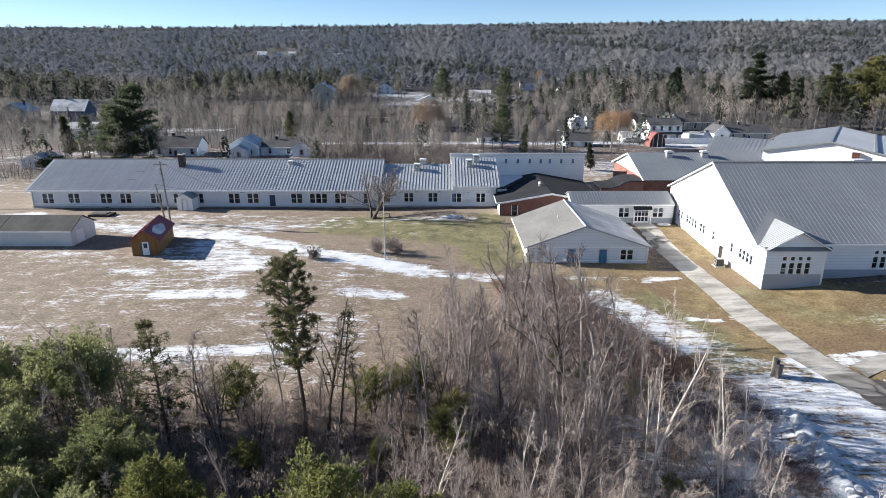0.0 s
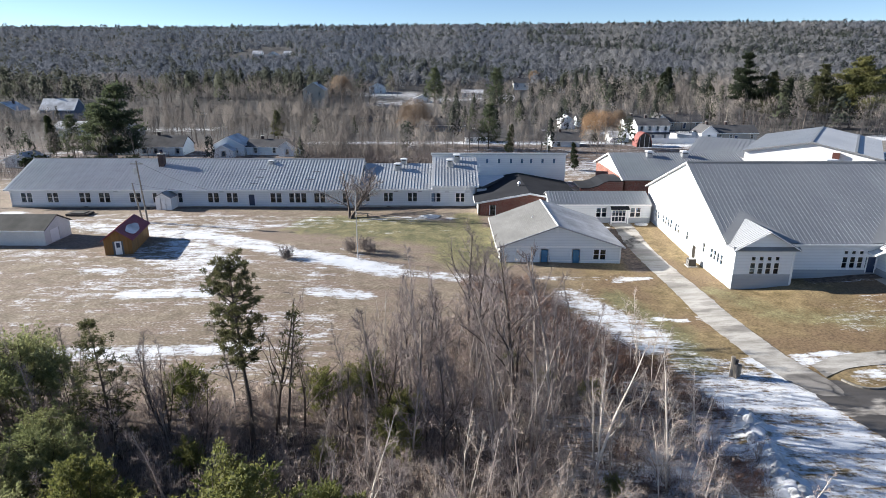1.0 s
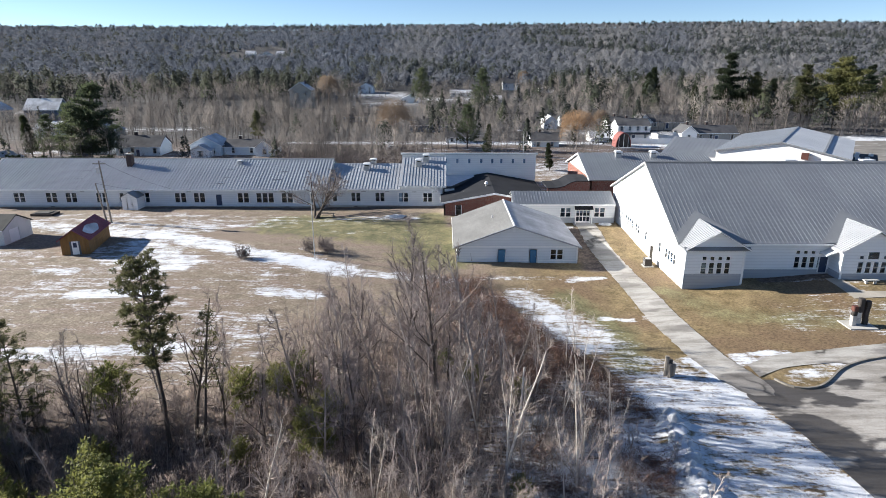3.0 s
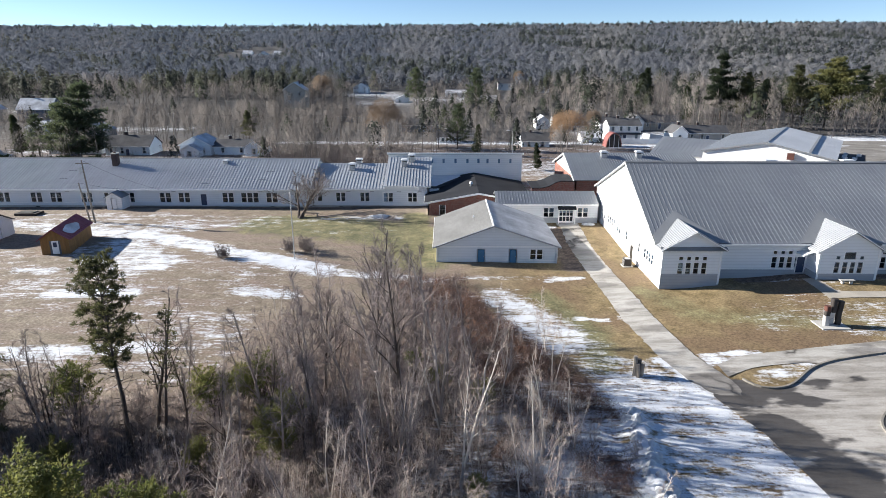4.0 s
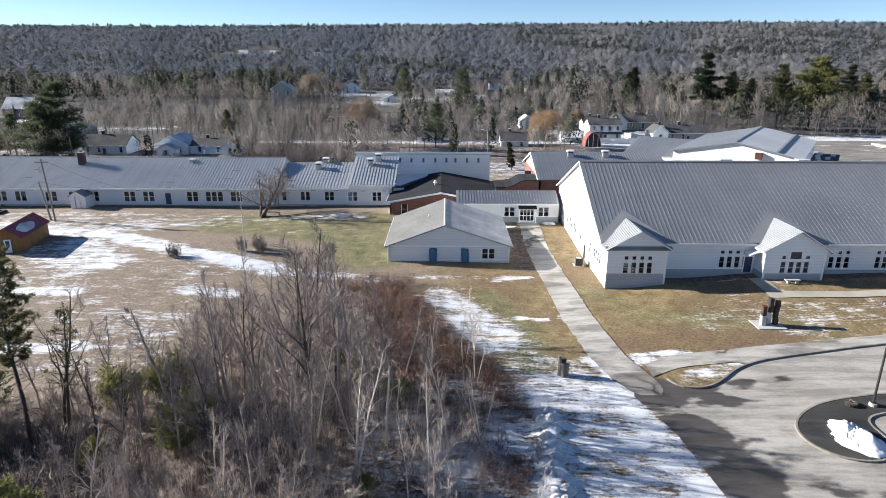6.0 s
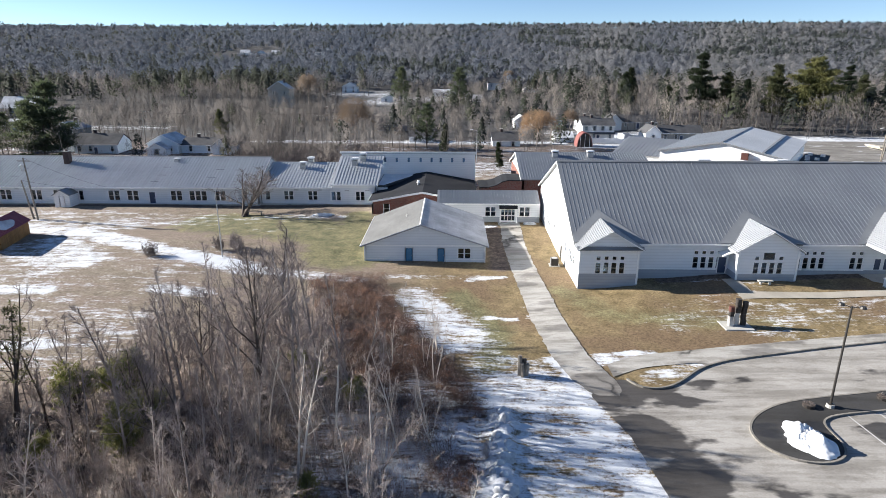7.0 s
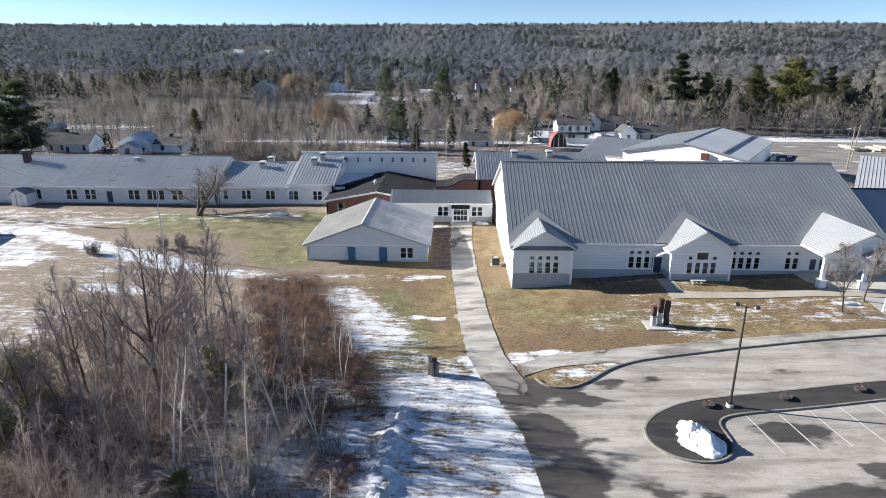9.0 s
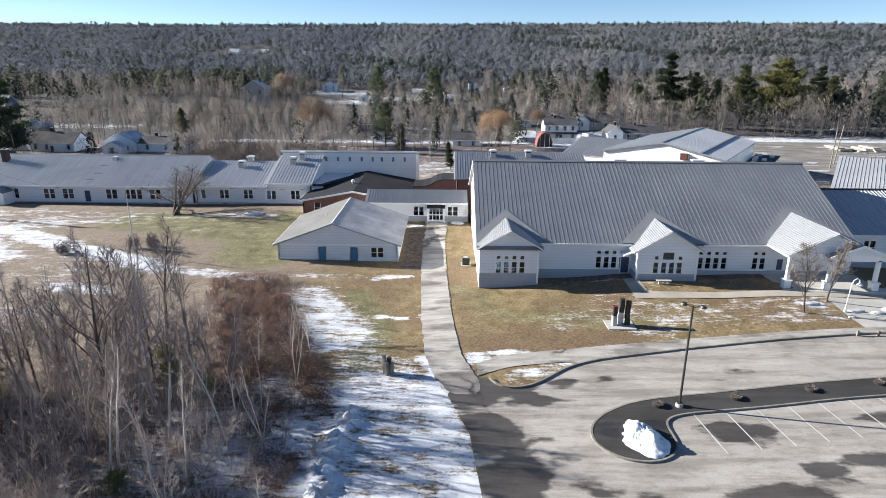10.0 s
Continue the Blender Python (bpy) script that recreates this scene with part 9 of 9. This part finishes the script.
house(-57.3, 170, 8.6, 9, 2.0, 5.3, 7.7, False, B_, "roof_snow", "pale blue house with a snowy front gable", 2, 1, False)
house(-57.6, 166.5, 5.2, 3.4, 2.0, 4.3, 5.8, False, W_, "roof_snow", "small white gabled garage before a house", 1, 1, False, "garage")
house(-47.5, 171.5, 10.5, 8, 2.0, 4.8, 6.4, True, B_, "roof_house", "pale blue house with a dark roof", 2)
house(-40.5, 169, 5.0, 9, 2.0, 4.8, 6.7, False, B_, "roof_house", "pale blue cross-gabled house end", 1, 1, False)
house(-92.5, 172, 15, 8, 2.2, 4.6, 7.0, True, W_, "roof_house", "white bungalow with a dark roof among spruces", 2)
house(-104.5, 152, 7.5, 6, 1.6, 4.0, 5.6, False, W_, "roof_snow", "small white garage with a frosted roof", 1, 1, False, "garage")
house(-101, 196, 8, 8, 2.4, 6.5, 8.6, False, T_, "roof_snow", "tan house with snow on its gable roof", 2, 2)
house(-165, 266, 15, 9, 4.0, 8.0, 12.5, True, D_, "roof_snow", "dark blue house with a steep snowy roof", 3, 2)
house(-186, 262, 12, 9, 4.0, 8.0, 11.5, False, T_, "roof_snow", "tan house with a snowy roof", 2, 2)
house(-130, 215, 10, 8, 2.5, 5.5, 7.5, True, W_, "roof_snow", "white house with a snowy roof", 3)
wh = house(73.2, 203, 10.6, 8.5, 2.5, 7.7, 9.7, True, W_, "roof_house", "white two-storey house with a dark roof", 4, 2)
part("awning", Geo().prism([(67.7, 202.0, 4.9), (78.7, 202.0, 4.9), (78.7, 202.97, 5.4), (67.7, 202.97, 5.4)], (0, 0, -0.12)), M["roof_house"], wh, "dark shingled pent roof between the storeys")
house(61.6, 201, 6.0, 7, 2.2, 4.0, 5.6, True, W_, "roof_snow", "low white garage with a frosted roof", 1, 1, False, "garage")
house(77, 233, 9, 8, 2.8, 5.6, 7.8, True, W_, "roof_house", "white house behind the two-storey house", 3, 1)
house(90.6, 200, 5.0, 8, 2.5, 5.6, 7.9, False, W_, "roof_house", "white gabled house end", 1, 1)
house(100.5, 202, 14, 8, 2.4, 5.4, 7.6, True, T_, "roof_house", "long grey bungalow with a dark roof", 4)
house(96.5, 237, 14, 8, 3.2, 5.6, 8.2, True, T_, "roof_house", "grey house below the pines", 3)
house(87.2, 236, 5.5, 8, 3.2, 5.8, 8.6, False, W_, "roof_house", "white gable end below the pines", 1, 1, False)
house(52.0, 241, 5.5, 8, 2.5, 5.5, 7.6, False, W_, "roof_snow", "small white gabled cottage", 1, 1, False)
house(63, 246, 12, 8, 2.8, 5.6, 7.4, True, B_, "roof_house", "blue cottage behind the willow", 3)
house(41.4, 188, 8.5, 8, 1.8, 4.4, 6.6, True, B_, "roof_house", "pale blue house with a dark roof", 2)
house(4.5, 231, 15, 8, 2.8, 5.0, 7.1, True, D_, "roof_house", "dark house with a dark shingle roof", 3)
house(14.5, 198, 8, 7, 2.2, 4.4, 5.8, True, W_, "roof_house", "small white house beside a spruce", 2)
house(-28, 262, 10, 8, 3.0, 5.6, 8.0, True, D_, "roof_house", "dark blue cottage behind bare trees", 2)
house(-39.5, 390, 9.5, 9, 8.8, 12.8, 15.2, False, B_, "roof_snow", "pale blue two-storey house on the rise", 2, 2)
house(-62.6, 312, 11, 9, 6.5, 14.4, 18.2, False, T_, "roof_snow", "tall tan gabled house with chimneys", 2, 2)
house(-9.0, 342, 11, 8, 5.8, 8.4, 10.6, False, W_, "roof_snow", "white bungalow with a snowy roof", 2)
house(53.5, 410, 10, 8, 11.0, 14.6, 17.8, True, W_, "roof_house", "white house before the dark wood", 2, 1)
house(37, 345, 10, 7, 6.0, 8.4, 10.2, True, W_, "roof_snow", "white cottage in the village", 3)
house(20, 372, 13, 7, 8.0, 10.4, 12.0, True, W_, "roof_snow", "long white cottage in the village", 3)
house(75, 395, 9, 7, 9.5, 12.2, 14.0, False, W_, "roof_house", "white cottage among bare trees", 2)
for x, y, w, z in ((-219, 742, 11, 33), (-201, 745, 13, 32), (-186, 752, 9, 33), (-262, 800, 12, 39), (-120, 690, 10, 30)):
    house(x, y, w, 9, z - 1, z + 4, z + 8, w < 12, W_, "roof_snow", "white house in a clearing of the wooded hill", 3, 2, False)


def fence(pts, label):
    f = thing("fence", (pts[0][0], pts[0][1], gz(*pts[0])), label, "fence")
    for (ax, ay), (bx, by) in zip(pts, pts[1:]):
        n = max(1, round(math.hypot(bx - ax, by - ay) / 2.4))
        for i in range(n):
            p, q = (ax + (bx - ax) * i / n, ay + (by - ay) * i / n), (ax + (bx - ax) * (i + 1) / n, ay + (by - ay) * (i + 1) / n)
            za, zb = gz(*p), gz(*q)
            part("post", Geo().box(p[0] - 0.07, p[1] - 0.07, za - 0.2, p[0] + 0.07, p[1] + 0.07, za + 1.95), M["white_metal"], f)
            part("fence_panel", Geo().prism([(p[0], p[1], za + 0.05), (q[0], q[1], zb + 0.05), (q[0], q[1], zb + 1.8), (p[0], p[1], za + 1.8)], (0, 0.05, 0)), M["white_metal"], f)


fence([(82.5, 213), (90, 199.5)], "white solid board fence round a yard")
fence([(69.8, 197), (79, 195.6), (89, 196.2)], "white solid board fence along the street")


def car(x, y, turn, mat, label):
    z = gz(x, y) + 0.05
    m = pose(x, y, z, 0, 0, turn)
    c = thing("car", (x, y, z), label, "car", "parked cars")

    def lay(geo):
        geo.v = [tuple(m @ Vector(p)) for p in geo.v]
        return geo
    side = [(-2.2, 0.35), (2.2, 0.35), (2.25, 0.75), (1.4, 0.95), (0.7, 1.5), (-1.3, 1.52), (-2.1, 0.98), (-2.25, 0.8)]
    part("body", lay(Geo().prism([(u, -0.85, v) for u, v in side], (0, 1.7, 0))), mat, c)
    part("windscreen", lay(Geo().prism([(1.33, -0.75, 1.0), (0.74, -0.75, 1.46), (0.78, -0.75, 1.49), (1.40, -0.75, 1.0)], (0, 1.5, 0))), M["navy"], c)
    part("side_window", lay(Geo().box(-1.2, -0.87, 1.0, 0.6, -0.851, 1.4)), M["navy"], c)
    for u in (-1.4, 1.4):
        for v in (-0.86, 0.66):
            t = part("wheel", lay(Geo().rod((u, v, 0.33), (u, v + 0.2, 0.33), 0.33, 0.33, 14)), M["tyre"], c)
            part("rim", lay(Geo().rod((u, v - 0.01, 0.33), (u, v + 0.21, 0.33), 0.18, 0.18, 10)), M["steel"], t)


car(-5.0, 179.2, 4, M["car_white"], "white car parked by the village street")
car(-88.5, 164, 0, M["dark_metal"], "dark car parked beside a spruce")
car(60, 200, 10, M["car_white"], "white car parked in a snowy yard")
car(30, 352, 0, M["car_white"], "white van parked in the village")

lb = thing("lumber_stack", (158, 184, gz(158, 184)), "stacks of pale sawn timber on the yard", "timber stack")
zl = gz(158, 184)
r = random.Random(2)
for i in range(3):
    for j in range(5):
        x = 152 + j * 2.6 + r.uniform(-0.6, 0.6)
        if r.random() < 0.9 - 0.3 * i:
            part("plank_bundle", Geo().box(x, 180 + i * 0.4 + j % 2, zl + 0.1 + i * 0.42, x + 2.2, 187 + i * 0.3 + j % 2, zl + 0.5 + i * 0.42), M["lumber"], lb)
